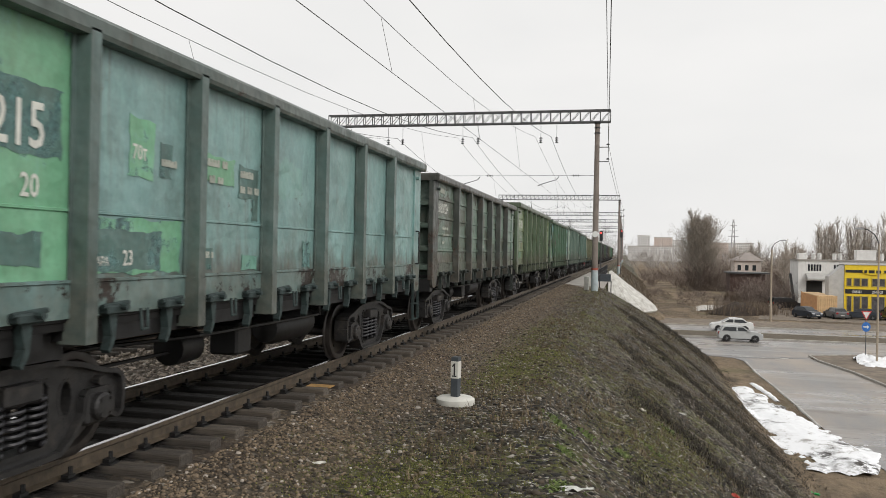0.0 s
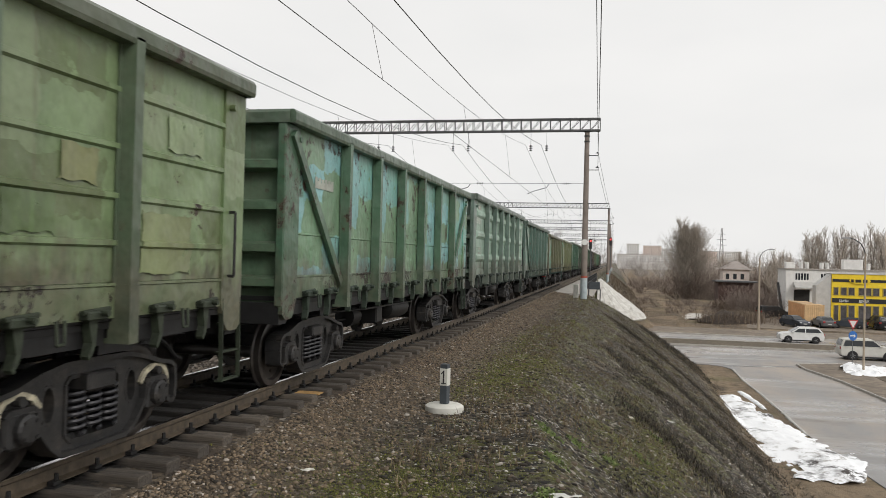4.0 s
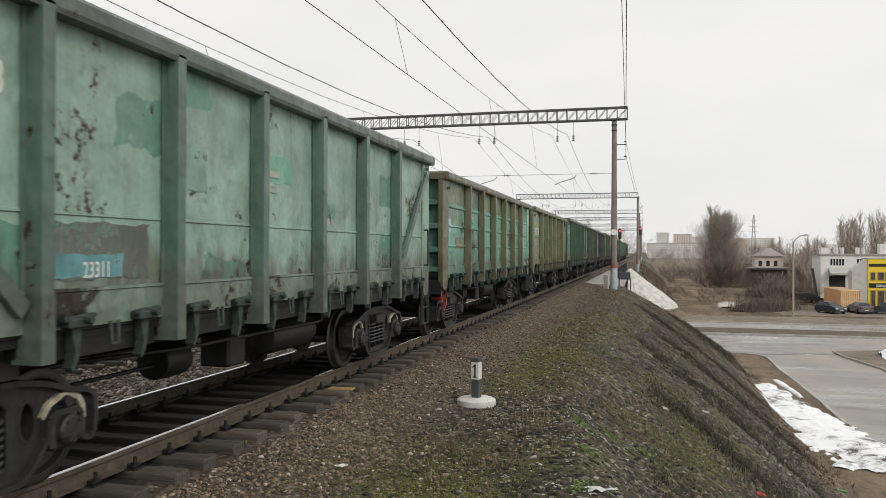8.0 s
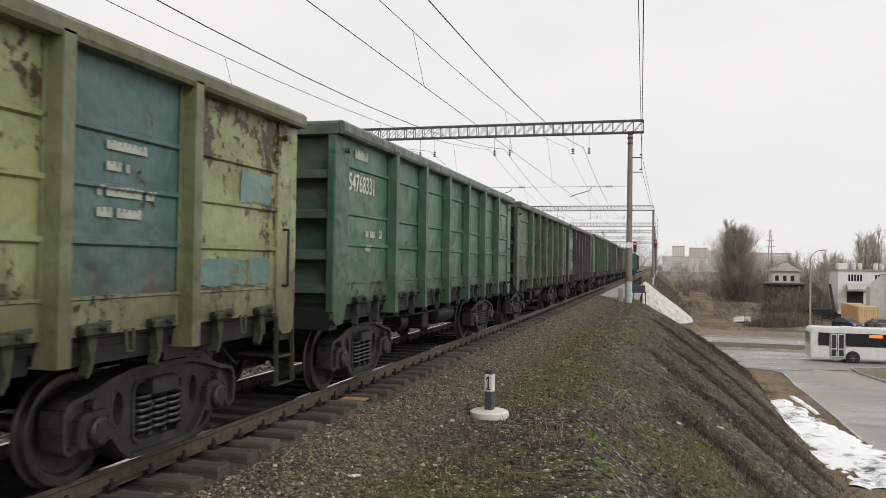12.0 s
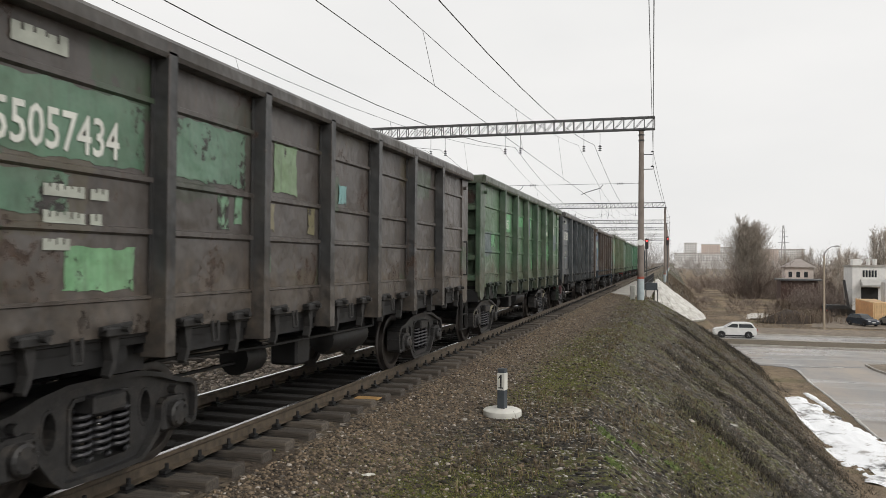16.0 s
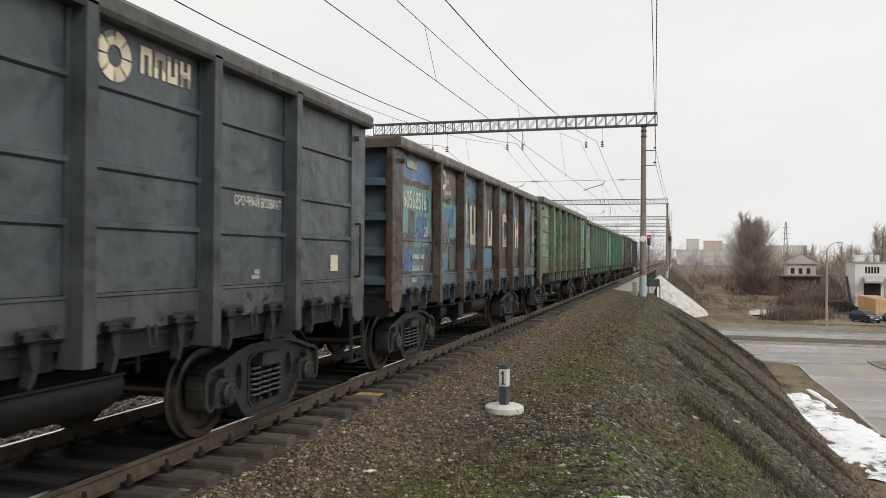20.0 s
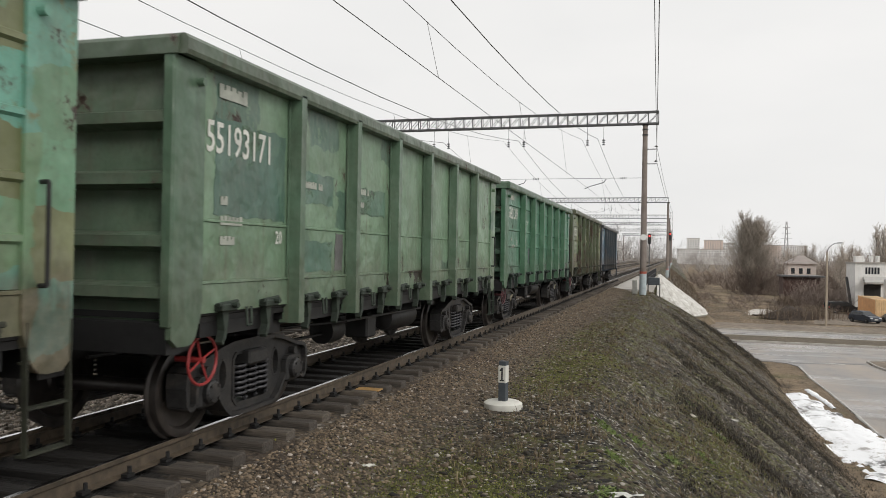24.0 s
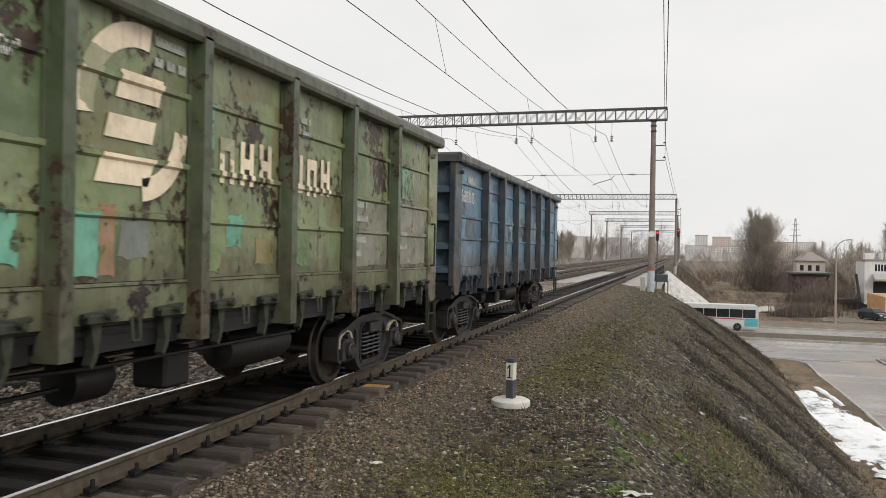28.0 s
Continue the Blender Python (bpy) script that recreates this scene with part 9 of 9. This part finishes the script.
drive(car("white crossover car driving on the far carriageway", "crossover", WHITE, None), *far_lane(224.9, -13.28))
drive(car("black sport utility car driving on the far carriageway", "crossover", BLACKCAR, None), *far_lane(271.36, -11.8))
drive(city_bus(), 74.6, 5.7 + (-83.8 - 5.7) * 74.6 / 73, 8.95 * 74.6 / 73)
drive(light_truck(), *far_lane(222.39 - 3.2, -14.45))
drive(small_bus(), *far_lane(386.0, -13.45))

# parked cars
G = "cars parked in the yard"
car("dark blue-grey hatchback parked in the yard", "hatch", BLUEGREY, pose(29.4, 112.6, LOW + 0.12, 0, 0, -62), G)
car("silver-grey saloon parked in the yard", "sedan", GREYCAR, pose(33.2, 113.8, LOW + 0.12, 0, 0, 98), G)
car("dark saloon parked before the shop", "sedan", BLUEGREY, pose(36.4, 113.6, LOW + 0.12, 0, 0, 160), G)
car("black sport utility car parked before the shop", "suv", BLACKCAR, pose(40.0, 113.6, LOW + 0.12, 0, 0, 95), G)
car("black van parked by the workshop", "van", BLACKCAR, pose(30.0, 130.5, LOW + 0.12, 0, 0, 20), G)
car("dark car parked before the shop", "sedan", GREENCAR, pose(44.5, 113.5, LOW + 0.12, 0, 0, 92), G)


def motions():
    """Keys for all that moves: wagons along the rails and their turning wheelsets."""
    for i, w in enumerate(WAGONS):
        rows = []
        for k in range(0, 29):
            rows.append((float(k), pose(0, head_of_train(k) + PITCH * i - HALF, 0)))
        walk(w, rows)
    turns = [(k / 15, (head_of_train(0) - head_of_train(k / 15)) / WHEEL_R) for k in range(0, 421)]
    for ws, dy in WHEELSETS:
        walk(ws, [(t, Matrix.Translation((0, dy, WHEEL_R)) @ Matrix.Rotation(a, 4, "X")) for t, a in turns])
    for v, y, x0, speed in TRAFFIC:
        turn = 0 if speed > 0 else 180
        walk(v, [(t, pose(x0 + speed * t, y, LOW + 0.05, 0, 0, turn)) for t in (0.0, 14.0, 28.0)])
    for w, v, base, r, side in ROLLING:
        for u, y, x0, speed in TRAFFIC:
            if u is v:
                step = min(abs(speed) / r / 30, radians(86)) * side
                ends = sorted(((2 - x0) / speed, (62 - x0) / speed))
                first, last = max(0, int(ends[0] * 30)), min(840, int(ends[1] * 30) + 1)
                ks = sorted({0, *range(first, last + 1), 840})
                walk(w, [(k / 30, base @ Matrix.Rotation(step * (min(max(k, first), last) - first), 4, "Y")) for k in ks])


motions()
